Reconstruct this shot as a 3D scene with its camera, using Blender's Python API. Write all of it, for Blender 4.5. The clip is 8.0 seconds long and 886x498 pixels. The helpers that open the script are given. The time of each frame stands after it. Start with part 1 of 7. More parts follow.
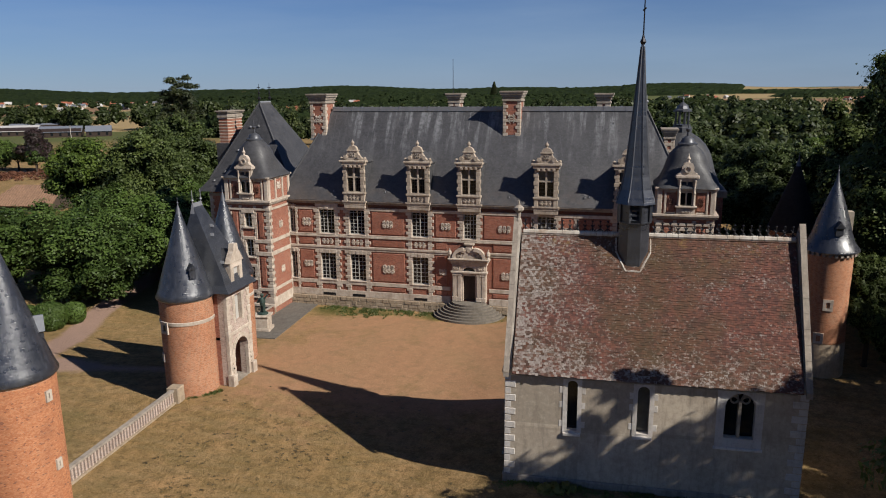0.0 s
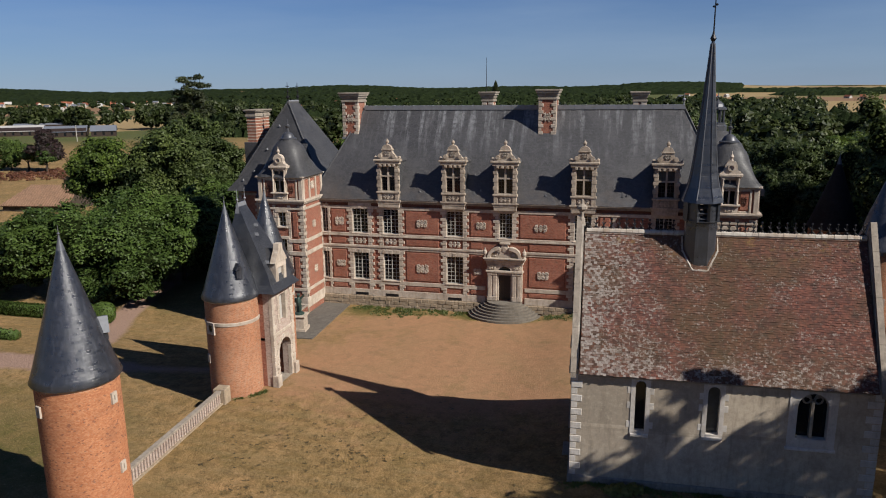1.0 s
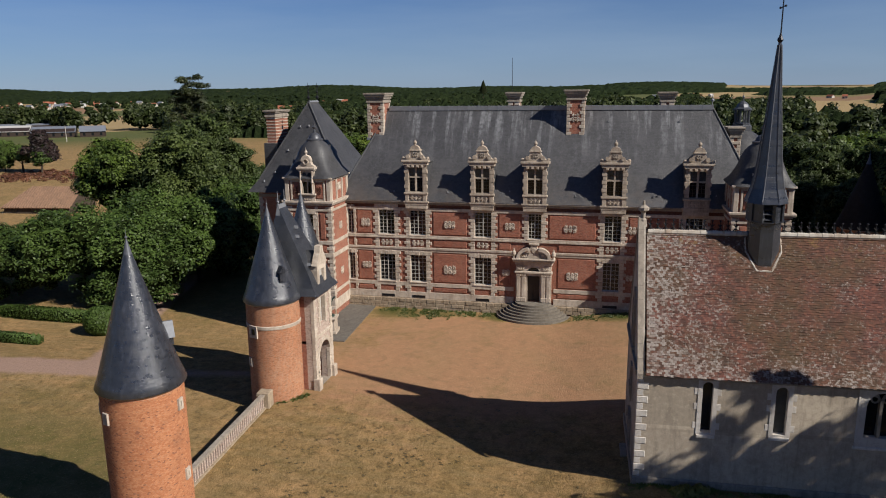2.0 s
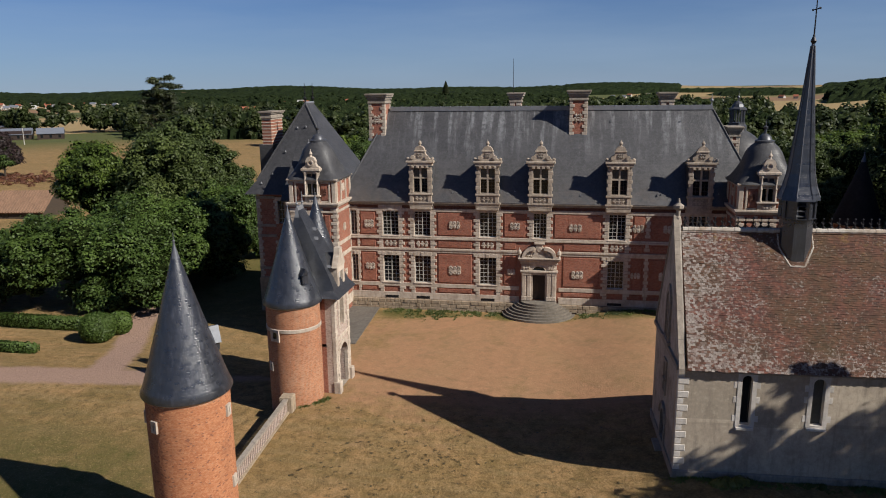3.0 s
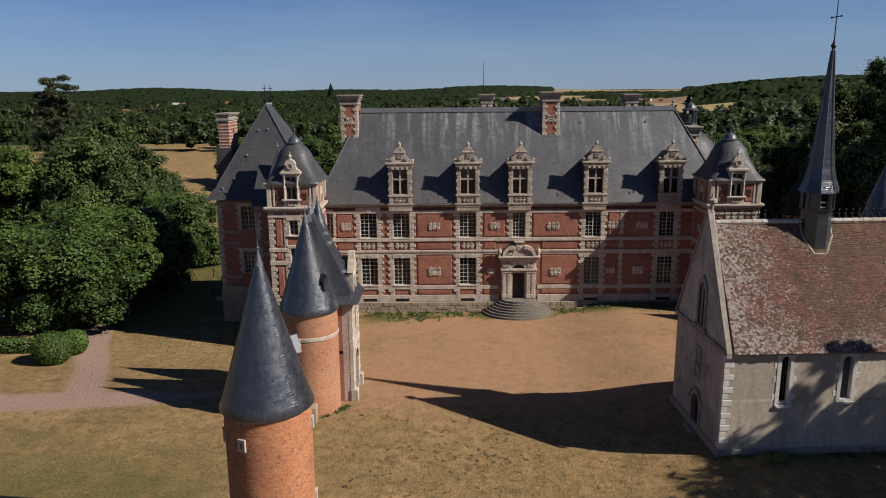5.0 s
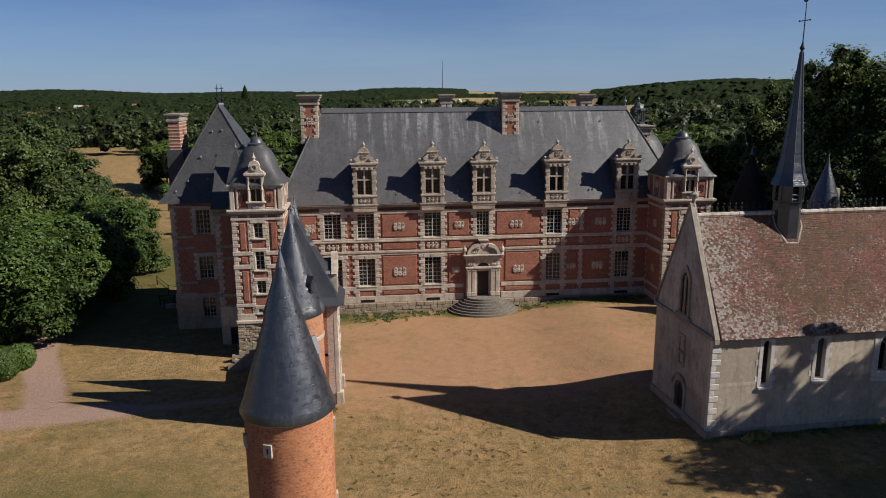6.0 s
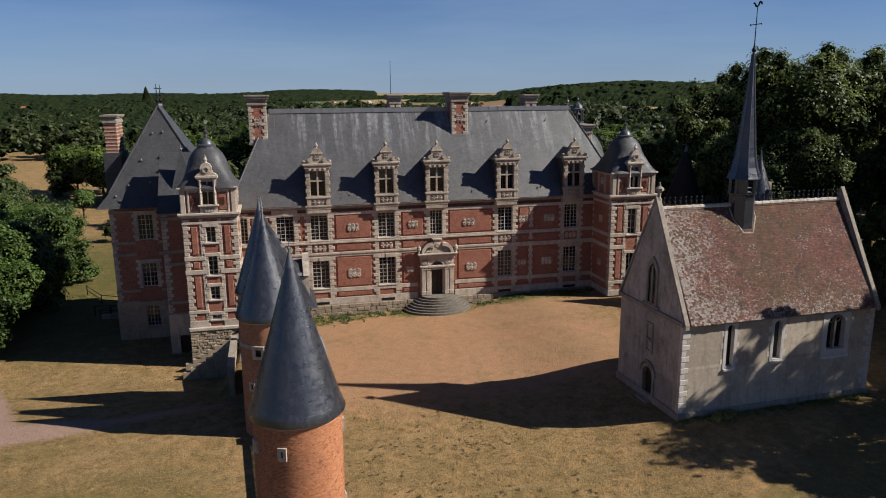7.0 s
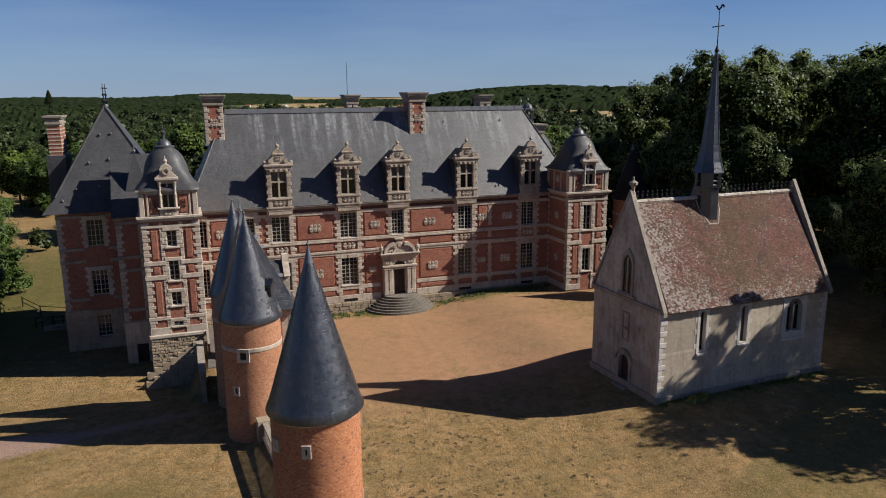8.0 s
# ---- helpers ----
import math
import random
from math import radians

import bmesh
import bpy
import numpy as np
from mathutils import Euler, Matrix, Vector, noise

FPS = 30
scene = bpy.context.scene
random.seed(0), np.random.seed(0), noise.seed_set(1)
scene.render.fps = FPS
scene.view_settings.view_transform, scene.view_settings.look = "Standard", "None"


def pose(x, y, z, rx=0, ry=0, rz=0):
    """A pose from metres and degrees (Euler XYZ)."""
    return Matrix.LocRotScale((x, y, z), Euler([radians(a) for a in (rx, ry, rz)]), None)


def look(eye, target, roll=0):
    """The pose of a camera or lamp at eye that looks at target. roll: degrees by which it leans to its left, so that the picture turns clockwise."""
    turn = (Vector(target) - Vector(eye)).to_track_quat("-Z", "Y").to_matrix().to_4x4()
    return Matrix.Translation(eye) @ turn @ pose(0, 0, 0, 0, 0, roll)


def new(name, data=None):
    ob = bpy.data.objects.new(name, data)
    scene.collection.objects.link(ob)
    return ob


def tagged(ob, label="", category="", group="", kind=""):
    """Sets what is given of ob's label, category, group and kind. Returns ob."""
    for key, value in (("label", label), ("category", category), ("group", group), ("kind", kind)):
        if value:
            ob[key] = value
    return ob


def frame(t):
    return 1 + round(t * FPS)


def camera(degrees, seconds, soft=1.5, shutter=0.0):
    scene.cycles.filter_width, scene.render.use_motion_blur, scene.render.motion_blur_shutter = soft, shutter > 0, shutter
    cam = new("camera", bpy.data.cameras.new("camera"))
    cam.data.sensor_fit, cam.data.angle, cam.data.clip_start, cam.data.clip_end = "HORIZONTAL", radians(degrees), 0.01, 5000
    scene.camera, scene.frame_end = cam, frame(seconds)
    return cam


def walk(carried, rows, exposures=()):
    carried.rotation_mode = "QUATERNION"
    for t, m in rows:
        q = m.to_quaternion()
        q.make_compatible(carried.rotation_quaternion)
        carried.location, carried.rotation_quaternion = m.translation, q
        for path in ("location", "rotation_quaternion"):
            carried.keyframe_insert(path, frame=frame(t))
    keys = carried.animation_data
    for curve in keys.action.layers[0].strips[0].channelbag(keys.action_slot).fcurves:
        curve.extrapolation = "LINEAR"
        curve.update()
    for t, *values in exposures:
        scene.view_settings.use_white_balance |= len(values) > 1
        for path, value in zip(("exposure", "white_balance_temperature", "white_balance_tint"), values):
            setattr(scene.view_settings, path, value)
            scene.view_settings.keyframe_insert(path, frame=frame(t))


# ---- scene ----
# World: x along the front, y into the building, z up; the door stands near the origin.
cam = camera(63.1, 8.0, 1.05)
PATH = [
    (0, (14.438, -68.566, 22.471), (13.951, -66.676, 22.036), -0.5),
    (0.5, (12.746, -68.798, 22.394), (12.26, -66.908, 21.959), -0.5),
    (1, (10.848, -69.089, 22.427), (10.364, -67.199, 21.99), -0.6),
    (1.5, (8.78, -69.365, 22.438), (8.311, -67.471, 22.001), -0.6),
    (2, (6.577, -69.843, 22.535), (6.133, -67.942, 22.097), -0.6),
    (3.5, (-0.063, -71.107, 22.563), (-0.327, -69.173, 22.127), -0.6),
    (4, (-2.509, -71.393, 22.519), (-2.695, -69.449, 22.084), -0.5),
    (4.5, (-5.031, -71.59, 22.549), (-5.143, -69.641, 22.115), -0.5),
    (6, (-12.349, -71.637, 22.326), (-12.138, -69.695, 21.897), -0.4),
    (6.5, (-14.596, -71.573, 22.294), (-14.272, -69.647, 21.866), -0.4),
    (7, (-16.711, -71.36, 22.196), (-16.259, -69.459, 21.77), -0.4),
    (7.5, (-18.832, -71.065, 22.085), (-18.27, -69.193, 21.663), -0.4),
    (8, (-21.013, -70.64, 21.827), (-20.349, -68.801, 21.41), -0.4),
]
walk(cam, [(t, look(eye, target, roll)) for t, eye, target, roll in PATH], [(0.0, 0.49, 6500.0, 10.0), (4.0, 0.5, 6500.0, 10.0), (8.0, 0.64, 6500.0, 10.0)])

# ---- light ----
SUN_AZ, SUN_EL = radians(-19.5), radians(38.0)
to_sun = Vector((math.cos(SUN_EL) * math.cos(SUN_AZ), math.cos(SUN_EL) * math.sin(SUN_AZ), math.sin(SUN_EL)))
world = bpy.data.worlds.new("world")
scene.world = world
world.use_nodes = True
wn = world.node_tree.nodes
sky = wn.new("ShaderNodeTexSky")
sky.sky_type, sky.sun_disc = "NISHITA", False
sky.sun_elevation, sky.sun_rotation = SUN_EL, math.pi / 2 - SUN_AZ
sky.air_density, sky.dust_density, sky.ozone_density = 0.9, 0.0, 4.0
wn["Background"].inputs["Strength"].default_value = 0.049
tint = wn.new("ShaderNodeMix")
tint.data_type, tint.blend_type = "RGBA", "MULTIPLY"
tint.inputs[0].default_value, tint.inputs[7].default_value = 1.0, (0.44, 0.6, 0.9, 1)
world.node_tree.links.new(sky.outputs[0], tint.inputs[6])
# paler air low over the horizon and thin high cloud
wl = world.node_tree.links
wco = wn.new("ShaderNodeTexCoord")
wsep = wn.new("ShaderNodeSeparateXYZ")
wl.new(wco.outputs["Generated"], wsep.inputs[0])
low = wn.new("ShaderNodeMapRange")
wl.new(wsep.outputs[2], low.inputs[0])
low.inputs[1].default_value, low.inputs[2].default_value, low.inputs[3].default_value, low.inputs[4].default_value = 0.0, 0.16, 0.5, 0.0
pale = wn.new("ShaderNodeMix")
pale.data_type = "RGBA"
pale.inputs[7].default_value = (4.0, 5.25, 7.65, 1)
wl.new(low.outputs[0], pale.inputs[0])
wl.new(tint.outputs[2], pale.inputs[6])
wmap = wn.new("ShaderNodeMapping")
wmap.inputs["Scale"].default_value = (1.2, 0.9, 9.0)
wl.new(wco.outputs["Generated"], wmap.inputs[0])
wisp = wn.new("ShaderNodeTexNoise")
wisp.inputs["Scale"].default_value, wisp.inputs["Detail"].default_value, wisp.inputs["Roughness"].default_value = 1.6, 5.0, 0.55
wl.new(wmap.outputs[0], wisp.inputs["Vector"])
thin = wn.new("ShaderNodeMapRange")
wl.new(wisp.outputs["Fac"], thin.inputs[0])
thin.inputs[1].default_value, thin.inputs[2].default_value, thin.inputs[4].default_value = 0.48, 0.74, 0.26
cloud = wn.new("ShaderNodeMix")
cloud.data_type = "RGBA"
cloud.inputs[7].default_value = (4.5, 6.0, 8.1, 1)
wl.new(thin.outputs[0], cloud.inputs[0])
wl.new(pale.outputs[2], cloud.inputs[6])
wl.new(cloud.outputs[2], wn["Background"].inputs["Color"])
sun = new("sun", bpy.data.lights.new("sun", "SUN"))
sun.data.energy, sun.data.angle, sun.data.color = 5.0, radians(0.53), (1.0, 0.95, 0.87)
sun.matrix_world = look(to_sun * 100, (0, 0, 0))

# ---- materials ----
class Nodes:
    """A small builder for node materials."""

    def __init__(self, name, rough=0.8, spec=0.3):
        self.mat = bpy.data.materials.new(name)
        self.mat.use_nodes = True
        self.t = self.mat.node_tree
        self.b = self.t.nodes["Principled BSDF"]
        self.b.inputs["Roughness"].default_value = rough
        self.b.inputs["Specular IOR Level"].default_value = spec
        self.co = self.n("ShaderNodeTexCoord").outputs["Object"]
        self.geo = self.n("ShaderNodeNewGeometry")
        self.pos = self.geo.outputs["Position"]

    def n(self, kind):
        return self.t.nodes.new(kind)

    def put(self, sock, v):
        if isinstance(v, bpy.types.NodeSocket):
            self.t.links.new(v, sock)
        else:
            sock.default_value = v

    def math(self, op, a, b=0.0, clamp=False):
        m = self.n("ShaderNodeMath")
        m.operation, m.use_clamp = op, clamp
        self.put(m.inputs[0], a), self.put(m.inputs[1], b)
        return m.outputs[0]

    def mix(self, fac, a, b, blend="MIX"):
        m = self.n("ShaderNodeMix")
        m.data_type, m.blend_type = "RGBA", blend
        self.put(m.inputs[0], fac)
        self.put(m.inputs[6], (*a, 1) if isinstance(a, tuple) else a)
        self.put(m.inputs[7], (*b, 1) if isinstance(b, tuple) else b)
        return m.outputs[2]

    def noise(self, scale, detail=4, rough=0.55, vec=None, dist=0.0):
        m = self.n("ShaderNodeTexNoise")
        self.put(m.inputs["Vector"], vec or self.pos)
        m.inputs["Scale"].default_value, m.inputs["Detail"].default_value = scale, detail
        m.inputs["Roughness"].default_value, m.inputs["Distortion"].default_value = rough, dist
        return m.outputs["Fac"]

    def ramp(self, v, lo, hi):
        m = self.n("ShaderNodeMapRange")
        m.clamp = True
        self.put(m.inputs[0], v)
        m.inputs[1].default_value, m.inputs[2].default_value = lo, hi
        return m.outputs[0]

    def split(self, vec):
        return self.n_link("ShaderNodeSeparateXYZ", vec).outputs

    def n_link(self, kind, vec):
        m = self.n(kind)
        self.put(m.inputs[0], vec)
        return m

    def join(self, x, y, z):
        m = self.n("ShaderNodeCombineXYZ")
        self.put(m.inputs[0], x), self.put(m.inputs[1], y), self.put(m.inputs[2], z)
        return m.outputs[0]

    def scaled(self, x, y, z, vec=None):
        m = self.n("ShaderNodeMapping")
        self.put(m.inputs[0], vec or self.pos)
        m.inputs["Scale"].default_value = (x, y, z)
        return m.outputs[0]

    def flat(self):
        """Coordinates along an upright wall: u along it, v up."""
        p, nrm = self.split(self.pos), self.split(self.geo.outputs["True Normal"])
        side = self.math("GREATER_THAN", self.math("ABSOLUTE", nrm[0]), 0.6)
        u = self.math("ADD", self.math("MULTIPLY", p[1], side), self.math("MULTIPLY", p[0], self.math("SUBTRACT", 1.0, side)))
        return self.join(u, p[2], 0.0)

    def round(self, r):
        """Coordinates round an upright cylinder about the object's own axis."""
        p = self.split(self.co)
        return self.join(self.math("MULTIPLY", self.math("ARCTAN2", p[0], self.math("MULTIPLY", p[1], -1.0)), r), p[2], 0.0)

    def island(self):
        return self.geo.outputs["Random Per Island"]

    def bump(self, h, dist=0.02, strength=0.5):
        m = self.n("ShaderNodeBump")
        m.inputs["Distance"].default_value, m.inputs["Strength"].default_value = dist, strength
        self.put(m.inputs["Height"], h)
        self.t.links.new(m.outputs[0], self.b.inputs["Normal"])

    def done(self, col):
        """Sets the colour; one factor darkens all, so shadows deepen under the raised exposure."""
        self.put(self.b.inputs["Base Color"], self.mix(1.0, col, (0.645, 0.64, 0.64), "MULTIPLY"))
        return self.mat


def brick_material(name, base, dark, joint, radius=0.0, joint_w=0.012):
    k = Nodes(name, 0.85, 0.2)
    uv = k.round(radius) if radius else k.flat()
    br = k.n("ShaderNodeTexBrick")
    k.put(br.inputs["Vector"], uv)
    for key, v in (("Scale", 1.0), ("Brick Width", 0.24), ("Row Height", 0.075), ("Mortar Size", joint_w), ("Mortar Smooth", 0.2), ("Bias", 0.0)):
        br.inputs[key].default_value = v
    k.put(br.inputs["Color1"], (*base, 1)), k.put(br.inputs["Color2"], (*dark, 1)), k.put(br.inputs["Mortar"], (*joint, 1))
    big = k.ramp(k.noise(0.35, 5), 0.3, 0.75)
    col = k.mix(k.math("MULTIPLY", big, 0.6), br.outputs["Color"], tuple(0.62 * c for c in dark))
    patchy = k.ramp(k.noise(2.4, 5, 0.7), 0.48, 0.72)
    col = k.mix(k.math("MULTIPLY", patchy, 0.4), col, tuple(1.25 * c + 0.03 for c in base))
    streak = k.ramp(k.noise(1.0, 5, 0.6, k.scaled(2.2, 2.2, 0.35)), 0.55, 0.8)
    col = k.mix(k.math("MULTIPLY", streak, 0.35), col, tuple(0.5 * c + 0.12 for c in base))
    fine = k.noise(14, 3)
    grain = k.noise(1.0, 3, 0.8, k.scaled(4.5, 4.5, 11.0))
    col = k.mix(k.math("MULTIPLY", k.ramp(grain, 0.5, 0.62), 0.5), col, tuple(0.42 * c for c in dark))
    col = k.mix(k.math("MULTIPLY", k.ramp(grain, 0.46, 0.36), 0.4), col, tuple(0.6 * c + 0.4 * j for c, j in zip(base, joint)))
    col = k.mix(k.math("MULTIPLY", k.ramp(fine, 0.5, 0.8), 0.35), col, tuple(0.45 * c for c in dark))
    k.bump(k.math("SUBTRACT", fine, k.math("MULTIPLY", br.outputs["Fac"], 0.8)), 0.012, 0.6)
    return k.done(col)


def stone_material(name, base, stain, rough=0.85, blocks=0.0):
    k = Nodes(name, rough, 0.25)
    big, streak, fine = k.noise(0.8, 6, 0.6), k.noise(1.0, 5, 0.65, k.scaled(3, 3, 0.5)), k.noise(22, 4, 0.7)
    isl = k.island()
    col = k.mix(k.ramp(isl, 0, 1), base, tuple(c * 0.66 for c in base))
    col = k.mix(k.math("MULTIPLY", k.ramp(big, 0.42, 0.68), 0.72), col, stain)
    col = k.mix(k.math("MULTIPLY", k.ramp(streak, 0.5, 0.75), 0.6), col, tuple(c * 0.45 for c in stain))
    col = k.mix(k.math("MULTIPLY", k.ramp(fine, 0.5, 0.8), 0.3), col, tuple(c * 0.5 for c in base))
    mott = k.noise(3.6, 6, 0.75)
    col = k.mix(k.math("MULTIPLY", k.ramp(mott, 0.5, 0.66), 0.42), col, tuple(c * 0.42 for c in base))
    col = k.mix(k.math("MULTIPLY", k.ramp(mott, 0.46, 0.36), 0.3), col, tuple(min(0.85, c * 1.22) for c in base))
    k.bump(k.math("ADD", fine, k.math("MULTIPLY", big, 1.5)), 0.02, 0.6)
    return k.done(col)


def slate_material(name, base, pale, row=0.14, radius=0.0, streaks=0.0, zlo=0.0, zhi=1.0, rough=0.42, spec=0.6, relief=1.0):
    k = Nodes(name, rough, spec)
    p = k.split(k.pos)
    uv = k.round(radius) if radius else k.flat()
    br = k.n("ShaderNodeTexBrick")
    k.put(br.inputs["Vector"], uv)
    for key, v in (("Scale", 1.0), ("Brick Width", 0.22), ("Row Height", row), ("Mortar Size", 0.008), ("Mortar Smooth", 0.1), ("Bias", 0.0)):
        br.inputs[key].default_value = v
    k.put(br.inputs["Color1"], (*base, 1)), k.put(br.inputs["Color2"], (*[c * (1 - 0.3 * relief) for c in base], 1)), k.put(br.inputs["Mortar"], (*[c * (1 - 0.55 * relief) for c in base], 1))
    one = k.n("ShaderNodeTexBrick")
    k.put(one.inputs["Vector"], uv)
    for key, v in (("Scale", 1.0), ("Brick Width", 0.22), ("Row Height", row), ("Mortar Size", 0.0), ("Bias", 0.0)):
        one.inputs[key].default_value = v
    k.put(one.inputs["Color1"], (1, 1, 1, 1)), k.put(one.inputs["Color2"], (0, 0, 0, 1))
    tone = k.split(one.outputs["Color"])[0]
    big, mid = k.noise(0.5, 6, 0.65), k.noise(3.0, 5, 0.65)
    col = k.mix(k.math("MULTIPLY", tone, 0.16), br.outputs["Color"], tuple(c * 1.1 for c in pale))
    col = k.mix(k.math("MULTIPLY", k.ramp(big, 0.45, 0.75), 0.55), col, pale)
    col = k.mix(k.math("MULTIPLY", k.ramp(mid, 0.5, 0.72), 0.55), col, tuple(c * 0.55 for c in base))
    if streaks:
        s = k.math("MULTIPLY", k.ramp(k.noise(1.0, 6, 0.7, k.scaled(1.1, 0.03, 0.13)), 0.5, 0.6), k.ramp(k.noise(2.6, 5, 0.7), 0.32, 0.6))
        top = k.ramp(p[2], zlo, zhi)
        col = k.mix(k.math("MULTIPLY", k.math("MULTIPLY", s, top), streaks), col, (0.29, 0.295, 0.305))
        foot = k.math("MULTIPLY", k.ramp(p[2], 14.5, 11.4), k.ramp(k.noise(0.9, 6, 0.72), 0.42, 0.66))
        col = k.mix(k.math("MULTIPLY", foot, 0.5), col, (0.15, 0.115, 0.085))
    lichen = k.ramp(k.noise(1.7, 6, 0.72), 0.6, 0.72)
    col = k.mix(k.math("MULTIPLY", lichen, 0.3), col, (0.2, 0.17, 0.125))
    spots = k.ramp(k.noise(7.0, 4, 0.75), 0.6, 0.7)
    col = k.mix(k.math("MULTIPLY", spots, 0.45), col, tuple(c * 1.6 for c in pale))
    # pale upright streaks on the cones: a brushed sheen put into the colour
    if relief < 1:
        run = k.ramp(k.noise(1.0, 5, 0.7, k.scaled(5.0, 5.0, 0.7)), 0.52, 0.7)
        col = k.mix(k.math("MULTIPLY", run, 0.5), col, tuple(c * 1.7 for c in pale))
    k.put(k.b.inputs["Roughness"], k.math("ADD", rough - 0.12, k.math("ADD", k.math("MULTIPLY", mid, 0.25), k.math("MULTIPLY", tone, 0.12))))
    k.bump(k.math("ADD", k.math("MULTIPLY", tone, 0.28), k.math("SUBTRACT", k.math("MULTIPLY", mid, 0.6), br.outputs["Fac"])), 0.012, 0.5 * relief)
    return k.done(col)


def plain_material(name, col, rough=0.6, metal=0.0, var=0.3, scale=6.0, spec=0.4):
    k = Nodes(name, rough, spec)
    k.b.inputs["Metallic"].default_value = metal
    f = k.noise(scale, 5, 0.6)
    k.bump(f, 0.01, 0.3)
    return k.done(k.mix(k.math("MULTIPLY", k.ramp(f, 0.35, 0.75), var * 2), col, tuple(c * (1 - var) * 0.7 for c in col)))


def leaf_material(name, base, light, trans=0.25, far=False):
    k = Nodes(name, 0.55, 0.35)
    col = k.mix(k.island(), base, light)
    cell = k.n("ShaderNodeTexVoronoi")
    k.put(cell.inputs["Vector"], k.scaled(0.085, 0.085, 0.03))
    cell.inputs["Scale"].default_value = 1.0
    kind = k.split(cell.outputs["Color"])
    col = k.mix(k.math("MULTIPLY", kind[0], 0.45), col, tuple(c * 0.5 for c in base))
    col = k.mix(k.math("MULTIPLY", k.ramp(kind[1], 0.6, 0.9), 0.5), col, (light[0] * 1.25, light[1] * 1.2, light[2]))
    if far:
        k.b.inputs["Specular IOR Level"].default_value, k.b.inputs["Roughness"].default_value = 0.02, 1.0
        cell = k.n("ShaderNodeTexVoronoi")
        k.put(cell.inputs["Vector"], k.scaled(0.11, 0.11, 0.05))
        cell.inputs["Scale"].default_value = 1.0
        tone = k.split(cell.outputs["Color"])[0]
        col = k.mix(tone, tuple(c * 0.7 for c in base), light)
        # hollows between leaf clumps darkened: their shade is put into the colour
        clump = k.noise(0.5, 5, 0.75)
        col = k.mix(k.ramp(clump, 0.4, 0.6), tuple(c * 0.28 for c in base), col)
        k.bump(clump, 1.2, 0.7)
    col = k.mix(k.ramp(k.noise(0.22, 3), 0.35, 0.7), col, tuple(c * 0.6 for c in base))
    tr = k.n("ShaderNodeBsdfTranslucent")
    k.put(tr.inputs["Color"], k.mix(0.5, col, tuple(c * 0.6 for c in light)))
    mx = k.n("ShaderNodeMixShader")
    mx.inputs[0].default_value = trans
    k.t.links.new(k.b.outputs[0], mx.inputs[1]), k.t.links.new(tr.outputs[0], mx.inputs[2])
    k.t.links.new(mx.outputs[0], k.t.nodes["Material Output"].inputs["Surface"])
    return k.done(col)


BRICK = brick_material("facade_brick", (0.53, 0.185, 0.11), (0.37, 0.118, 0.075), (0.5, 0.36, 0.27))
BRICK_DARK = brick_material("frieze_brick", (0.20, 0.07, 0.045), (0.15, 0.055, 0.04), (0.2, 0.14, 0.1))
STONE_OLD = stone_material("weathered_dormer_stone", (0.74, 0.62, 0.49), (0.29, 0.225, 0.17))
BRICK_TOWER = brick_material("tower_brick", (0.68, 0.275, 0.125), (0.5, 0.185, 0.09), (0.62, 0.47, 0.33), radius=2.0, joint_w=0.014)
STONE = stone_material("limestone", (0.88, 0.745, 0.605), (0.42, 0.335, 0.26))
STONE_GREY = stone_material("weathered_limestone", (0.54, 0.465, 0.38), (0.28, 0.235, 0.19))
RUBBLE = stone_material("rubble_stone", (0.6, 0.475, 0.335), (0.3, 0.225, 0.15))
PLASTER = stone_material("lime_plaster", (0.74, 0.625, 0.48), (0.5, 0.415, 0.32))
GABLE = stone_material("weathered_gable_stone", (0.62, 0.56, 0.48), (0.24, 0.2, 0.16))
QUOIN = stone_material("dressed_limestone", (0.98, 0.91, 0.82), (0.68, 0.61, 0.53))
SLATE = slate_material("roof_slate", (0.077, 0.076, 0.08), (0.135, 0.132, 0.136), streaks=0.95, zlo=14.8, zhi=19.0)
SLATE_TOWER = slate_material("cone_slate", (0.024, 0.027, 0.035), (0.062, 0.066, 0.08), radius=1.4, row=0.13, rough=0.27, spec=1.0, relief=0.5)
# dull matt copy of the cone slate: tree shade put into the material
SLATE_SHADED = slate_material("shaded_slate", (0.03, 0.028, 0.027), (0.05, 0.047, 0.043), radius=1.4, row=0.13, rough=0.75, spec=0.15)
SLATE_GATE = slate_material("gate_slate", (0.036, 0.04, 0.05), (0.08, 0.085, 0.1), rough=0.32, spec=0.7)
SLATE_DOME = slate_material("dome_slate", (0.066, 0.066, 0.07), (0.11, 0.108, 0.112), rough=0.48, spec=0.4)
LEAD_DARK = plain_material("dark_lead", (0.13, 0.135, 0.15), 0.45, 0.4, 0.3, 3.0)
LEAD_TIP = plain_material("grey_lead_tip", (0.17, 0.18, 0.2), 0.5, 0.3, 0.3, 4.0)
LEAD = plain_material("lead_sheet", (0.33, 0.34, 0.36), 0.5, 0.3, 0.25, 2.5)
# paler pane colour with the reflection painted in
GLASS_SHEEN = plain_material("pale_sheen_glass", (0.1, 0.1, 0.095), 0.25, 0.0, 0.4, 1.5, 0.6)
GLASS = plain_material("window_glass", (0.012, 0.014, 0.018), 0.08, 0.0, 0.1, 1.0, 0.45)
WHITE = plain_material("white_paint", (0.6, 0.58, 0.53), 0.5, 0.0, 0.12)
IRON = plain_material("dark_iron", (0.04, 0.04, 0.045), 0.5, 0.7, 0.3)
OAK = plain_material("dark_oak", (0.05, 0.03, 0.02), 0.6, 0.0, 0.35, 9)
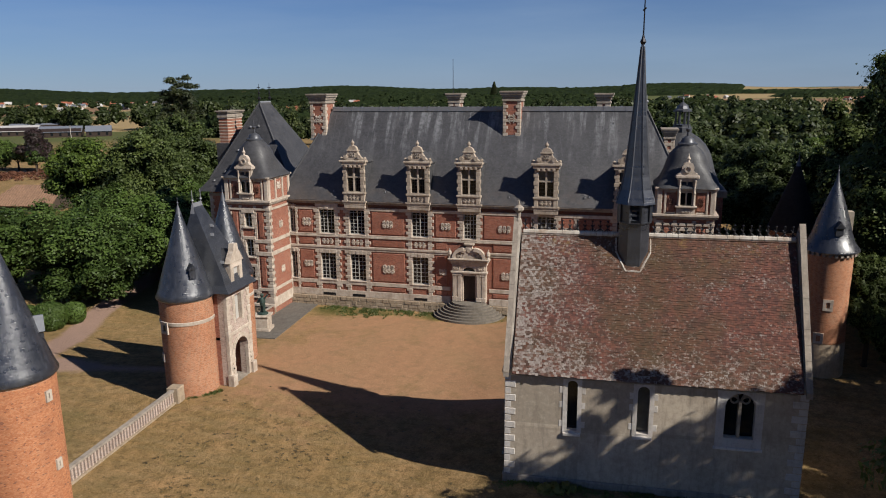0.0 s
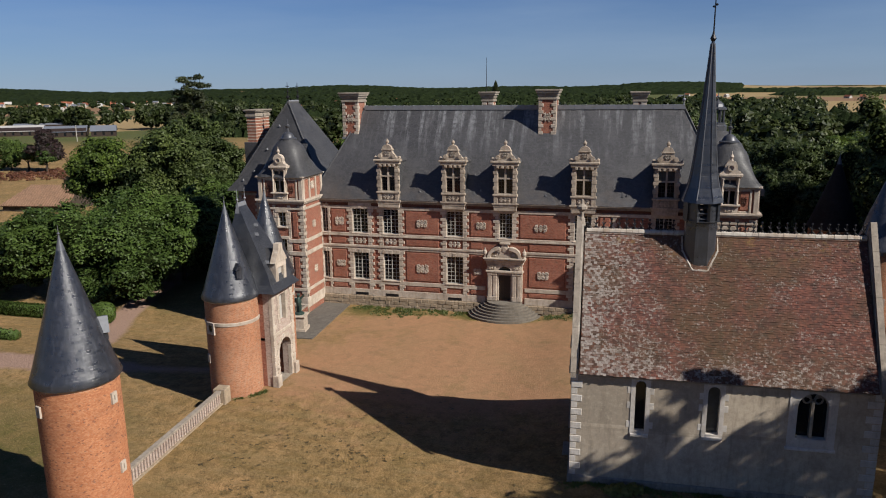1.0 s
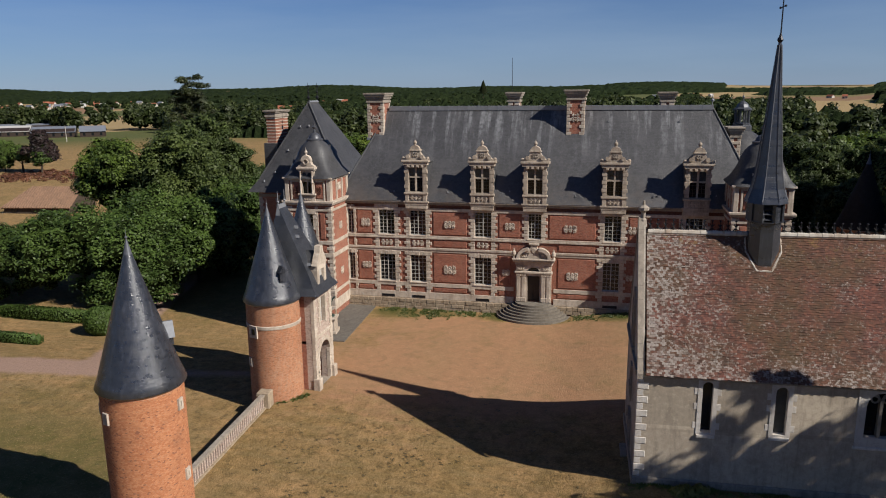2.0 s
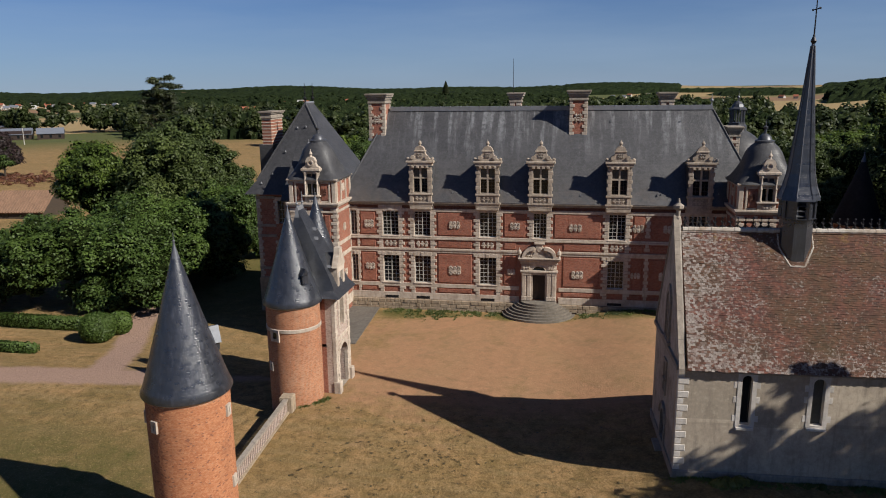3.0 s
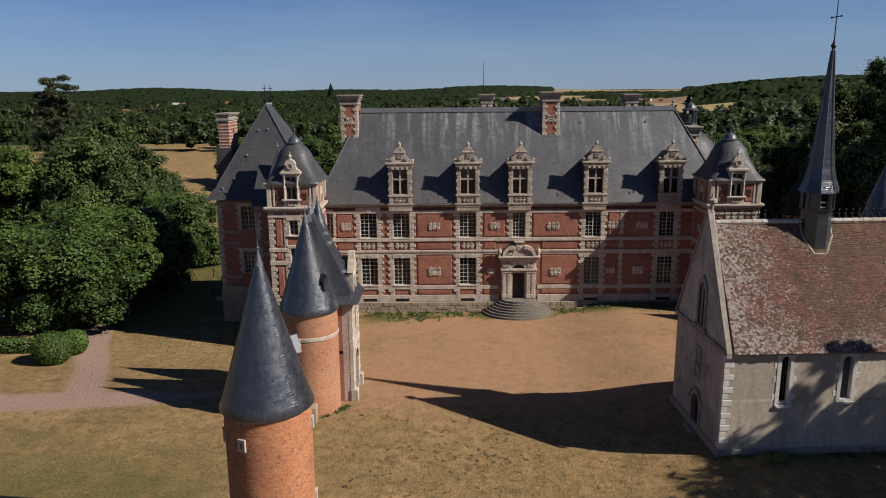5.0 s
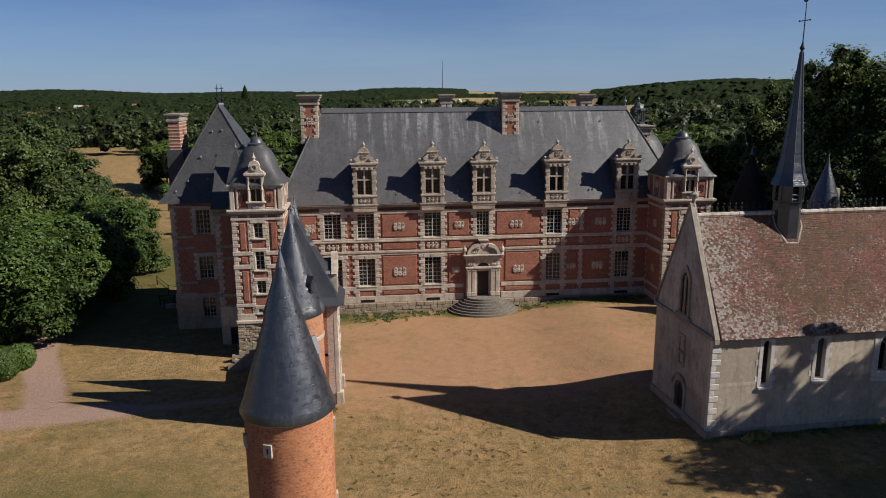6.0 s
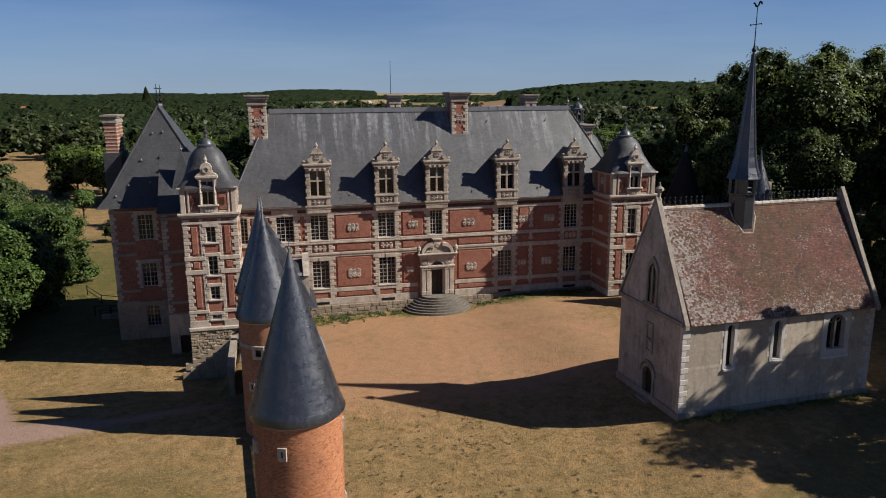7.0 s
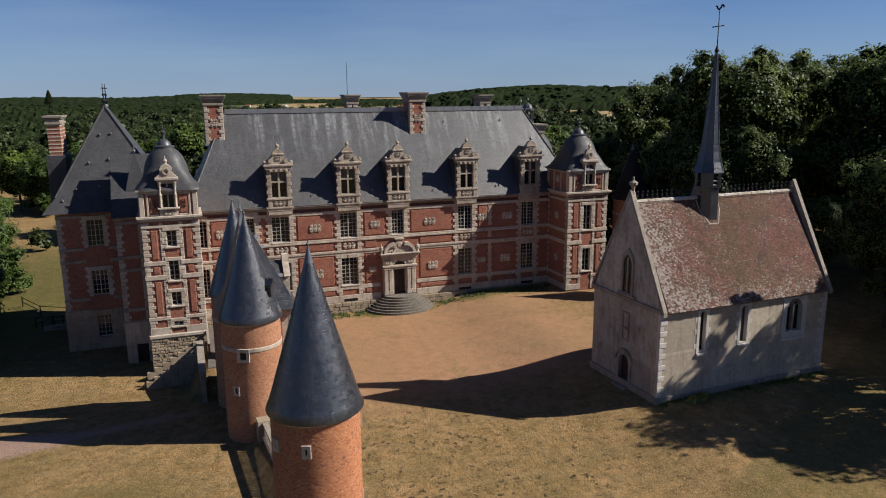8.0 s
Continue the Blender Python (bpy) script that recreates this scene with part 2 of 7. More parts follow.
BRONZE = plain_material("green_bronze", (0.08, 0.13, 0.11), 0.55, 0.5, 0.4, 8)
LEAF = leaf_material("summer_leaf", (0.085, 0.148, 0.026), (0.158, 0.248, 0.05), 0.25)
LEAF_LIGHT = leaf_material("lime_leaf", (0.11, 0.18, 0.025), (0.2, 0.28, 0.04))
LEAF_DARK = leaf_material("dark_leaf", (0.1, 0.145, 0.034), (0.225, 0.285, 0.068), 0.28)
LEAF_CEDAR = leaf_material("cedar_needles", (0.045, 0.06, 0.022), (0.09, 0.11, 0.042))
# yellow-green grass, brightened for a patch of sun put into the colour
LEAF_YELLOW_LIT = leaf_material("sunlit_yellow_grass", (0.2, 0.21, 0.045), (0.36, 0.33, 0.09))
LEAF_TALL = leaf_material("park_leaf", (0.082, 0.12, 0.032), (0.15, 0.2, 0.052), 0.22)
LEAF_MID = leaf_material("woodland_leaf", (0.06, 0.085, 0.024), (0.125, 0.155, 0.048), 0.3)
LEAF_RUST = leaf_material("rust_bracken", (0.2, 0.08, 0.045), (0.34, 0.15, 0.08))
LEAF_RED = leaf_material("copper_leaf", (0.035, 0.022, 0.02), (0.075, 0.042, 0.038))
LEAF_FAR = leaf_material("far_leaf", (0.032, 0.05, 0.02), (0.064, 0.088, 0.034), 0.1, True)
WEED = leaf_material("dry_weed", (0.115, 0.09, 0.045), (0.2, 0.15, 0.075))
LEAF_FRINGE = leaf_material("fringe_grass", (0.11, 0.15, 0.03), (0.22, 0.25, 0.06))
STEP = stone_material("worn_step_stone", (0.30, 0.265, 0.22), (0.17, 0.145, 0.115))
PAVING = stone_material("dark_paving", (0.24, 0.215, 0.185), (0.14, 0.12, 0.1))
RIDGE = stone_material("ridge_mortar", (0.85, 0.78, 0.68), (0.4, 0.25, 0.14))
# near-black green for crown cores: the shade inside foliage put into the colour
SHADE_CORE = plain_material("foliage_shade_core", (0.022, 0.032, 0.01), 1.0, 0.0, 0.4, 3, 0.0)
BARK = plain_material("bark", (0.09, 0.065, 0.045), 0.9, 0.0, 0.4, 5)


def tile_material():
    k = Nodes("clay_tile", 0.85, 0.2)
    r = k.island()
    col = k.mix(r, (0.25, 0.1, 0.072), (0.12, 0.06, 0.05))
    p = k.split(k.co)
    old = k.ramp(k.noise(0.42, 6, 0.65), 0.42, 0.62)
    col = k.mix(k.math("MULTIPLY", old, 0.55), col, (0.115, 0.085, 0.044))
    dk = k.ramp(k.noise(1.6, 5, 0.7), 0.48, 0.68)
    col = k.mix(k.math("MULTIPLY", dk, 0.6), col, (0.05, 0.038, 0.03))
    # moss washed down from the spire
    wash = k.ramp(k.math("ABSOLUTE", k.math("SUBTRACT", p[0], 7.6)), 3.2, 0.2)
    moss = k.math("MULTIPLY", wash, k.ramp(k.noise(0.9, 6, 0.75), 0.3, 0.62))
    col = k.mix(k.math("MULTIPLY", moss, 0.62), col, (0.12, 0.085, 0.042))
    edge = k.math("MULTIPLY", k.ramp(p[0], 5.0, 0.2), 0.17)
    rim = k.math("MULTIPLY", k.ramp(p[0], 1.7, 0.5), 0.14)
    low = k.math("MULTIPLY", k.ramp(p[2], 9.4, 7.4), 0.1)
    patch = k.math("MULTIPLY", k.ramp(k.noise(0.7, 5, 0.65), 0.35, 0.75), 0.16)
    speck = k.noise(1.0, 5, 0.8, k.scaled(7.0, 9.0, 9.0))
    lich = k.ramp(k.math("ADD", k.math("ADD", speck, rim), k.math("ADD", k.math("ADD", edge, low), patch)), 0.61, 0.69)
    wn_ = k.n("ShaderNodeTexWhiteNoise")
    wn_.noise_dimensions = "1D"
    k.put(wn_.inputs["W"], k.math("MULTIPLY", r, 91.7))
    lich = k.math("MULTIPLY", lich, k.ramp(wn_.outputs[0], 0.15, 0.8))
    col = k.mix(k.math("MULTIPLY", lich, 0.9), col, (0.44, 0.385, 0.34))
    gold = k.math("MULTIPLY", k.ramp(k.noise(2.2, 6, 0.75), 0.55, 0.65), k.ramp(p[2], 12.6, 14.2))
    col = k.mix(k.math("MULTIPLY", gold, 0.7), col, (0.3, 0.19, 0.07))
    k.bump(k.noise(25, 4, 0.7), 0.01, 0.6)
    return k.done(col)


TILE = tile_material()


def ground_material():
    k = Nodes("ground_earth_and_grass", 0.95, 0.1)
    att = k.n("ShaderNodeAttribute")
    att.attribute_name = "zone"
    z = k.split(att.outputs["Vector"])
    edge = k.math("MULTIPLY", k.math("SUBTRACT", k.noise(0.5, 6, 0.7), 0.5), 0.9)
    sand = k.ramp(k.math("SUBTRACT", k.math("ADD", z[0], edge), z[2]), 0.35, 0.65)
    path = k.ramp(k.math("ADD", z[1], k.math("MULTIPLY", edge, 0.5)), 0.4, 0.6)
    green = k.ramp(k.math("ADD", z[2], edge), 0.3, 0.8)
    f1, f2, f3 = k.noise(0.16, 5, 0.6), k.noise(1.3, 6, 0.7), k.noise(9, 5, 0.75)
    grass = k.mix(k.ramp(f1, 0.35, 0.65), (0.52, 0.32, 0.145), (0.36, 0.235, 0.095))
    grass = k.mix(k.math("MULTIPLY", k.ramp(f2, 0.42, 0.66), 0.8), grass, (0.185, 0.125, 0.05))
    olive = k.ramp(k.noise(0.38, 6, 0.7, None, 0.4), 0.48, 0.66)
    grass = k.mix(k.math("MULTIPLY", olive, 0.55), grass, (0.19, 0.145, 0.05))
    mow = k.ramp(k.noise(1.0, 2, 0.5, k.scaled(0.16, 1.1, 0.1)), 0.42, 0.62)
    grass = k.mix(k.math("MULTIPLY", mow, 0.3), grass, (0.35, 0.265, 0.135))
    blot = k.noise(1.5, 8, 0.8)
    grass = k.mix(k.math("MULTIPLY", k.ramp(blot, 0.52, 0.66), 0.7), grass, (0.12, 0.085, 0.038))
    grass = k.mix(k.math("MULTIPLY", k.ramp(blot, 0.46, 0.34), 0.55), grass, (0.5, 0.345, 0.18))
    grass = k.mix(k.math("MULTIPLY", k.ramp(f3, 0.5, 0.66), 0.5), grass, (0.15, 0.105, 0.05))
    fresh = k.mix(k.ramp(f2, 0.35, 0.7), (0.1, 0.107, 0.027), (0.21, 0.16, 0.06))
    grass = k.mix(green, grass, fresh)
    dirt = k.mix(k.ramp(f2, 0.3, 0.75), (0.51, 0.28, 0.155), (0.38, 0.215, 0.118))
    dirt = k.mix(k.math("MULTIPLY", k.ramp(k.noise(0.7, 6, 0.7, None, 0.6), 0.5, 0.66), 0.45), dirt, (0.25, 0.175, 0.095))
    dirt = k.mix(k.math("MULTIPLY", k.ramp(f1, 0.4, 0.7), 0.4), dirt, (0.36, 0.25, 0.13))
    dirt = k.mix(k.math("MULTIPLY", k.ramp(k.noise(0.3, 7, 0.72, None, 0.5), 0.55, 0.7), 0.5), dirt, (0.2, 0.16, 0.06))
    dirt = k.mix(k.math("MULTIPLY", k.ramp(blot, 0.55, 0.68), 0.4), dirt, (0.24, 0.165, 0.09))
    dirt = k.mix(k.math("MULTIPLY", k.ramp(blot, 0.45, 0.33), 0.45), dirt, (0.58, 0.37, 0.215))
    dirt = k.mix(k.math("MULTIPLY", k.ramp(f3, 0.5, 0.75), 0.45), dirt, (0.24, 0.15, 0.085))
    gravel = k.mix(k.ramp(f3, 0.3, 0.7), (0.5, 0.335, 0.255), (0.36, 0.24, 0.185))
    col = k.mix(sand, grass, dirt)
    col = k.mix(path, col, gravel)
    fleck = k.noise(6.0, 3, 0.8)
    col = k.mix(k.math("MULTIPLY", k.ramp(fleck, 0.56, 0.66), k.math("SUBTRACT", 0.42, k.math("MULTIPLY", sand, 0.22))), col, (0.15, 0.105, 0.05))
    col = k.mix(k.math("MULTIPLY", k.ramp(fleck, 0.42, 0.32), 0.45), col, (0.56, 0.38, 0.21))
    # dark tufts scattered over the dry turf
    tuft = k.math("MULTIPLY", k.ramp(k.noise(2.2, 3, 0.6), 0.66, 0.72), k.math("SUBTRACT", 1.0, k.math("MULTIPLY", sand, 0.9)))
    col = k.mix(k.math("MULTIPLY", tuft, 0.45), col, (0.09, 0.07, 0.03))
    # open country further out: stubble, pasture and ploughed fields
    vor = k.n("ShaderNodeTexVoronoi")
    k.put(vor.inputs["Vector"], k.scaled(0.0026, 0.0042, 0.0))
    vor.inputs["Scale"].default_value = 1.0
    pick = k.split(vor.outputs["Color"])
    fld = k.mix(k.ramp(pick[0], 0.3, 0.35), (0.11, 0.13, 0.045), (0.44, 0.32, 0.16))
    fld = k.mix(k.ramp(pick[1], 0.7, 0.72), fld, (0.33, 0.2, 0.12))
    fld = k.mix(k.math("MULTIPLY", k.ramp(f1, 0.35, 0.7), 0.3), fld, (0.2, 0.16, 0.08))
    pp = k.split(k.pos)
    far = k.ramp(k.math("SQRT", k.math("ADD", k.math("MULTIPLY", pp[0], pp[0]), k.math("MULTIPLY", pp[1], pp[1]))), 260, 340)
    col = k.mix(far, col, fld)
    tus = k.noise(2.8, 7, 0.75)
    k.bump(k.math("ADD", k.math("MULTIPLY", tus, k.math("SUBTRACT", 1.4, sand)), k.math("MULTIPLY", f3, 0.35)), 0.12, 0.8)
    return k.done(col)


GROUND = ground_material()


# ---- mesh helpers ----
class G:
    """Gathers vertices and faces of one part."""

    def __init__(self):
        self.v, self.f, self.cuts = [], [], []

    def add(self, verts, faces, m=None):
        n = len(self.v)
        self.cuts.append((n, len(self.f)))
        self.v += [tuple(m @ Vector(p)) if m is not None else tuple(p) for p in verts]
        self.f += [tuple(i + n for i in q) for q in faces]
        return self

    def box(self, x0, x1, y0, y1, z0, z1, m=None, c=0.0):
        """A block; c chamfers the edges of its front, towards -y."""
        if c:
            vs = [(x0, y1, z0), (x1, y1, z0), (x1, y1, z1), (x0, y1, z1), (x0, y0 + c, z0), (x1, y0 + c, z0), (x1, y0 + c, z1), (x0, y0 + c, z1),
                  (x0 + c, y0, z0 + c), (x1 - c, y0, z0 + c), (x1 - c, y0, z1 - c), (x0 + c, y0, z1 - c)]
            fs = [(0, 3, 2, 1), (0, 1, 5, 4), (1, 2, 6, 5), (2, 3, 7, 6), (3, 0, 4, 7), (4, 5, 9, 8), (5, 6, 10, 9), (6, 7, 11, 10), (7, 4, 8, 11), (8, 9, 10, 11)]
        else:
            vs = [(x0, y0, z0), (x1, y0, z0), (x1, y1, z0), (x0, y1, z0), (x0, y0, z1), (x1, y0, z1), (x1, y1, z1), (x0, y1, z1)]
            fs = [(0, 3, 2, 1), (4, 5, 6, 7), (0, 1, 5, 4), (1, 2, 6, 5), (2, 3, 7, 6), (3, 0, 4, 7)]
        return self.add(vs, fs, m)

    def lathe(self, prof, n=24, cx=0.0, cy=0.0, turn=0.0, sx=1.0, sy=1.0, m=None):
        """A solid of revolution of (radius, z) rows, from the bottom up; n = 4 and turn = 45 give a square one."""
        k = 1 / math.cos(math.pi / n) if n <= 8 else 1.0
        vs = []
        for r, z in prof:
            for i in range(n):
                a = radians(turn) + math.tau * i / n
                vs.append((cx + sx * k * r * math.cos(a), cy + sy * k * r * math.sin(a), z))
        fs = [(j * n + i, j * n + (i + 1) % n, (j + 1) * n + (i + 1) % n, (j + 1) * n + i) for j in range(len(prof) - 1) for i in range(n)]
        fs += [tuple(range(n - 1, -1, -1)), tuple((len(prof) - 1) * n + i for i in range(n))]
        return self.add(vs, fs, m)

    def dome(self, prof, cx=0.0, cy=0.0, n=32):
        """A roof of (half-width, z, squareness) rows on a square plan that rounds off towards the top."""
        vs = []
        for r, z, p in prof:
            for i in range(n):
                a = math.tau * (i + 0.5) / n
                k = r / (abs(math.cos(a)) ** p + abs(math.sin(a)) ** p) ** (1 / p)
                vs.append((cx + k * math.cos(a), cy + k * math.sin(a), z))
        fs = [(j * n + i, j * n + (i + 1) % n, (j + 1) * n + (i + 1) % n, (j + 1) * n + i) for j in range(len(prof) - 1) for i in range(n)]
        fs += [tuple(range(n - 1, -1, -1)), tuple((len(prof) - 1) * n + i for i in range(n))]
        return self.add(vs, fs)

    def prism(self, pts, y0, y1, m=None):
        """A plate with the outline pts (x, z), from y0 to y1."""
        n = len(pts)
        vs = [(x, y0, z) for x, z in pts] + [(x, y1, z) for x, z in pts]
        fs = [tuple(range(n)), tuple(range(2 * n - 1, n - 1, -1))] + [(i, n + i, n + (i + 1) % n, (i + 1) % n) for i in range(n)]
        return self.add(vs, fs, m)

    def rod(self, a, b, r0, r1=None, n=6):
        a, b = Vector(a), Vector(b)
        q = (b - a).to_track_quat("Z", "Y").to_matrix().to_4x4()
        return self.lathe([(r0, 0), (r0 if r1 is None else r1, (b - a).length)], n, m=Matrix.Translation(a) @ q)

    def ball(self, c, r, n=8, k=5, sz=1.0):
        return self.lathe([(max(0.01, r * math.sin(math.pi * i / k)), c[2] - sz * r * math.cos(math.pi * i / k)) for i in range(k + 1)], n, c[0], c[1])


def part(name, g, material, parent=None, label="", smooth=False):
    """Links what g holds as ONE mesh object under a thing or a part."""
    me = bpy.data.meshes.new(name)
    me.from_pydata(g.v, [], g.f)
    me.validate()
    bm = bmesh.new()
    bm.from_mesh(me)
    bmesh.ops.recalc_face_normals(bm, faces=bm.faces)
    bm.to_mesh(me)
    bm.free()
    if smooth:
        me.shade_smooth()
        me.set_sharp_from_angle(angle=radians(40))
    me.materials.append(material)
    ob = new(name, me)
    ob.parent = parent
    if label:
        ob["label"] = label
    return ob


def pieces(name, g, material, parent, label=""):
    """Links every block that g holds as a mesh object of its own."""
    ends = g.cuts[1:] + [(len(g.v), len(g.f))]
    for (v0, f0), (v1, f1) in zip(g.cuts, ends):
        me = bpy.data.meshes.new(name)
        me.from_pydata(g.v[v0:v1], [], [[i - v0 for i in q] for q in g.f[f0:f1]])
        me.materials.append(material)
        ob = new(name, me)
        ob.parent = parent
        if label:
            ob["label"] = label


def thing(name, label, category, m=None, group="", kind=""):
    ob = new(name)
    ob.empty_display_size = 0.2
    if m is not None:
        ob.matrix_world = m
    return tagged(ob, label, category, group, kind)


def wall_holes(g, x0, x1, z0, z1, y0, y1, holes, m=None):
    """A wall slab along x from y0 (front) to y1 with rectangular holes (x0, x1, z0, z1)."""
    xs = sorted({x0, x1, *[h[0] for h in holes], *[h[1] for h in holes]})
    zs = sorted({z0, z1, *[h[2] for h in holes], *[h[3] for h in holes]})
    xs, zs = [x for x in xs if x0 <= x <= x1], [z for z in zs if z0 <= z <= z1]

    def solid(i, j):
        if not (0 <= i < len(xs) - 1 and 0 <= j < len(zs) - 1):
            return False
        cx, cz = (xs[i] + xs[i + 1]) / 2, (zs[j] + zs[j + 1]) / 2
        return not any(h[0] < cx < h[1] and h[2] < cz < h[3] for h in holes)

    for i in range(len(xs) - 1):
        for j in range(len(zs) - 1):
            if not solid(i, j):
                continue
            a, b, c, d = xs[i], xs[i + 1], zs[j], zs[j + 1]
            g.add([(a, y0, c), (b, y0, c), (b, y0, d), (a, y0, d)], [(0, 1, 2, 3)], m)
            g.add([(a, y1, c), (b, y1, c), (b, y1, d), (a, y1, d)], [(3, 2, 1, 0)], m)
            if not solid(i - 1, j):
                g.add([(a, y0, c), (a, y1, c), (a, y1, d), (a, y0, d)], [(3, 2, 1, 0)], m)
            if not solid(i + 1, j):
                g.add([(b, y0, c), (b, y1, c), (b, y1, d), (b, y0, d)], [(0, 1, 2, 3)], m)
            if not solid(i, j - 1):
                g.add([(a, y0, c), (b, y0, c), (b, y1, c), (a, y1, c)], [(3, 2, 1, 0)], m)
            if not solid(i, j + 1):
                g.add([(a, y0, d), (b, y0, d), (b, y1, d), (a, y1, d)], [(0, 1, 2, 3)], m)
    return g


def chain(g, x, z0, z1, side, wide=0.62, narrow=0.4, h=0.33, y=-0.075, m=None, depth=0.28):
    """A toothed chain of dressed stones beside an opening or a corner; side 1 grows to +x."""
    n = max(1, round((z1 - z0) / h))
    h = (z1 - z0) / n
    for i in range(n):
        w = wide if i % 2 else narrow
        a, b = (x, x + w) if side > 0 else (x - w, x)
        g.box(a, b, y - 0.02 * (i % 2), y + depth, z0 + i * h + 0.014, z0 + (i + 1) * h - 0.014, m, 0.025)
    return g


def carving(g, x, z, w, h, y, m=None, seed=0):
    """A small carved strapwork relief."""
    rnd = random.Random(seed)
    for i in range(3):
        for j in range(2):
            cx, cz = x + (i - 1) * w / 3, z + (j - 0.5) * h / 2
            r = min(w / 6, h / 4) * rnd.uniform(0.8, 1.0)
            g.lathe([(r, 0), (r, 0.05), (r * 0.55, 0.07), (r * 0.5, 0.02)], 8, m=(m or Matrix()) @ Matrix.Translation((cx, y, cz)) @ pose(0, 0, 0, 90))
    g.box(x - w / 2, x + w / 2, y - 0.05, y + 0.05, z - 0.05, z + 0.05, m)
    for s in (-1, 1):
        g.box(x + s * w / 4 - 0.04, x + s * w / 4 + 0.04, y - 0.05, y + 0.05, z - h / 2, z + h / 2, m)
    return g


def smooth_step(a, b, x):
    t = np.clip((x - a) / (b - a), 0, 1)
    return t * t * (3 - 2 * t)


def ground_z(x, y):
    """Height of the ground: a level court, a rise by the chapel, a fall west of the gate, rolling country beyond."""
    x, y = np.asarray(x, float), np.asarray(y, float)
    z = 0.95 * smooth_step(1.0, 10.0, x) * smooth_step(30, 0, np.abs(y + 18) - 14)
    west = -0.8 - 1.9 * smooth_step(-22, -5, y) + 0.0 * x
    edge = np.where(y < -14, -17.2, -20.6)
    z = z + west * smooth_step(0.0, 1.0, (edge - x) / 0.9) * smooth_step(-100, -55, x) * smooth_step(-64, -48, y)
    d = np.hypot(x, y)
    hills = 2.4 * np.sin(x / 390 + 1.3) * np.sin(y / 520 + 0.4) + 1.8 * np.sin(x / 210 + y / 330)
    az = np.degrees(np.arctan2(x + 3, y + 70))
    z = z + smooth_step(160, 700, d) * (hills - 3) + smooth_step(1500, 3300, d) * (19 + 7 * np.sin(az / 4.1 + 0.6) + 4 * np.sin(az / 1.9))
    z = z + 24 * smooth_step(17, 22, az) * smooth_step(44, 36, az) * smooth_step(760, 1250, d) * smooth_step(-60, 60, y)
    return z


def gz(x, y):
    return float(ground_z(x, y))


# ---- ground ----
def build_ground():
    near = np.arange(-72, 60.1, 0.75)
    out = 60 * 1.16 ** np.arange(1, 30)
    out = out[out < 4800]
    xs = np.concatenate([-(out[::-1] + 12), near, out])
    ys = np.concatenate([-(out[::-1] + 12), near, out])
    X, Y = np.meshgrid(xs, ys)
    Z = ground_z(X, Y)
    nx, ny = len(xs), len(ys)
    idx = np.arange(nx * ny).reshape(ny, nx)
    faces = np.stack([idx[:-1, :-1], idx[:-1, 1:], idx[1:, 1:], idx[1:, :-1]], -1).reshape(-1, 4)
    me = bpy.data.meshes.new("ground")
    me.from_pydata(np.stack([X, Y, Z], -1).reshape(-1, 3).tolist(), [], faces.tolist())
    # zones: bare court earth, gravel drive, fresher grass
    court = np.exp(-(((X + 2) / 13.5) ** 4 + ((Y + 11.5) / 9.5) ** 4)) * 0.95 + 0.45 * smooth_step(-19, -16, X) * smooth_step(-44, -20, Y) * smooth_step(6, 0, Y) * smooth_step(34, 20, X)

    def trail(pts, w):
        best = np.full(X.shape, 1e9)
        for (ax, ay), (bx, by) in zip(pts, pts[1:]):
            t = np.clip(((X - ax) * (bx - ax) + (Y - ay) * (by - ay)) / ((bx - ax) ** 2 + (by - ay) ** 2), 0, 1)
            best = np.minimum(best, np.hypot(X - ax - t * (bx - ax), Y - ay - t * (by - ay)))
        return np.clip(1.0 - 0.5 * best / w, 0, 1)

    # gravel fades near the gate: the gatehouse shadow is put into the zone
    drive = np.maximum(trail([(-80, -29), (-44, -20.2), (-36, -19.3), (-29, -19.0), (-21, -17)], 2.0) * (0.55 + 0.45 * smooth_step(-27, -35, X)), trail([(-37, -18), (-40, -10.5), (-44, -2), (-46, 4), (-49, 16)], 1.5))
    strip = np.exp(-((Y + 1.5) / 1.5) ** 2) * smooth_step(-19, -16, X) * smooth_step(17, 15, X) * 1.05 * (0.6 + 0.4 * np.sin(X * 0.83 + 1) * np.sin(X * 0.31))
    strip = strip + 0.9 * np.exp(-((X + 42) / 18) ** 2 - ((Y - 34) / 40) ** 2) + 0.66 * smooth_step(-18, -24, X) * smooth_step(-18, -35, Y) + 0.42 * np.exp(-((X + 13.5) / 2.6) ** 2 - ((Y + 10) / 7) ** 2) + 0.4 * np.exp(-((X - 9) / 4) ** 2 - ((Y + 9) / 2.5) ** 2) + 0.5 * smooth_step(0.0, 1.0, (-42.3 - Y - 0.55 * (4.0 - X)) / 0.8) * smooth_step(-22, -4, X)
    col = me.attributes.new("zone", "FLOAT_COLOR", "POINT")
    col.data.foreach_set("color", np.stack([court, drive, strip, np.ones_like(X)], -1).reshape(-1).astype(np.float32))
    me.shade_smooth()
    me.materials.append(GROUND)
    tagged(new("ground", me), "dry summer turf, sandy court and stubble country", "ground", kind="structure")


build_ground()

# ---- the main house ----
house = thing("chateau", "brick and limestone country house with slate roofs", "house")
Z_PL, Z_EAVE = 1.08, 11.2
X_L, X_R = -20.0, 17.0
# bays: centre and glass half-width
BAYS = [(-19.55, 0.34), (-15.66, 0.85), (-12.35, 0.85), (-5.62, 0.86), (-0.46, 0.65), (7.0, 0.8), (14.42, 0.78)]
LOW, UP = (2.85, 5.72), (7.78, 10.42)


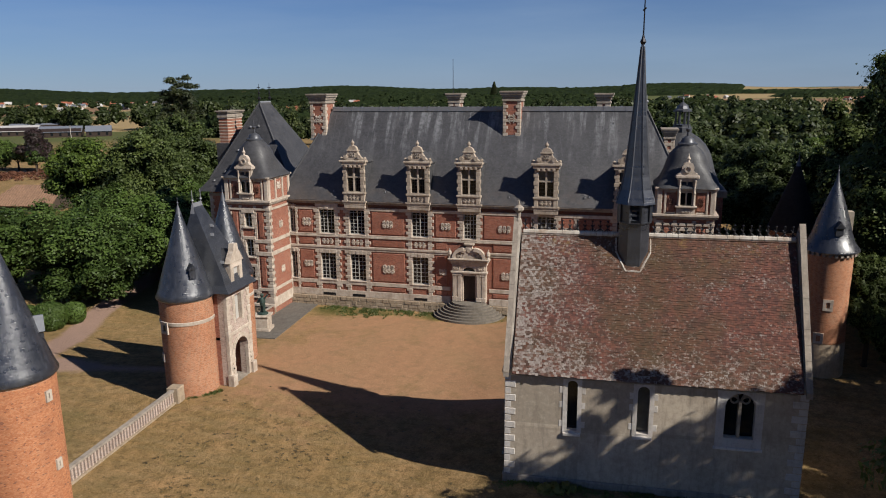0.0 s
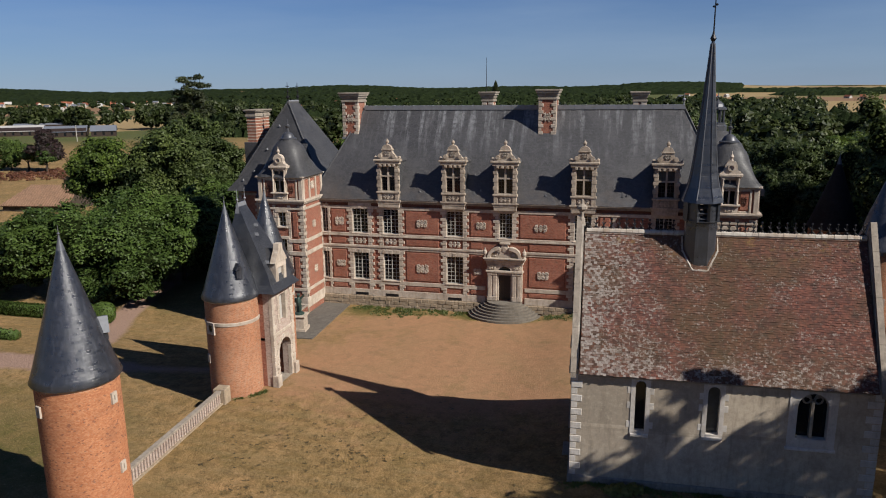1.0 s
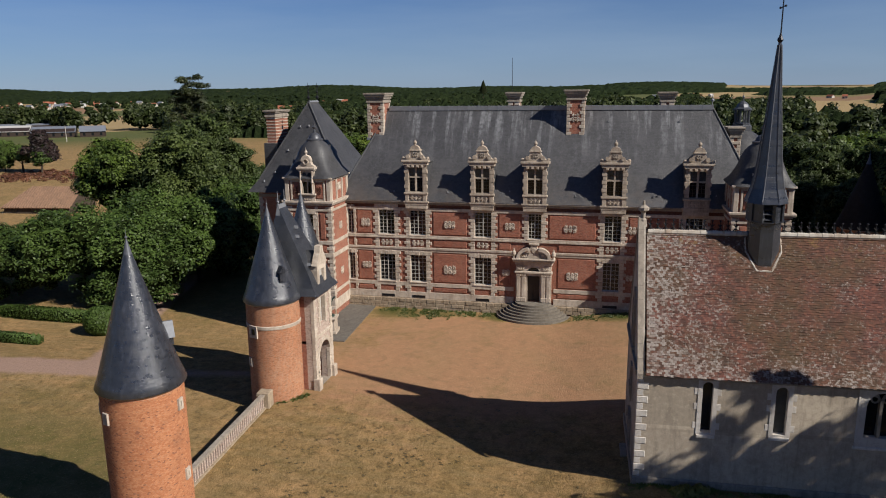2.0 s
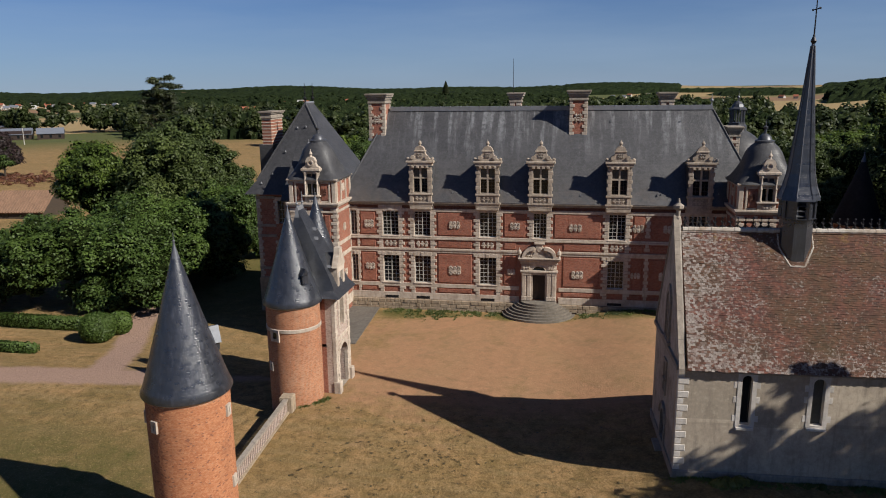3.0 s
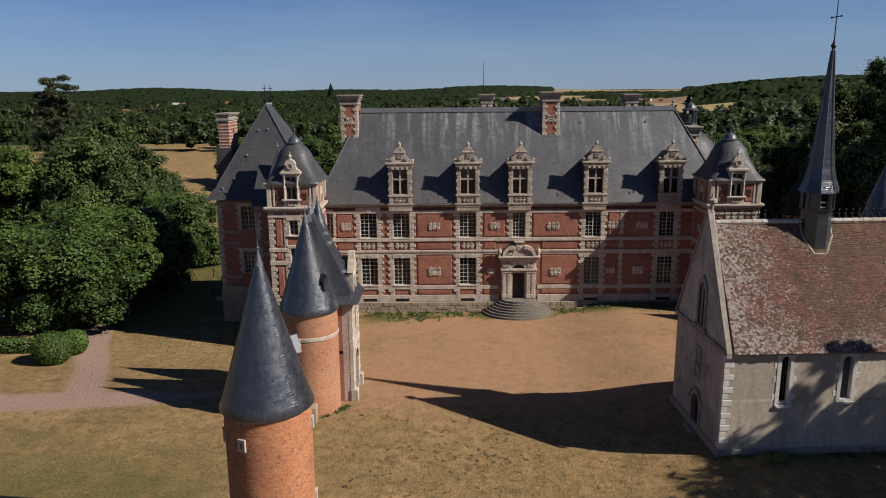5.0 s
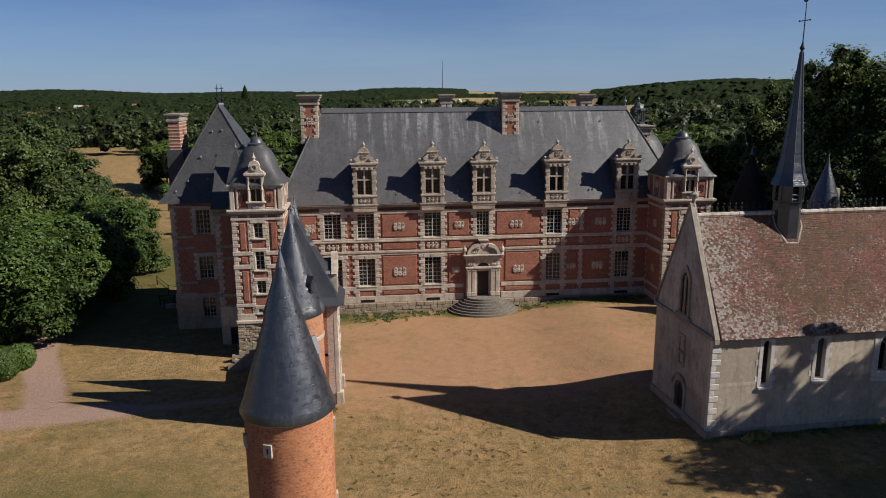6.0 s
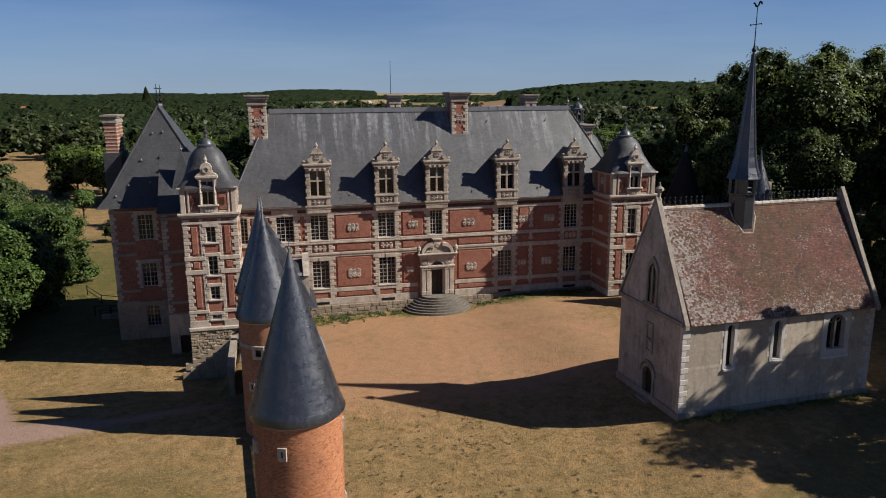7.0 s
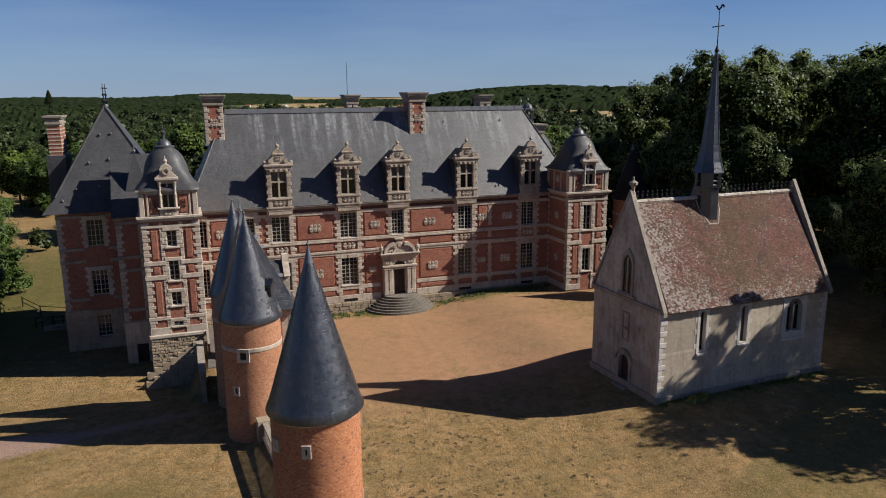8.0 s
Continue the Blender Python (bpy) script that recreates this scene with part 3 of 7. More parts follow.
def window(cx, z0, z1, hw, y, cols=4, rows=7, m=None, depth=0.22, leaf="glazing_grid"):
    """A casement window in its opening: the pane, and bars over it."""
    w = Matrix() if m is None else m
    g = G().box(cx - hw, cx + hw, y + depth, y + depth + 0.04, z0, z1, w)
    win = part("window", g, GLASS, house)
    f = G()
    for a, b in ((cx - hw, cx - hw + 0.06), (cx + hw - 0.06, cx + hw), (cx - 0.04, cx + 0.04)):
        f.box(a, b, y + depth - 0.06, y + depth, z0, z1, w)
    for a, b in ((z0, z0 + 0.09), (z1 - 0.07, z1)):
        f.box(cx - hw + 0.07, cx + hw - 0.07, y + depth - 0.055, y + depth, a, b, w)
    part("window_frame", f, WHITE, win, "white-painted timber frame")
    b = G()
    for i in range(1, cols):
        x = cx - hw + 2 * hw * i / cols
        if abs(x - cx) > 0.1:
            b.box(x - 0.016, x + 0.016, y + depth - 0.045, y + depth, z0 + 0.09, z1 - 0.07, w)
    for j in range(1, rows):
        z = z0 + (z1 - z0) * j / rows
        b.box(cx - hw + 0.07, cx + hw - 0.07, y + depth - 0.04, y + depth, z - 0.016, z + 0.016, w)
    part("glazing_grid", b, WHITE, win)["kind"] = "stuff"
    return win


def main_wing():
    holes = [(c - h, c + h, *r) for c, h in BAYS for r in (LOW, UP) if not (c == -0.46 and r == LOW)]
    holes.append((-1.08, 0.16, 1.55, 4.85))
    wall = part("front_wall", wall_holes(G(), X_L, X_R, -0.5, Z_EAVE, 0.0, 0.6, holes), BRICK, house, "red brick front wall")
    part("rear_wall", G().box(X_L, X_R + 3, 10.4, 11.0, -3, Z_EAVE), BRICK, house)
    # thin dark sheet added behind the windows, stands in for unlit rooms
    part("dark_backing", G().box(X_L + 0.3, X_R + 2, 3.0, 3.2, -0.5, Z_EAVE), OAK, house)
    for f0 in (1.5, 6.9, 11.0):
        part("inner_floor", G().box(X_L + 0.3, X_R + 2, 0.6, 10.4, f0 - 0.1, f0), OAK, house)
    # string courses and mouldings, run between the windows where they meet them
    bands = [(1.08, 1.78, -0.07), (2.40, 2.80, -0.08), (6.06, 6.30, -0.07), (6.30, 6.52, -0.14), (7.44, 7.62, -0.14), (7.62, 7.78, -0.08), (10.30, 10.62, -0.09)]
    for a, b, y in bands:
        g = G()
        for x0, x1 in ((X_L, -2.45), (1.5, X_R)):
            g.box(x0, x1, y, 0.1, a, b, None, 0.02)
        if a > 7:
            g.box(-2.45, 1.5, y, 0.1, a, b, None, 0.02)
        pieces("string_course", g, STONE, house, "pale limestone string course")
    part("frieze", G().box(X_L, X_R, -0.03, 0.05, 10.62, 10.96), BRICK_DARK, house)
    g = G()
    for a, b, y in ((10.96, 11.1, -0.18), (11.1, 11.22, -0.3), (11.22, 11.36, -0.42)):
        g.box(X_L, X_R, y, 0.2, a, b, None, 0.02)
    part("cornice", g, STONE_GREY, house)
    # window chains, sills, lintels and carved aprons
    for i, (c, h) in enumerate(BAYS):
        w = (0.62, 0.42) if h > 0.5 else (0.3, 0.22)
        for lo, hi, z0, z1 in ((LOW[0], LOW[1], 1.78, 6.06), (UP[0], UP[1], 7.78, 10.3)):
            if c == -0.46 and lo < 3:
                continue
            win = window(c, lo, hi, h, 0.0, 4 if h > 0.5 else 2, 7)
            g = G()
            for s in (-1, 1):
                chain(g, c + s * (h - 0.02), lo - 0.1, z1, s, *w)
            pieces("surround_stone", g, STONE, win, "toothed limestone surround")
            g = G()
            for j in range(5):
                a = c - h - 0.12 + (2 * h + 0.24) * j / 5
                g.box(a + 0.01, a + (2 * h + 0.24) / 5 - 0.01, -0.115 - 0.04 * (j == 2), 0.3, hi - 0.02, hi + 0.36 + 0.05 * (j % 2), None, 0.02)
            pieces("lintel_stone", g, STONE, win)
            part("sill", G().box(c - h - 0.1, c + h + 0.1, -0.14, 0.2, lo - 0.12, lo + 0.015, None, 0.03), STONE, win)
        if c != -0.46:
            g = G()
            for s in (-1, 1):
                chain(g, c + s * (h - 0.02), 6.52, 7.44, s, *w)
                chain(g, c + s * (h - 0.02), 1.78, 2.73, s, *w)
            pieces("pier_stone", g, STONE, house)
        if h > 0.5 and c != -0.46:
            part("apron_carving", carving(G(), c, 6.98, 1.3, 0.6, -0.03, seed=i), STONE, house)
            part("cellar_vent", G().box(c - 0.7, c + 0.7, -0.085, 0.0, 1.15, 1.42), IRON, house)
    g = G()
    for j, z in enumerate(np.arange(1.8, 10.2, 0.33)):
        if not (6.0 < z < 6.6 or 7.4 < z < 7.8):
            g.box(9.75 - 0.1 * (j % 2), 10.05 + 0.1 * (j % 2), -0.03, 0.1, z + 0.01, z + 0.32, None, 0.01)
    pieces("pier_stone", g, STONE, house)
    # brick panels standing proud between the windows
    edges = [(c - h - 0.78, c + h + 0.78) if h > 0.5 else (c - h - 0.4, c + h + 0.4) for c, h in BAYS]
    for i in range(len(BAYS) - 1):
        for z0, z1 in ((2.95, 5.92), (6.64, 7.32), (7.92, 10.18), (1.9, 2.3)):
            x0, x1 = edges[i][1], edges[i + 1][0]
            if z0 < 7:
                x0, x1 = (1.9 if i == 4 else x0), (-2.8 if i == 3 else x1)
            for a, b in ([(x0, 9.5), (10.3, x1)] if i == 5 else [(x0, x1)]):
                if b - a > 0.5:
                    part("brick_panel", G().box(a, b, -0.065, 0.0, z0, z1, None, 0.035), BRICK, house, "raised red brick panel")
    # stone heads over the upper windows, cut through the frieze
    for c, h in BAYS:
        if h > 0.5:
            part("frieze_stone", G().box(c - h - 0.4, c + h + 0.4, -0.1, 0.05, 10.63, 10.95, None, 0.02), STONE, house)
    # carved stone plaques in the brick panels
    for i, (x, z, w, h) in enumerate([(-17.9, 9.0, 1.0, 0.9), (-17.9, 4.5, 1.0, 0.7), (-9.0, 9.0, 1.15, 0.8), (-9.0, 4.3, 1.3, 0.95), (-2.9, 9.0, 1.0, 0.75), (-3.25, 4.3, 0.8, 0.65),
                                      (3.0, 8.95, 1.3, 0.75), (3.3, 4.2, 1.15, 0.85), (9.0, 9.0, 1.1, 0.8), (11.9, 9.0, 1.2, 0.8), (11.7, 4.3, 1.2, 0.9), (8.9, 4.3, 1.0, 0.6)]):
        part("carved_plaque", carving(G(), x, z, w, h, -0.085, seed=20 + i), STONE, house)
    # rough plinth
    g, rnd = G(), random.Random(5)
    for row in range(3):
        x, z0 = X_L, -0.1 + row * 0.39
        while x < X_R - 0.1:
            w = rnd.uniform(0.4, 1.0)
            x2 = min(x + w, X_R)
            if not (-4.2 < (x + x2) / 2 < 3.2 and row < 1):
                g.box(x + 0.015, x2 - 0.015, -0.28 + rnd.uniform(-0.03, 0.03), 0.1, z0 + 0.01, z0 + 0.38, None, 0.03)
            x = x2
    pieces("plinth_stone", g, RUBBLE, house)


def slope(g, pts, t=0.12):
    """A roof plane with thickness, from its outline."""
    n = (Vector(pts[1]) - Vector(pts[0])).cross(Vector(pts[-1]) - Vector(pts[0])).normalized()
    k = len(pts)
    g.add(list(pts) + [tuple(Vector(p) - n * t) for p in pts], [tuple(range(k)), tuple(range(2 * k - 1, k - 1, -1))] + [(i, k + i, k + (i + 1) % k, (i + 1) % k) for i in range(k)])


RIDGE_Y, RIDGE_Z, EAVE_Y, EAVE_Z = 5.2, 20.45, -0.45, 11.36
RX0, RX1, EX0, EX1 = -16.5, 15.9, -20.9, 20.4


def roof_y(z):
    return EAVE_Y + (z - EAVE_Z) / (RIDGE_Z - EAVE_Z) * (RIDGE_Y - EAVE_Y)


def main_roof():
    by = 2 * RIDGE_Y - EAVE_Y
    a, b, c, d = (EX0, EAVE_Y, EAVE_Z), (EX1, EAVE_Y, EAVE_Z), (EX1, by, EAVE_Z), (EX0, by, EAVE_Z)
    r, s = (RX0, RIDGE_Y, RIDGE_Z), (RX1, RIDGE_Y, RIDGE_Z)
    g = G()
    for q in ((a, b, s, r), (c, d, r, s), (b, c, s), (d, a, r)):
        slope(g, q)
    roof = part("main_roof", g, SLATE, house, "steep hipped slate roof streaked with pale runs")
    g = G().box(RX0 - 0.1, RX1 + 0.1, RIDGE_Y - 0.28, RIDGE_Y + 0.28, RIDGE_Z - 0.3, RIDGE_Z + 0.14)
    for x in np.arange(RX0, RX1, 1.05):
        g.box(x, x + 0.07, RIDGE_Y - 0.3, RIDGE_Y + 0.3, RIDGE_Z - 0.32, RIDGE_Z + 0.17)
    part("ridge_cap", g, LEAD, roof, "grey lead ridge capping")
    for p, q in ((r, a), (s, b)):
        part("hip_cap", G().rod(p, q, 0.08), SLATE_DOME, roof)
    part("finial", G().rod((RX1, RIDGE_Y, RIDGE_Z), (RX1, RIDGE_Y, RIDGE_Z + 1.2), 0.06, 0.02).ball((RX1, RIDGE_Y, RIDGE_Z + 0.6), 0.16), LEAD, roof)
    g = G()
    for x, z in ((-14.8, 12.2), (-9.2, 12.2), (-3.0, 12.4), (3.4, 12.1), (10.6, 12.2), (6.2, 19.0), (12.9, 19.0), (11.0, 12.3), (16.2, 12.4)):
        y = roof_y(z)
        g.prism([(x - 0.07, z), (x + 0.07, z), (x, z + 0.16)], y - 0.1, y + 0.1)
    pieces("roof_hook", g, LEAD, roof)


def dormer(cx):
    """A stone dormer with a cross window, scrolled pediment and ball finial."""
    y = -0.52
    d = part("dormer", wall_holes(G(), cx - 1.1, cx + 1.1, 11.36, 15.2, y, y + 0.5, [(cx - 0.7, cx + 0.7, 12.35, 14.75)]), STONE_OLD, house, "pale limestone dormer")
    g = G()
    for s in (-1, 1):
        chain(g, cx + s * 0.72, 12.28, 14.95, s, 0.47, 0.38, 0.36, y - 0.06)
    g.box(cx - 1.22, cx + 1.22, y - 0.16, y + 0.3, 12.08, 12.28, None, 0.03)
    for a, b, o in ((10.62, 10.98, 0.0), (10.98, 11.12, 0.05), (11.12, 11.24, 0.1), (11.24, 11.4, 0.18)):
        g.box(cx - 1.12 - o, cx + 1.12 + o, y - o * 0.6, 0.0, a, b, None, 0.02)
    for s in (-1, 1):
        g.box(cx + s * 0.92 - 0.2, cx + s * 0.92 + 0.2, y - 0.1, y, 11.4, 12.08, None, 0.03)
    g.box(cx - 1.25, cx + 1.25, y - 0.2, y + 0.5, 15.0, 15.3, None, 0.03)
    g.box(cx - 1.4, cx + 1.4, y - 0.3, y + 0.5, 15.3, 15.5, None, 0.03)
    for i in range(4):
        x = cx - 0.72 + 0.48 * i
        g.box(x - 0.13, x + 0.13, y - 0.22, y, 14.78, 15.02, None, 0.03)
    pieces("moulding", g, STONE_OLD, d)
    part("carving", carving(G(), cx, 11.74, 1.15, 0.5, y - 0.03, seed=int(cx * 7)), STONE_OLD, d)
    # pediment
    g = G().prism([(cx - 1.34, 15.5), (cx + 1.34, 15.5), (cx + 1.28, 15.62), (cx + 1.0, 15.68), (cx + 0.74, 15.9), (cx + 0.56, 16.2), (cx + 0.46, 16.45), (cx - 0.46, 16.45), (cx - 0.56, 16.2), (cx - 0.74, 15.9), (cx - 1.0, 15.68), (cx - 1.28, 15.62)], y - 0.1, y + 0.4)
    g.box(cx - 0.58, cx + 0.58, y - 0.18, y + 0.45, 16.4, 16.52, None, 0.02)
    g.prism([(cx - 0.5, 16.52)] + [(cx - 0.5 * math.cos(math.pi * i / 8), 16.52 + 0.45 * math.sin(math.pi * i / 8)) for i in range(1, 8)] + [(cx + 0.5, 16.52)], y - 0.12, y + 0.35)
    for s in (-1, 1):
        g.ball((cx + s * 1.25, y + 0.1, 15.68), 0.16)
        g.lathe([(0.2, 0), (0.2, 0.14)], 10, m=Matrix.Translation((cx + s * 0.72, y - 0.1, 15.85)) @ pose(0, 0, 0, 90))
    pieces("pediment_stone", g, STONE_OLD, d)
    part("pediment_niche", carving(G(), cx, 16.05, 0.55, 0.5, y - 0.1, seed=3), STONE_GREY, d)
    part("finial", G().lathe([(0.14, 16.9), (0.1, 17.05), (0.18, 17.18), (0.16, 17.3), (0.04, 17.45), (0.02, 17.55)], 10, cx, y + 0.1), STONE_OLD, d)
    # cross window
    part("pane", G().box(cx - 0.7, cx + 0.7, y + 0.3, y + 0.34, 12.35, 13.8), GLASS, d)
    # upper lights are paler, their reflection put into the pane colour
    part("pane", G().box(cx - 0.7, cx + 0.7, y + 0.28, y + 0.32, 13.8, 14.75), GLASS_SHEEN, d, "upper pane in paler grey for its reflection")
    g = G().box(cx - 0.08, cx + 0.08, y + 0.04, y + 0.3, 12.35, 14.75).box(cx - 0.7, cx - 0.08, y + 0.05, y + 0.3, 13.72, 13.86).box(cx + 0.08, cx + 0.7, y + 0.05, y + 0.3, 13.72, 13.86)
    part("mullion", g, STONE_OLD, d)
    g = G()
    for s in (-1, 1):
        for z in (12.75, 13.1, 13.45, 14.2):
            g.box(cx + s * 0.39 - 0.28, cx + s * 0.39 + 0.28, y + 0.26, y + 0.3, z - 0.015, z + 0.015)
        g.box(cx + s * 0.39 - 0.015, cx + s * 0.39 + 0.015, y + 0.26, y + 0.3, 12.35, 14.75)
    part("glazing_grid", g, OAK, d)["kind"] = "stuff"
    # slated cheeks and roof running back into the main slope
    yb = roof_y(15.3) + 0.5
    g = G()
    for s in (-1, 1):
        g.box(cx + s * 1.05 - 0.08, cx + s * 1.05 + 0.08, y + 0.4, roof_y(15.2), 11.4, 15.2)
    slope(g, [(cx - 1.3, y + 0.3, 15.25), (cx, y + 0.3, 16.3), (cx, roof_y(16.3) + 0.2, 16.3), (cx - 1.3, roof_y(15.25) + 0.2, 15.25)])
    slope(g, [(cx, y + 0.3, 16.3), (cx + 1.3, y + 0.3, 15.25), (cx + 1.3, roof_y(15.25) + 0.2, 15.25), (cx, roof_y(16.3) + 0.2, 16.3)])
    part("dormer_roof", g, SLATE_DOME, d, "slated dormer roof")


def chimney(x0, x1, y0, y1, z0, z1, panel=True):
    """A brick stack with stone quoins, a carved panel and a stepped stone cap."""
    c = part("chimney", G().box(x0, x1, y0, y1, z0, z1 - 1.0), BRICK, house, "brick chimney stack with stone quoins and cap")
    g = G()
    for k, x, s in ((0, x0, 1), (1, x1, -1)):
        chain(g, x - s * 0.03, z0, z1 - 1.0, s, 0.5, 0.32, 0.33, y0 - 0.05, depth=0.2)
    for k, (x, s) in enumerate(((x1, 1), (x0, -1))):
        for e in (y0, y1):
            n = round((z1 - 1 - z0) / 0.33)
            for i in range(n):
                w = (0.5 if i % 2 else 0.32) * (1 if e == y0 else -1)
                ya, yb = sorted((e, e + w))
                xa, xb = sorted((x - s * 0.1, x + s * 0.05))
                g.box(xa, xb, ya, yb, z0 + i * 0.33 + 0.01, z0 + i * 0.33 + 0.32)
    pieces("quoin", g, STONE, c, "limestone quoins")
    g = G()
    for a, b, o in ((1.0, 0.8, 0.12), (0.8, 0.62, 0.05), (0.62, 0.36, 0.16), (0.36, 0.16, 0.28), (0.16, 0.0, 0.36)):
        g.box(x0 - o, x1 + o, y0 - o, y1 + o, z1 - a, z1 - b, None, 0.02)
    part("chimney_cap", g, STONE_GREY, c, "stepped grey stone cap")
    if panel:
        part("carved_panel", carving(G(), (x0 + x1) / 2, (z0 + z1) / 2 - 0.3, 0.75, 0.9, y0 - 0.02, seed=int(x0)), STONE, c)
    part("lead_apron", G().box(x0 - 0.12, x1 + 0.12, y0 - 0.14, y0, z0 - 0.15, z0 + 0.1), LEAD, c)


def portal():
    """The stone doorway with paired pilasters, entablature and broken scroll pediment."""
    y, cx = -0.42, -0.46
    p = part("portal", wall_holes(G(), cx - 1.75, cx + 1.75, 1.5, 5.3, y, 0.1, [(cx - 0.62, cx + 0.62, 1.5, 4.15), (cx - 0.62, cx + 0.62, 4.4, 5.05)]), STONE, house, "carved limestone portal")
    g = G()
    for s in (-1, 1):
        for o in (0.98, 1.48):
            x = cx + s * o
            g.box(x - 0.24, x + 0.24, y - 0.14, y, 1.5, 1.95, None, 0.03)
            g.box(x - 0.19, x + 0.19, y - 0.1, y, 1.95, 4.15, None, 0.03)
            g.box(x - 0.24, x + 0.24, y - 0.14, y, 4.15, 4.4, None, 0.03)
    pieces("pilaster", g, STONE, p)
    g = G().box(cx - 1.85, cx + 1.85, y - 0.2, 0.0, 4.42, 4.62, None, 0.03)
    part("impost", g, STONE, p)
    g = G().box(cx - 1.85, cx + 1.85, y - 0.12, 0, 5.3, 5.62, None, 0.02).box(cx - 2.0, cx + 2.0, y - 0.34, 0, 5.62, 5.8, None, 0.04).box(cx - 2.1, cx + 2.1, y - 0.42, 0, 5.8, 5.95, None, 0.04)
    part("entablature", g, STONE, p)
    for s in (-1, 1):
        part("rosette", carving(G(), cx + s * 1.25, 4.97, 0.7, 0.5, y - 0.03, seed=9), STONE, p)
    g = G()
    for s in (-1, 1):
        arc = [(cx + s * (1.7 - 1.15 * (1 - math.cos(math.pi / 2 * i / 8))), 5.95 + 1.1 * math.sin(math.pi / 2 * i / 8)) for i in range(9)]
        inner = [(cx + (x - cx) * 0.82, 5.95 + (z - 5.95) * 0.72) for x, z in arc]
        g.prism([q for q in arc] + [(x, z) for x, z in inner[::-1]], y - 0.3, y + 0.2)
        g.lathe([(0.26, 0), (0.26, 0.3)], 12, m=Matrix.Translation((cx + s * 0.62, y + 0.1, 6.78)) @ pose(0, 0, 0, 90))
        g.lathe([(0.17, 5.95), (0.12, 6.15), (0.22, 6.35), (0.2, 6.6), (0.08, 6.75), (0.03, 6.95)], 10, cx + s * 1.95, y - 0.1)
    g.lathe([(0.45, 0), (0.42, 0.22), (0.2, 0.3)], 14, m=Matrix.Translation((cx, y + 0.15, 6.75)) @ pose(0, 0, 0, 90))
    g.prism([(cx - 0.75, 5.95), (cx + 0.75, 5.95), (cx + 0.5, 6.4), (cx + 0.25, 7.35), (cx - 0.25, 7.35), (cx - 0.5, 6.4)], y - 0.1, y + 0.3)
    g.box(cx - 0.5, cx + 0.5, y - 0.2, y + 0.3, 7.3, 7.45, None, 0.03)
    part("tympanum", G().prism([(cx - 1.5, 5.95), (cx + 1.5, 5.95), (cx + 1.2, 6.5), (cx + 0.7, 6.95), (cx - 0.7, 6.95), (cx - 1.2, 6.5)], y + 0.02, 0.0), STONE, p)
    part("rosette", carving(G(), cx - 0.95, 6.22, 0.5, 0.45, y - 0.02, seed=2), STONE, p)
    part("rosette", carving(G(), cx + 0.95, 6.22, 0.5, 0.45, y - 0.02, seed=2), STONE, p)
    part("scroll_pediment", g, STONE, p, "carved scroll pediment with a cartouche")
    d = part("door", G().box(cx - 0.62, cx + 0.62, -0.02, 0.08, 1.5, 4.15), OAK, house, "dark oak double door standing in shade")
    g = G().box(cx - 0.02, cx + 0.02, -0.05, -0.02, 1.5, 4.15)
    for s in (-1, 1):
        for z0, z1 in ((1.65, 2.3), (2.45, 3.2), (3.35, 4.0)):
            g.box(cx + s * 0.31 - 0.22, cx + s * 0.31 + 0.22, -0.045, -0.02, z0, z1, None, 0.015)
    pieces("door_panel", g, OAK, d)
    part("transom_light", G().box(cx - 0.62, cx + 0.62, -0.02, 0.04, 4.4, 5.05), GLASS, house)
    g = G()
    for i in range(12):
        a, b = math.pi * i / 12, math.pi * (i + 1) / 12
        xa, xb = cx + 0.62 * math.cos(a), cx + 0.62 * math.cos(b)
        g.prism([(xb, 4.6 + 0.42 * math.sin(b)), (xa, 4.6 + 0.42 * math.sin(a)), (xa, 5.06), (xb, 5.06)], y - 0.02, y + 0.3)
    part("arch_head", g, STONE, p)


main_wing()
main_roof()
for cx, hw in BAYS[2:]:
    dormer(cx)
chimney(-18.55, -16.85, 3.55, 5.9, 17.3, 22.0)
chimney(2.15, 3.85, 3.6, 5.9, 17.4, 22.15)
chimney(-4.0, -2.9, 6.0, 7.6, 17.5, 21.95, False)
part("aerial", G().rod((-3.75, 6.9, 21.9), (-3.75, 6.9, 25.4), 0.03, 0.015, 5), IRON, house, "thin iron aerial")
chimney(11.2, 12.4, 5.9, 7.5, 17.5, 21.85, False)
portal()

TURRET_ROOF = [(2.66, 13.95), (2.62, 14.06), (2.36, 14.32), (2.12, 14.7), (1.94, 15.15), (1.84, 15.6), (1.74, 16.0), (1.6, 16.4), (1.4, 16.8), (1.12, 17.15), (0.82, 17.4), (0.72, 17.6)]


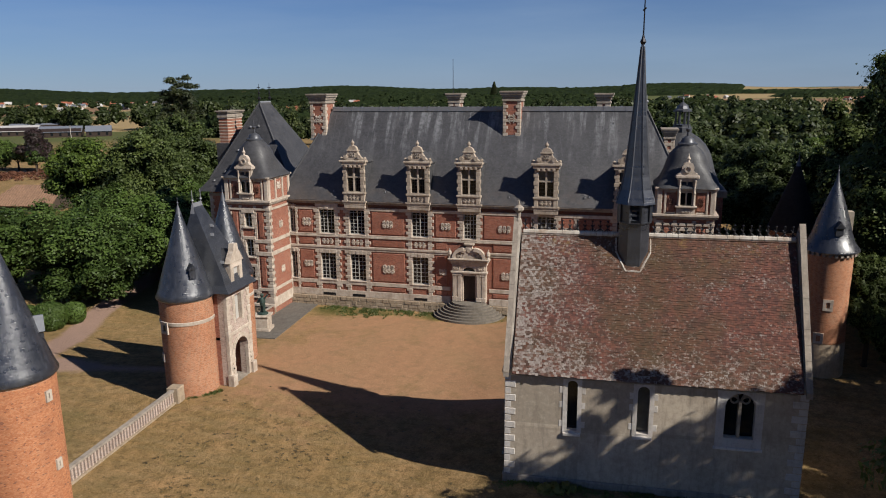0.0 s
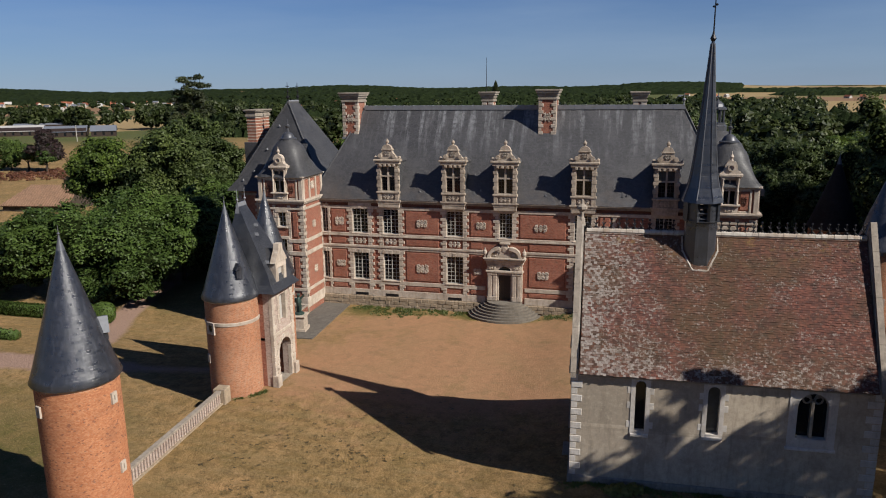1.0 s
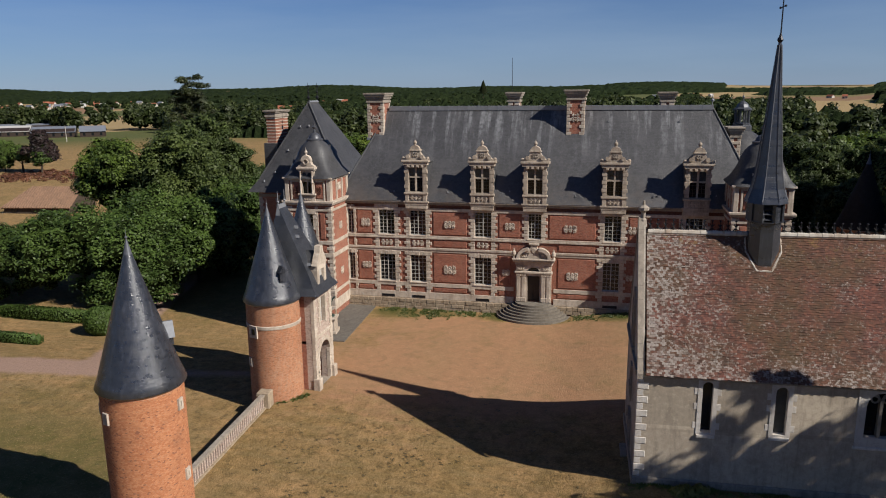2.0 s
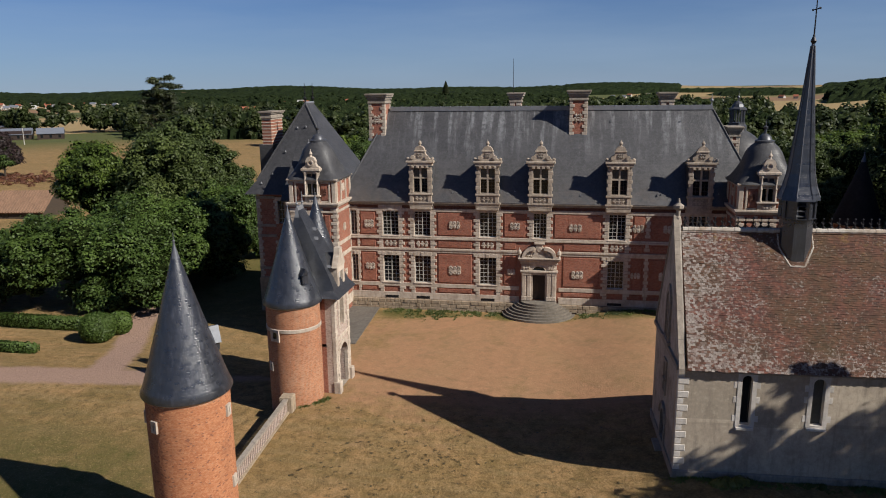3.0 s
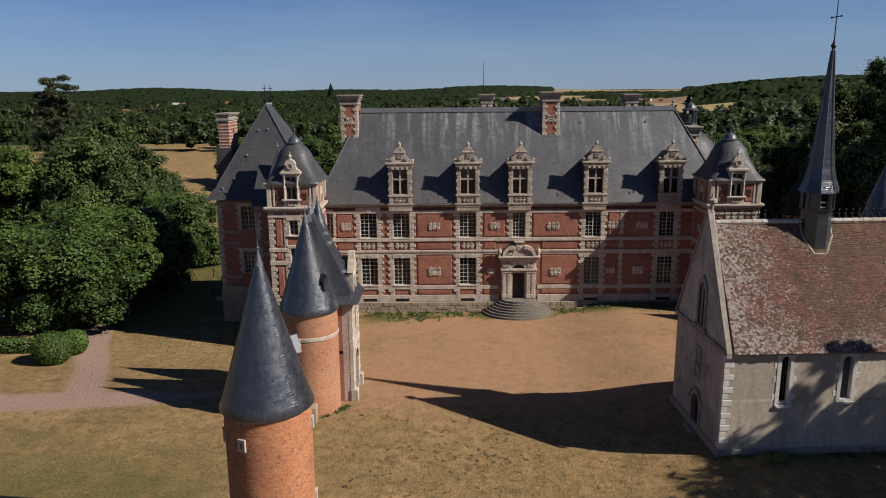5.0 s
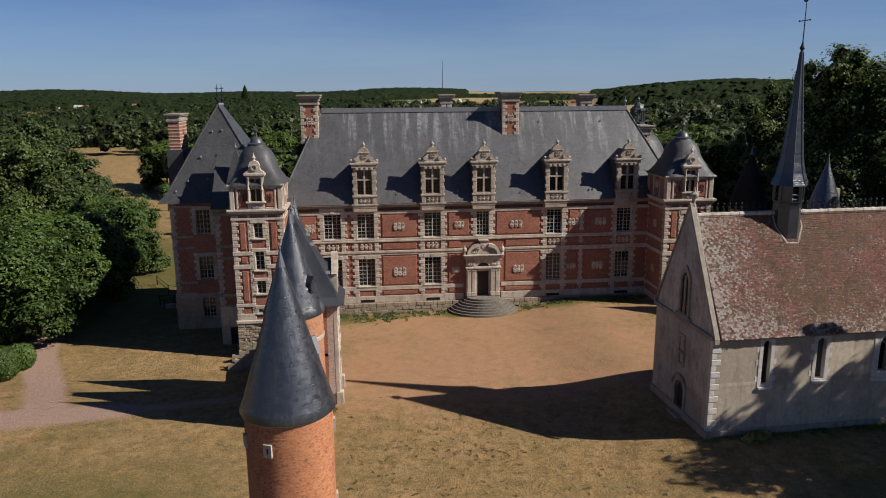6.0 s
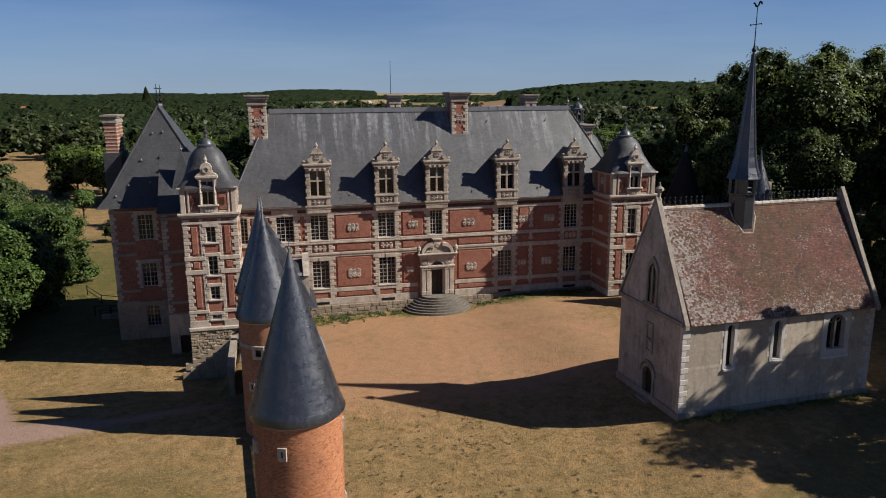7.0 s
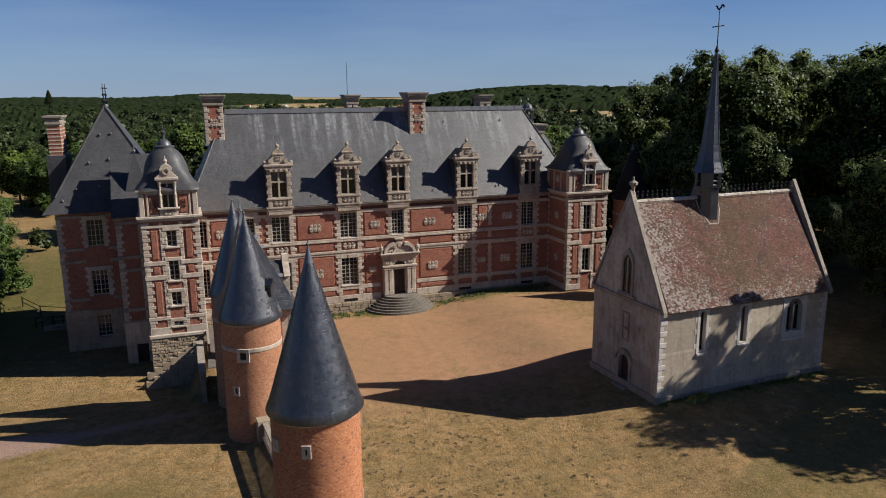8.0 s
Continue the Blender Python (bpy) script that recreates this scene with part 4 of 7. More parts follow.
def turret(cx, cy, rows, base):
    """A square stair turret with a bell roof: brick panels framed in stone, an attic stage and a dormer."""
    h = 2.33
    y = cy - h
    holes = [(cx + o - w, cx + o + w, a, b) for o, w, a, b in rows] + [(cx - 0.46, cx + 0.46, 12.5, 13.9)]
    walls = G()
    wall_holes(walls, cx - h, cx + h, base, 14.0, y, y + 0.5, holes)
    pieces("turret_side", G().box(cx - h, cx - h + 0.5, y + 0.5, cy + h, base, 14.0).box(cx + h - 0.5, cx + h, y + 0.5, cy + h, base, 14.0).box(cx - h + 0.5, cx + h - 0.5, cy + h - 0.5, cy + h, base, 14.0), BRICK, house)
    part("turret_wall", walls, BRICK, house, "red brick stair turret")
    # dark sheet added inside the turret in place of its unlit interior
    part("dark_backing", G().box(cx - 1.2, cx + 1.2, y + 0.9, y + 1.0, base, 13.8), OAK, house)
    for o, w, a, b in rows:
        win = window(cx + o, a, b, w, y, 2, 4 if b - a > 1.6 else 3)
        g = G()
        for s in (-1, 1):
            chain(g, cx + o + s * (w - 0.02), a - 0.1, b + 0.1, s, 0.4, 0.28, 0.33, y - 0.05)
        g.box(cx + o - w - 0.28, cx + o + w + 0.28, y - 0.1, y + 0.2, b - 0.02, b + 0.3, None, 0.03)
        g.box(cx + o - w - 0.2, cx + o + w + 0.2, y - 0.14, y + 0.2, a - 0.15, a + 0.015, None, 0.03)
        pieces("surround_stone", g, STONE, win, "toothed limestone surround")
    # corner stones on the front and on the flanks
    g = G()
    for s in (-1, 1):
        chain(g, cx - s * (h + 0.05), 1.1, 11.2, s, 0.62, 0.42, 0.34, y - 0.05)
        f = Matrix.Translation((cx + s * h, cy, 0)) @ pose(0, 0, 0, 0, 0, 90 * s)
        for e in (-1, 1):
            chain(g, e * h, 1.1, 11.2, -e, 0.55, 0.38, 0.34, -0.05, f, 0.2)
        chain(g, cx - s * 0.95, 1.1, 11.2, s, 0.3, 0.3, 0.34, y - 0.04)
    pieces("quoin", g, STONE, house, "limestone corner quoins")
    # carved plaques on the flanks
    for s in (-1, 1):
        f = Matrix.Translation((cx + s * h, cy, 0)) @ pose(0, 0, 0, 0, 0, 90 * s)
        for z in (4.3, 9.0, 13.0):
            part("carved_plaque", carving(G(), 0, z, 0.8, 0.8, -0.02, f, seed=int(z)), STONE, house)
    for a, b, o in ((1.1, 1.7, 0.08), (2.4, 2.7, 0.1), (6.1, 6.5, 0.1), (7.4, 7.75, 0.1), (10.72, 10.94, 0.095), (11.3, 11.42, 0.14), (11.42, 11.56, 0.26), (11.56, 11.75, 0.36), (13.75, 13.9, 0.12), (13.9, 14.05, 0.25)):
        g = G()
        if a < 10:
            for x0, x1 in ((cx - h - o, cx - 0.62), (cx + 0.62, cx + h + o)):
                g.box(x0, x1, y - o, y + 0.1, a, b, None, 0.02)
            for s in (-1, 1):
                xa, xb = sorted((cx + s * (h - 0.1), cx + s * (h + o)))
                g.box(xa, xb, y + 0.1, cy + h, a, b)
        else:
            g.box(cx - h - o, cx + h + o, y - o, cy + h + o, a, b, None, 0.02)
        pieces("string_course", g, STONE, house, "pale limestone string course")
    # attic pilasters
    g = G()
    for x in (-h + 0.16, -h + 0.62, h - 0.62, h - 0.16):
        w = 0.2 if abs(x) > h - 0.3 else 0.09
        g.box(cx + x - w, cx + x + w, y - 0.1, y + 0.1, 11.75, 13.75, None, 0.03)
    for s in (-1, 1):
        for yy in (-h + 0.2, -0.75, 0.75, h - 0.2):
            xa, xb = sorted((cx + s * (h - 0.1), cx + s * (h + 0.1)))
            w = 0.2 if abs(yy) > 1 else 0.13
            g.box(xa, xb, cy + yy - w, cy + yy + w, 11.75, 13.75)
    pieces("pilaster", g, STONE, house)
    for s in (-1, 1):
        part("brick_panel", G().box(cx + s * 1.23 - 0.34, cx + s * 1.23 + 0.34, y - 0.07, y, 12.0, 13.55, None, 0.04), BRICK, house)
        part("carved_plaque", carving(G(), cx + s * 1.23, 12.8, 0.42, 0.7, y - 0.09, seed=7), BRICK_DARK, house)
        g = G().box(cx + s * 1.24 - 0.4, cx + s * 1.24 + 0.4, y - 0.05, y + 0.05, 11.76, 11.9, None, 0.02).box(cx + s * 1.24 - 0.4, cx + s * 1.24 + 0.4, y - 0.05, y + 0.05, 13.6, 13.74, None, 0.02)
        pieces("moulding", g, STONE, house)
        for z0, z1 in ((2.95, 5.9), (6.66, 7.26), (7.95, 10.5)):
            part("brick_panel", G().box(cx + s * 1.42 - 0.26, cx + s * 1.42 + 0.26, y - 0.075, y, z0, z1, None, 0.04), BRICK, house, "raised brick panel")
    # attic dormer
    d = part("attic_dormer", wall_holes(G(), cx - 0.76, cx + 0.76, 11.75, 14.86, y - 0.16, y + 0.5, [(cx - 0.46, cx + 0.46, 12.5, 14.55)]), STONE, house, "limestone attic dormer")
    part("pane", G().box(cx - 0.46, cx + 0.46, y + 0.16, y + 0.2, 12.5, 14.55), GLASS, d)
    part("mullion", G().box(cx - 0.055, cx + 0.055, y - 0.08, y + 0.16, 12.5, 14.55).box(cx - 0.46, cx - 0.055, y - 0.07, y + 0.16, 13.6, 13.7).box(cx + 0.055, cx + 0.46, y - 0.07, y + 0.16, 13.6, 13.7), STONE, d)
    for s in (-1, 1):
        part("column", G().lathe([(0.13, 12.5), (0.13, 12.6), (0.09, 12.66), (0.085, 13.5), (0.13, 13.55), (0.13, 13.65), (0.09, 13.7), (0.08, 14.55), (0.14, 14.62), (0.14, 14.72)], 10, cx + s * 0.61, y - 0.26), STONE, d, "", True)
    g = G().box(cx - 0.9, cx + 0.9, y - 0.4, y + 0.3, 12.34, 12.5, None, 0.03).box(cx - 0.84, cx + 0.84, y - 0.34, y + 0.3, 14.72, 14.86, None, 0.03).box(cx - 0.95, cx + 0.95, y - 0.42, y + 0.4, 14.86, 15.08, None, 0.03)
    g.prism([(cx - 0.88, 15.08), (cx + 0.88, 15.08), (cx + 0.8, 15.22), (cx + 0.62, 15.3), (cx + 0.48, 15.55), (cx + 0.5, 15.8), (cx + 0.36, 16.08), (cx + 0.16, 16.2), (cx - 0.16, 16.2), (cx - 0.36, 16.08), (cx - 0.5, 15.8), (cx - 0.48, 15.55), (cx - 0.62, 15.3), (cx - 0.8, 15.22)], y - 0.2, y + 0.3)
    g.lathe([(0.3, 0), (0.3, 0.12), (0.2, 0.12), (0.2, 0.03)], 14, m=Matrix.Translation((cx, y - 0.18, 15.6)) @ pose(0, 0, 0, 90))
    g.lathe([(0.12, 16.2), (0.1, 16.35), (0.17, 16.5), (0.05, 16.7), (0.02, 16.95)], 8, cx, y)
    pieces("pediment_stone", g, STONE, d)
    part("carving", carving(G(), cx, 12.05, 0.8, 0.42, y - 0.19, seed=4), STONE, d)
    part("dormer_roof", G().box(cx - 0.7, cx + 0.7, y + 0.5, y + 1.8, 13.9, 14.9).prism([(cx - 0.8, 14.88), (cx + 0.8, 14.88), (cx, 15.7)], y + 0.3, y + 2.0), SLATE_DOME, d)
    roof = part("turret_roof", G().dome([(r, z, 14 - 11.6 * min(1, max(0, (z - 14.1) / 1.6))) for r, z in TURRET_ROOF], cx, cy, 40), SLATE_DOME, house, "bell-shaped slate turret roof", True)
    part("finial", G().lathe([(0.85, 17.5), (0.85, 17.62), (0.62, 17.7), (0.5, 18.0), (0.3, 18.15), (0.12, 18.25), (0.1, 18.6), (0.2, 18.72), (0.2, 18.85), (0.04, 18.95), (0.03, 19.5)], 12, cx, cy), LEAD_DARK, roof, "", True)


turret(-22.3, -1.95, [(0.0, 0.42, 9.0, 10.45), (0.0, 0.42, 5.95, 7.75), (0.0, 0.42, 3.65, 4.9), (0.0, 0.42, 1.75, 2.2)], -3.2)
turret(19.35, -1.95, [(0.0, 0.48, 7.6, 10.3), (0.0, 0.48, 3.1, 5.6)], -0.5)
# rubble base under the west turret
g, rnd = G(), random.Random(8)
for row in range(14):
    for face in range(2):
        m = Matrix.Translation((-22.3, -1.95, 0)) @ pose(0, 0, 0, 0, 0, -90 * face)
        x = -2.45
        while x < 2.4:
            w = 0.7 if x < -2.4 and row % 2 else rnd.uniform(0.2, 0.52)
            x2 = min(x + w, 2.45)
            lo = -3.2 + row * 0.28 + rnd.uniform(-0.03, 0.03)
            g.box(x + 0.012, x2 - 0.012, -2.45 + rnd.uniform(-0.035, 0.035), -2.2, lo, lo + rnd.uniform(0.23, 0.28), m, 0.035)
            x = x2
pieces("base_stone", g, RUBBLE, house)
part("plinth_moulding", G().box(-24.85, -19.85, -4.5, 0.3, 0.72, 1.1, None, 0.08), STONE, house)


def west_pavilion():
    """The west pavilion behind the turret, standing in the lower ground."""
    wins = [(-29.35, 0.72, 7.7, 10.3), (-29.35, 0.72, 2.8, 5.3), (-29.35, 0.65, -1.5, 0.75)]
    g = wall_holes(G(), -32.6, -27.0, 1.3, 11.2, 5.5, 6.0, [(c - w, c + w, a, b) for c, w, a, b in wins])
    g.box(-32.6, -32.1, 6.0, 16.5, -3.5, 11.2).box(-32.1, -22, 16.0, 16.5, -3.5, 11.2).box(-22.5, -22.0, 6.0, 16.0, 5, 11.2)
    part("pavilion_wall", g, BRICK, house, "shaded brick pavilion wall")
    g = wall_holes(G(), -32.75, -27.0, -3.5, 1.3, 5.35, 6.0, [(c - w, c + w, a, b) for c, w, a, b in wins])
    part("pavilion_base", g, RUBBLE, house)
    for c, w, a, b in wins:
        win = window(c, a, b, w, 5.5, 4, 5)
        s_ = G()
        for s in (-1, 1):
            chain(s_, c + s * (w - 0.02), a - 0.1, b + 0.4, s, 0.55, 0.38, 0.36, 5.45)
        s_.box(c - w - 0.3, c + w + 0.3, 5.36, 5.6, b - 0.02, b + 0.4, None, 0.03)
        pieces("surround_stone", s_, STONE, win, "toothed limestone surround")
    # wing between pavilion and turret, in line with the front
    g = wall_holes(G(), -27.0, -24.6, -3.5, 11.2, 0.0, 0.5, [(-26.2, -25.2, -3.2, -0.9)])
    g.box(-27.0, -26.5, 0.5, 5.5, -3.5, 11.2)
    part("link_wall", g, BRICK, house)
    part("link_base", wall_holes(G(), -27.1, -24.6, -3.5, 1.2, -0.12, 0.0, [(-26.2, -25.2, -3.2, -0.9)]), PLASTER, house)
    part("cellar_door", G().box(-26.2, -25.2, 0.2, 0.3, -3.2, -0.9), OAK, house)
    g = G()
    chain(g, -27.05, 1.2, 11.2, 1, 0.6, 0.42, 0.36, -0.05)
    chain(g, -32.65, 1.3, 11.2, 1, 0.6, 0.42, 0.36, 5.45)
    chain(g, -24.9, 1.2, 11.2, -1, 0.3, 0.3, 0.36, -0.04)
    f = Matrix.Translation((-27.0, 0, 0)) @ pose(0, 0, 0, 0, 0, -90)
    chain(g, 0.0, 1.2, 11.2, -1, 0.6, 0.42, 0.36, -0.05, f)
    chain(g, -26.2, -3.2, -0.8, -1, 0.4, 0.28, 0.36, -0.2)
    chain(g, -25.2, -3.2, -0.8, 1, 0.4, 0.28, 0.36, -0.2)
    pieces("quoin", g, STONE, house, "limestone corner quoins")
    for a, b in ((1.1, 1.4), (2.3, 2.6), (6.1, 6.4), (7.3, 7.6), (10.5, 10.8), (11.0, 11.3)):
        o = 0.25 if a > 10.9 else 0.09
        g = G().box(-32.6 - o, -30.4, 5.5 - o, 5.6, a, b, None, 0.02).box(-28.3, -27.0, 5.5 - o, 5.6, a, b, None, 0.02).box(-27.0 - o, -24.6, -o, 0.1, a, b, None, 0.02)
        g.box(-27.0 - o, -26.9, 0.1, 5.4, a, b)
        if o > 0.2:
            g.box(-30.4, -28.3, 5.5 - o, 5.6, a, b, None, 0.02)
        pieces("string_course", g, STONE_GREY, house)
    # pyramid roof with a short ridge
    e = [(-33.3, 4.9, 11.2), (-21.6, 4.9, 11.2), (-21.6, 17.0, 11.2), (-33.3, 17.0, 11.2)]
    r, s = (-27.75, 9.6, 21.0), (-27.75, 12.2, 21.0)
    out = [(-33.6, 4.6, 11.1), (-21.6, 4.6, 11.1), (-21.6, 17.3, 11.1), (-33.6, 17.3, 11.1)]
    knee = [tuple(Vector(p).lerp(Vector(q), 0.15) + Vector((0, 0, -0.12))) for p, q in zip(e, (r, r, s, s))]
    g = G().add(out + knee + [r, s], [(3, 2, 1, 0)] + [(i, (i + 1) % 4, 4 + (i + 1) % 4, 4 + i) for i in range(4)] + [(4, 5, 8), (5, 6, 9, 8), (6, 7, 9), (7, 4, 8, 9)])
    roof = part("pavilion_roof", g, SLATE_DOME, house, "steep slate pavilion roof with leaded hips")
    part("ridge_cap", G().rod(r, s, 0.16), LEAD, roof)
    for c in (knee[0], knee[1]):
        part("hip_cap", G().rod(r, c, 0.09), SLATE_DOME, roof)
    g = G()
    for x, z in ((-30.6, 13.2), (-28.6, 13.4), (-29.4, 15.6), (-27.6, 15.9), (-28.3, 18.2), (-27.3, 18.3), (-31.8, 12.2)):
        y = 4.9 + 4.7 * (z - 11.2) / 9.8
        g.prism([(x - 0.09, z), (x + 0.09, z), (x, z + 0.2)], y - 0.16, y + 0.12)
    pieces("roof_hook", g, LEAD, roof)
    for p in (r, s):
        part("finial", G().rod(p, (p[0], p[1], p[2] + 2.2), 0.07, 0.02).ball((p[0], p[1], p[2] + 0.5), 0.2).ball((p[0], p[1], p[2] + 1.1), 0.13).box(p[0] - 0.2, p[0] + 0.2, p[1] - 0.02, p[1] + 0.02, p[2] + 1.7, p[2] + 1.78), IRON, roof)
    # link roof and its pointed roof-turret
    g = G()
    slope(g, [(-27.3, -0.35, 11.25), (-23.5, -0.35, 11.25), (-23.5, 5.2, 16.5), (-27.3, 5.2, 16.5)])
    slope(g, [(-27.3, 6.5, 11.25), (-27.3, -0.35, 11.25), (-25.6, 5.2, 16.5)])
    part("link_roof", g, SLATE_DOME, house)
    sp = part("roof_spire", G().lathe([(1.0, 12.3), (0.95, 13.4), (0.75, 14.3), (0.12, 16.6), (0.02, 16.9)], 4, -25.05, 2.75, 45), SLATE_DOME, house, "small pointed slate roof turret")
    part("finial", G().rod((-25.05, 2.75, 16.6), (-25.05, 2.75, 17.4), 0.05, 0.02).ball((-25.05, 2.75, 16.95), 0.12), LEAD, sp)


west_pavilion()
c = part("chimney", G().box(-33.0, -31.9, 9.2, 12.6, -3.0, 19.4), BRICK, house, "tall banded brick chimney stack")
g = G()
for i in range(18):
    g.box(-33.04, -31.86, 9.16, 12.64, 13.0 + i * 0.36, 13.0 + i * 0.36 + 0.1)
pieces("stone_band", g, STONE, c)
g = G()
for a, b, o in ((19.3, 19.55, 0.14), (19.55, 19.8, 0.06), (19.8, 19.95, 0.2), (19.95, 20.1, 0.3)):
    g.box(-33.0 - o, -31.9 + o, 9.2 - o, 12.6 + o, a, b)
part("chimney_cap", g, STONE_GREY, c)
part("chimney_shoulder", G().box(-33.3, -31.6, 8.8, 13.0, 11.0, 16.3), SLATE_DOME, c)


def east_pavilion():
    """The east pavilion with its dome, lantern and chimney."""
    part("pavilion_wall", G().box(15.6, 23.6, 6.2, 15.5, -0.5, 11.8), BRICK, house, "brick pavilion wall")
    part("cornice", G().box(15.3, 23.9, 5.9, 15.8, 11.8, 12.4), STONE_GREY, house)
    prof = [(4.3, 12.4), (3.85, 12.8), (3.55, 13.6), (3.35, 14.6), (3.05, 15.6), (2.55, 16.5), (1.9, 17.2), (1.15, 17.7), (0.8, 17.9)]
    dome = part("dome_roof", G().dome([(r, z, 12 - 10 * min(1, max(0, (z - 12.6) / 2.0))) for r, z in prof], 19.6, 10.9, 40), SLATE_DOME, house, "slate-covered dome roof", True)
    g = G().lathe([(0.95, 17.8), (0.95, 18.3), (0.8, 18.4), (0.8, 18.6)], 8, 19.6, 10.9)
    g.lathe([(0.85, 19.9), (0.85, 20.05), (0.6, 20.2), (0.5, 20.5), (0.25, 20.75), (0.08, 20.85), (0.06, 21.1), (0.16, 21.2), (0.03, 21.4), (0.02, 21.8)], 8, 19.6, 10.9)
    for i in range(8):
        a = math.tau * i / 8 + 0.39
        g.rod((19.6 + 0.68 * math.cos(a), 10.9 + 0.68 * math.sin(a), 18.6), (19.6 + 0.68 * math.cos(a), 10.9 + 0.68 * math.sin(a), 19.9), 0.08)
    pieces("lantern_piece", g, LEAD_DARK, dome, "dark leaded lantern")
    chimney(17.7, 18.6, 4.6, 6.6, 12.0, 18.5, False)


east_pavilion()

# ---- steps before the door ----
steps = thing("stone_steps", "half-round grey stone steps before the door", "steps", pose(-0.46, 0, 0))
for i in range(7):
    r, z0, z1 = 3.65 - 0.31 * i, (-0.15 if i == 0 else 0.21 * i), 0.21 * (i + 1)
    pts = [(r * math.cos(math.pi * k / 28), -r * 0.8 * math.sin(math.pi * k / 28)) for k in range(29)]
    g = G().add([(x, y - 0.3, z0) for x, y in pts] + [(x, y - 0.3, z1) for x, y in pts],
                [tuple(range(28, -1, -1)), tuple(range(29, 58))] + [(k, k + 1, 30 + k, 29 + k) for k in range(28)] + [(28, 0, 29, 57)])
    part("step", g, STEP, steps)


# ---- chapel ----
chapel = thing("chapel", "plastered stone chapel with a mossy tile roof and a slate spire", "chapel", pose(8.45, -32.0, 0, 0, 0, 2.3))
CL, CW, C_EAVE, C_RIDGE = 15.35, 7.85, 7.55, 14.45


def lancet(c, w, z0, z1, m, n=8):
    """Outline of a round-headed opening."""
    r = w
    return [(c - w, z0), (c + w, z0)] + [(c + r * math.cos(math.pi * i / n), z1 - r + r * math.sin(math.pi * i / n)) for i in range(n + 1)]


def pointed(c, w, z0, z1, n=8):
    """Outline of a pointed opening with as many points as lancet()."""
    h = 1.5 * w
    side = [(c + w * (1 - (i / 4) ** 1.6), z1 - h + h * (i / 4) ** 0.8) for i in range(5)]
    return [(c - w, z0), (c + w, z0)] + side + [(2 * c - x, z) for x, z in side[:4][::-1]]


def ring(g, outer, inner, y0, y1, m=None):
    """A flat ring between two outlines with the same number of points."""
    n = len(outer)
    vs = [(x, y0, z) for x, z in outer] + [(x, y0, z) for x, z in inner] + [(x, y1, z) for x, z in outer] + [(x, y1, z) for x, z in inner]
    fs = []
    for i in range(n):
        j = (i + 1) % n
        fs += [(i, j, n + j, n + i), (2 * n + i, 3 * n + i, 3 * n + j, 2 * n + j), (i, 2 * n + i, 2 * n + j, j), (n + i, n + j, 3 * n + j, 3 * n + i)]
    g.add(vs, fs, m)


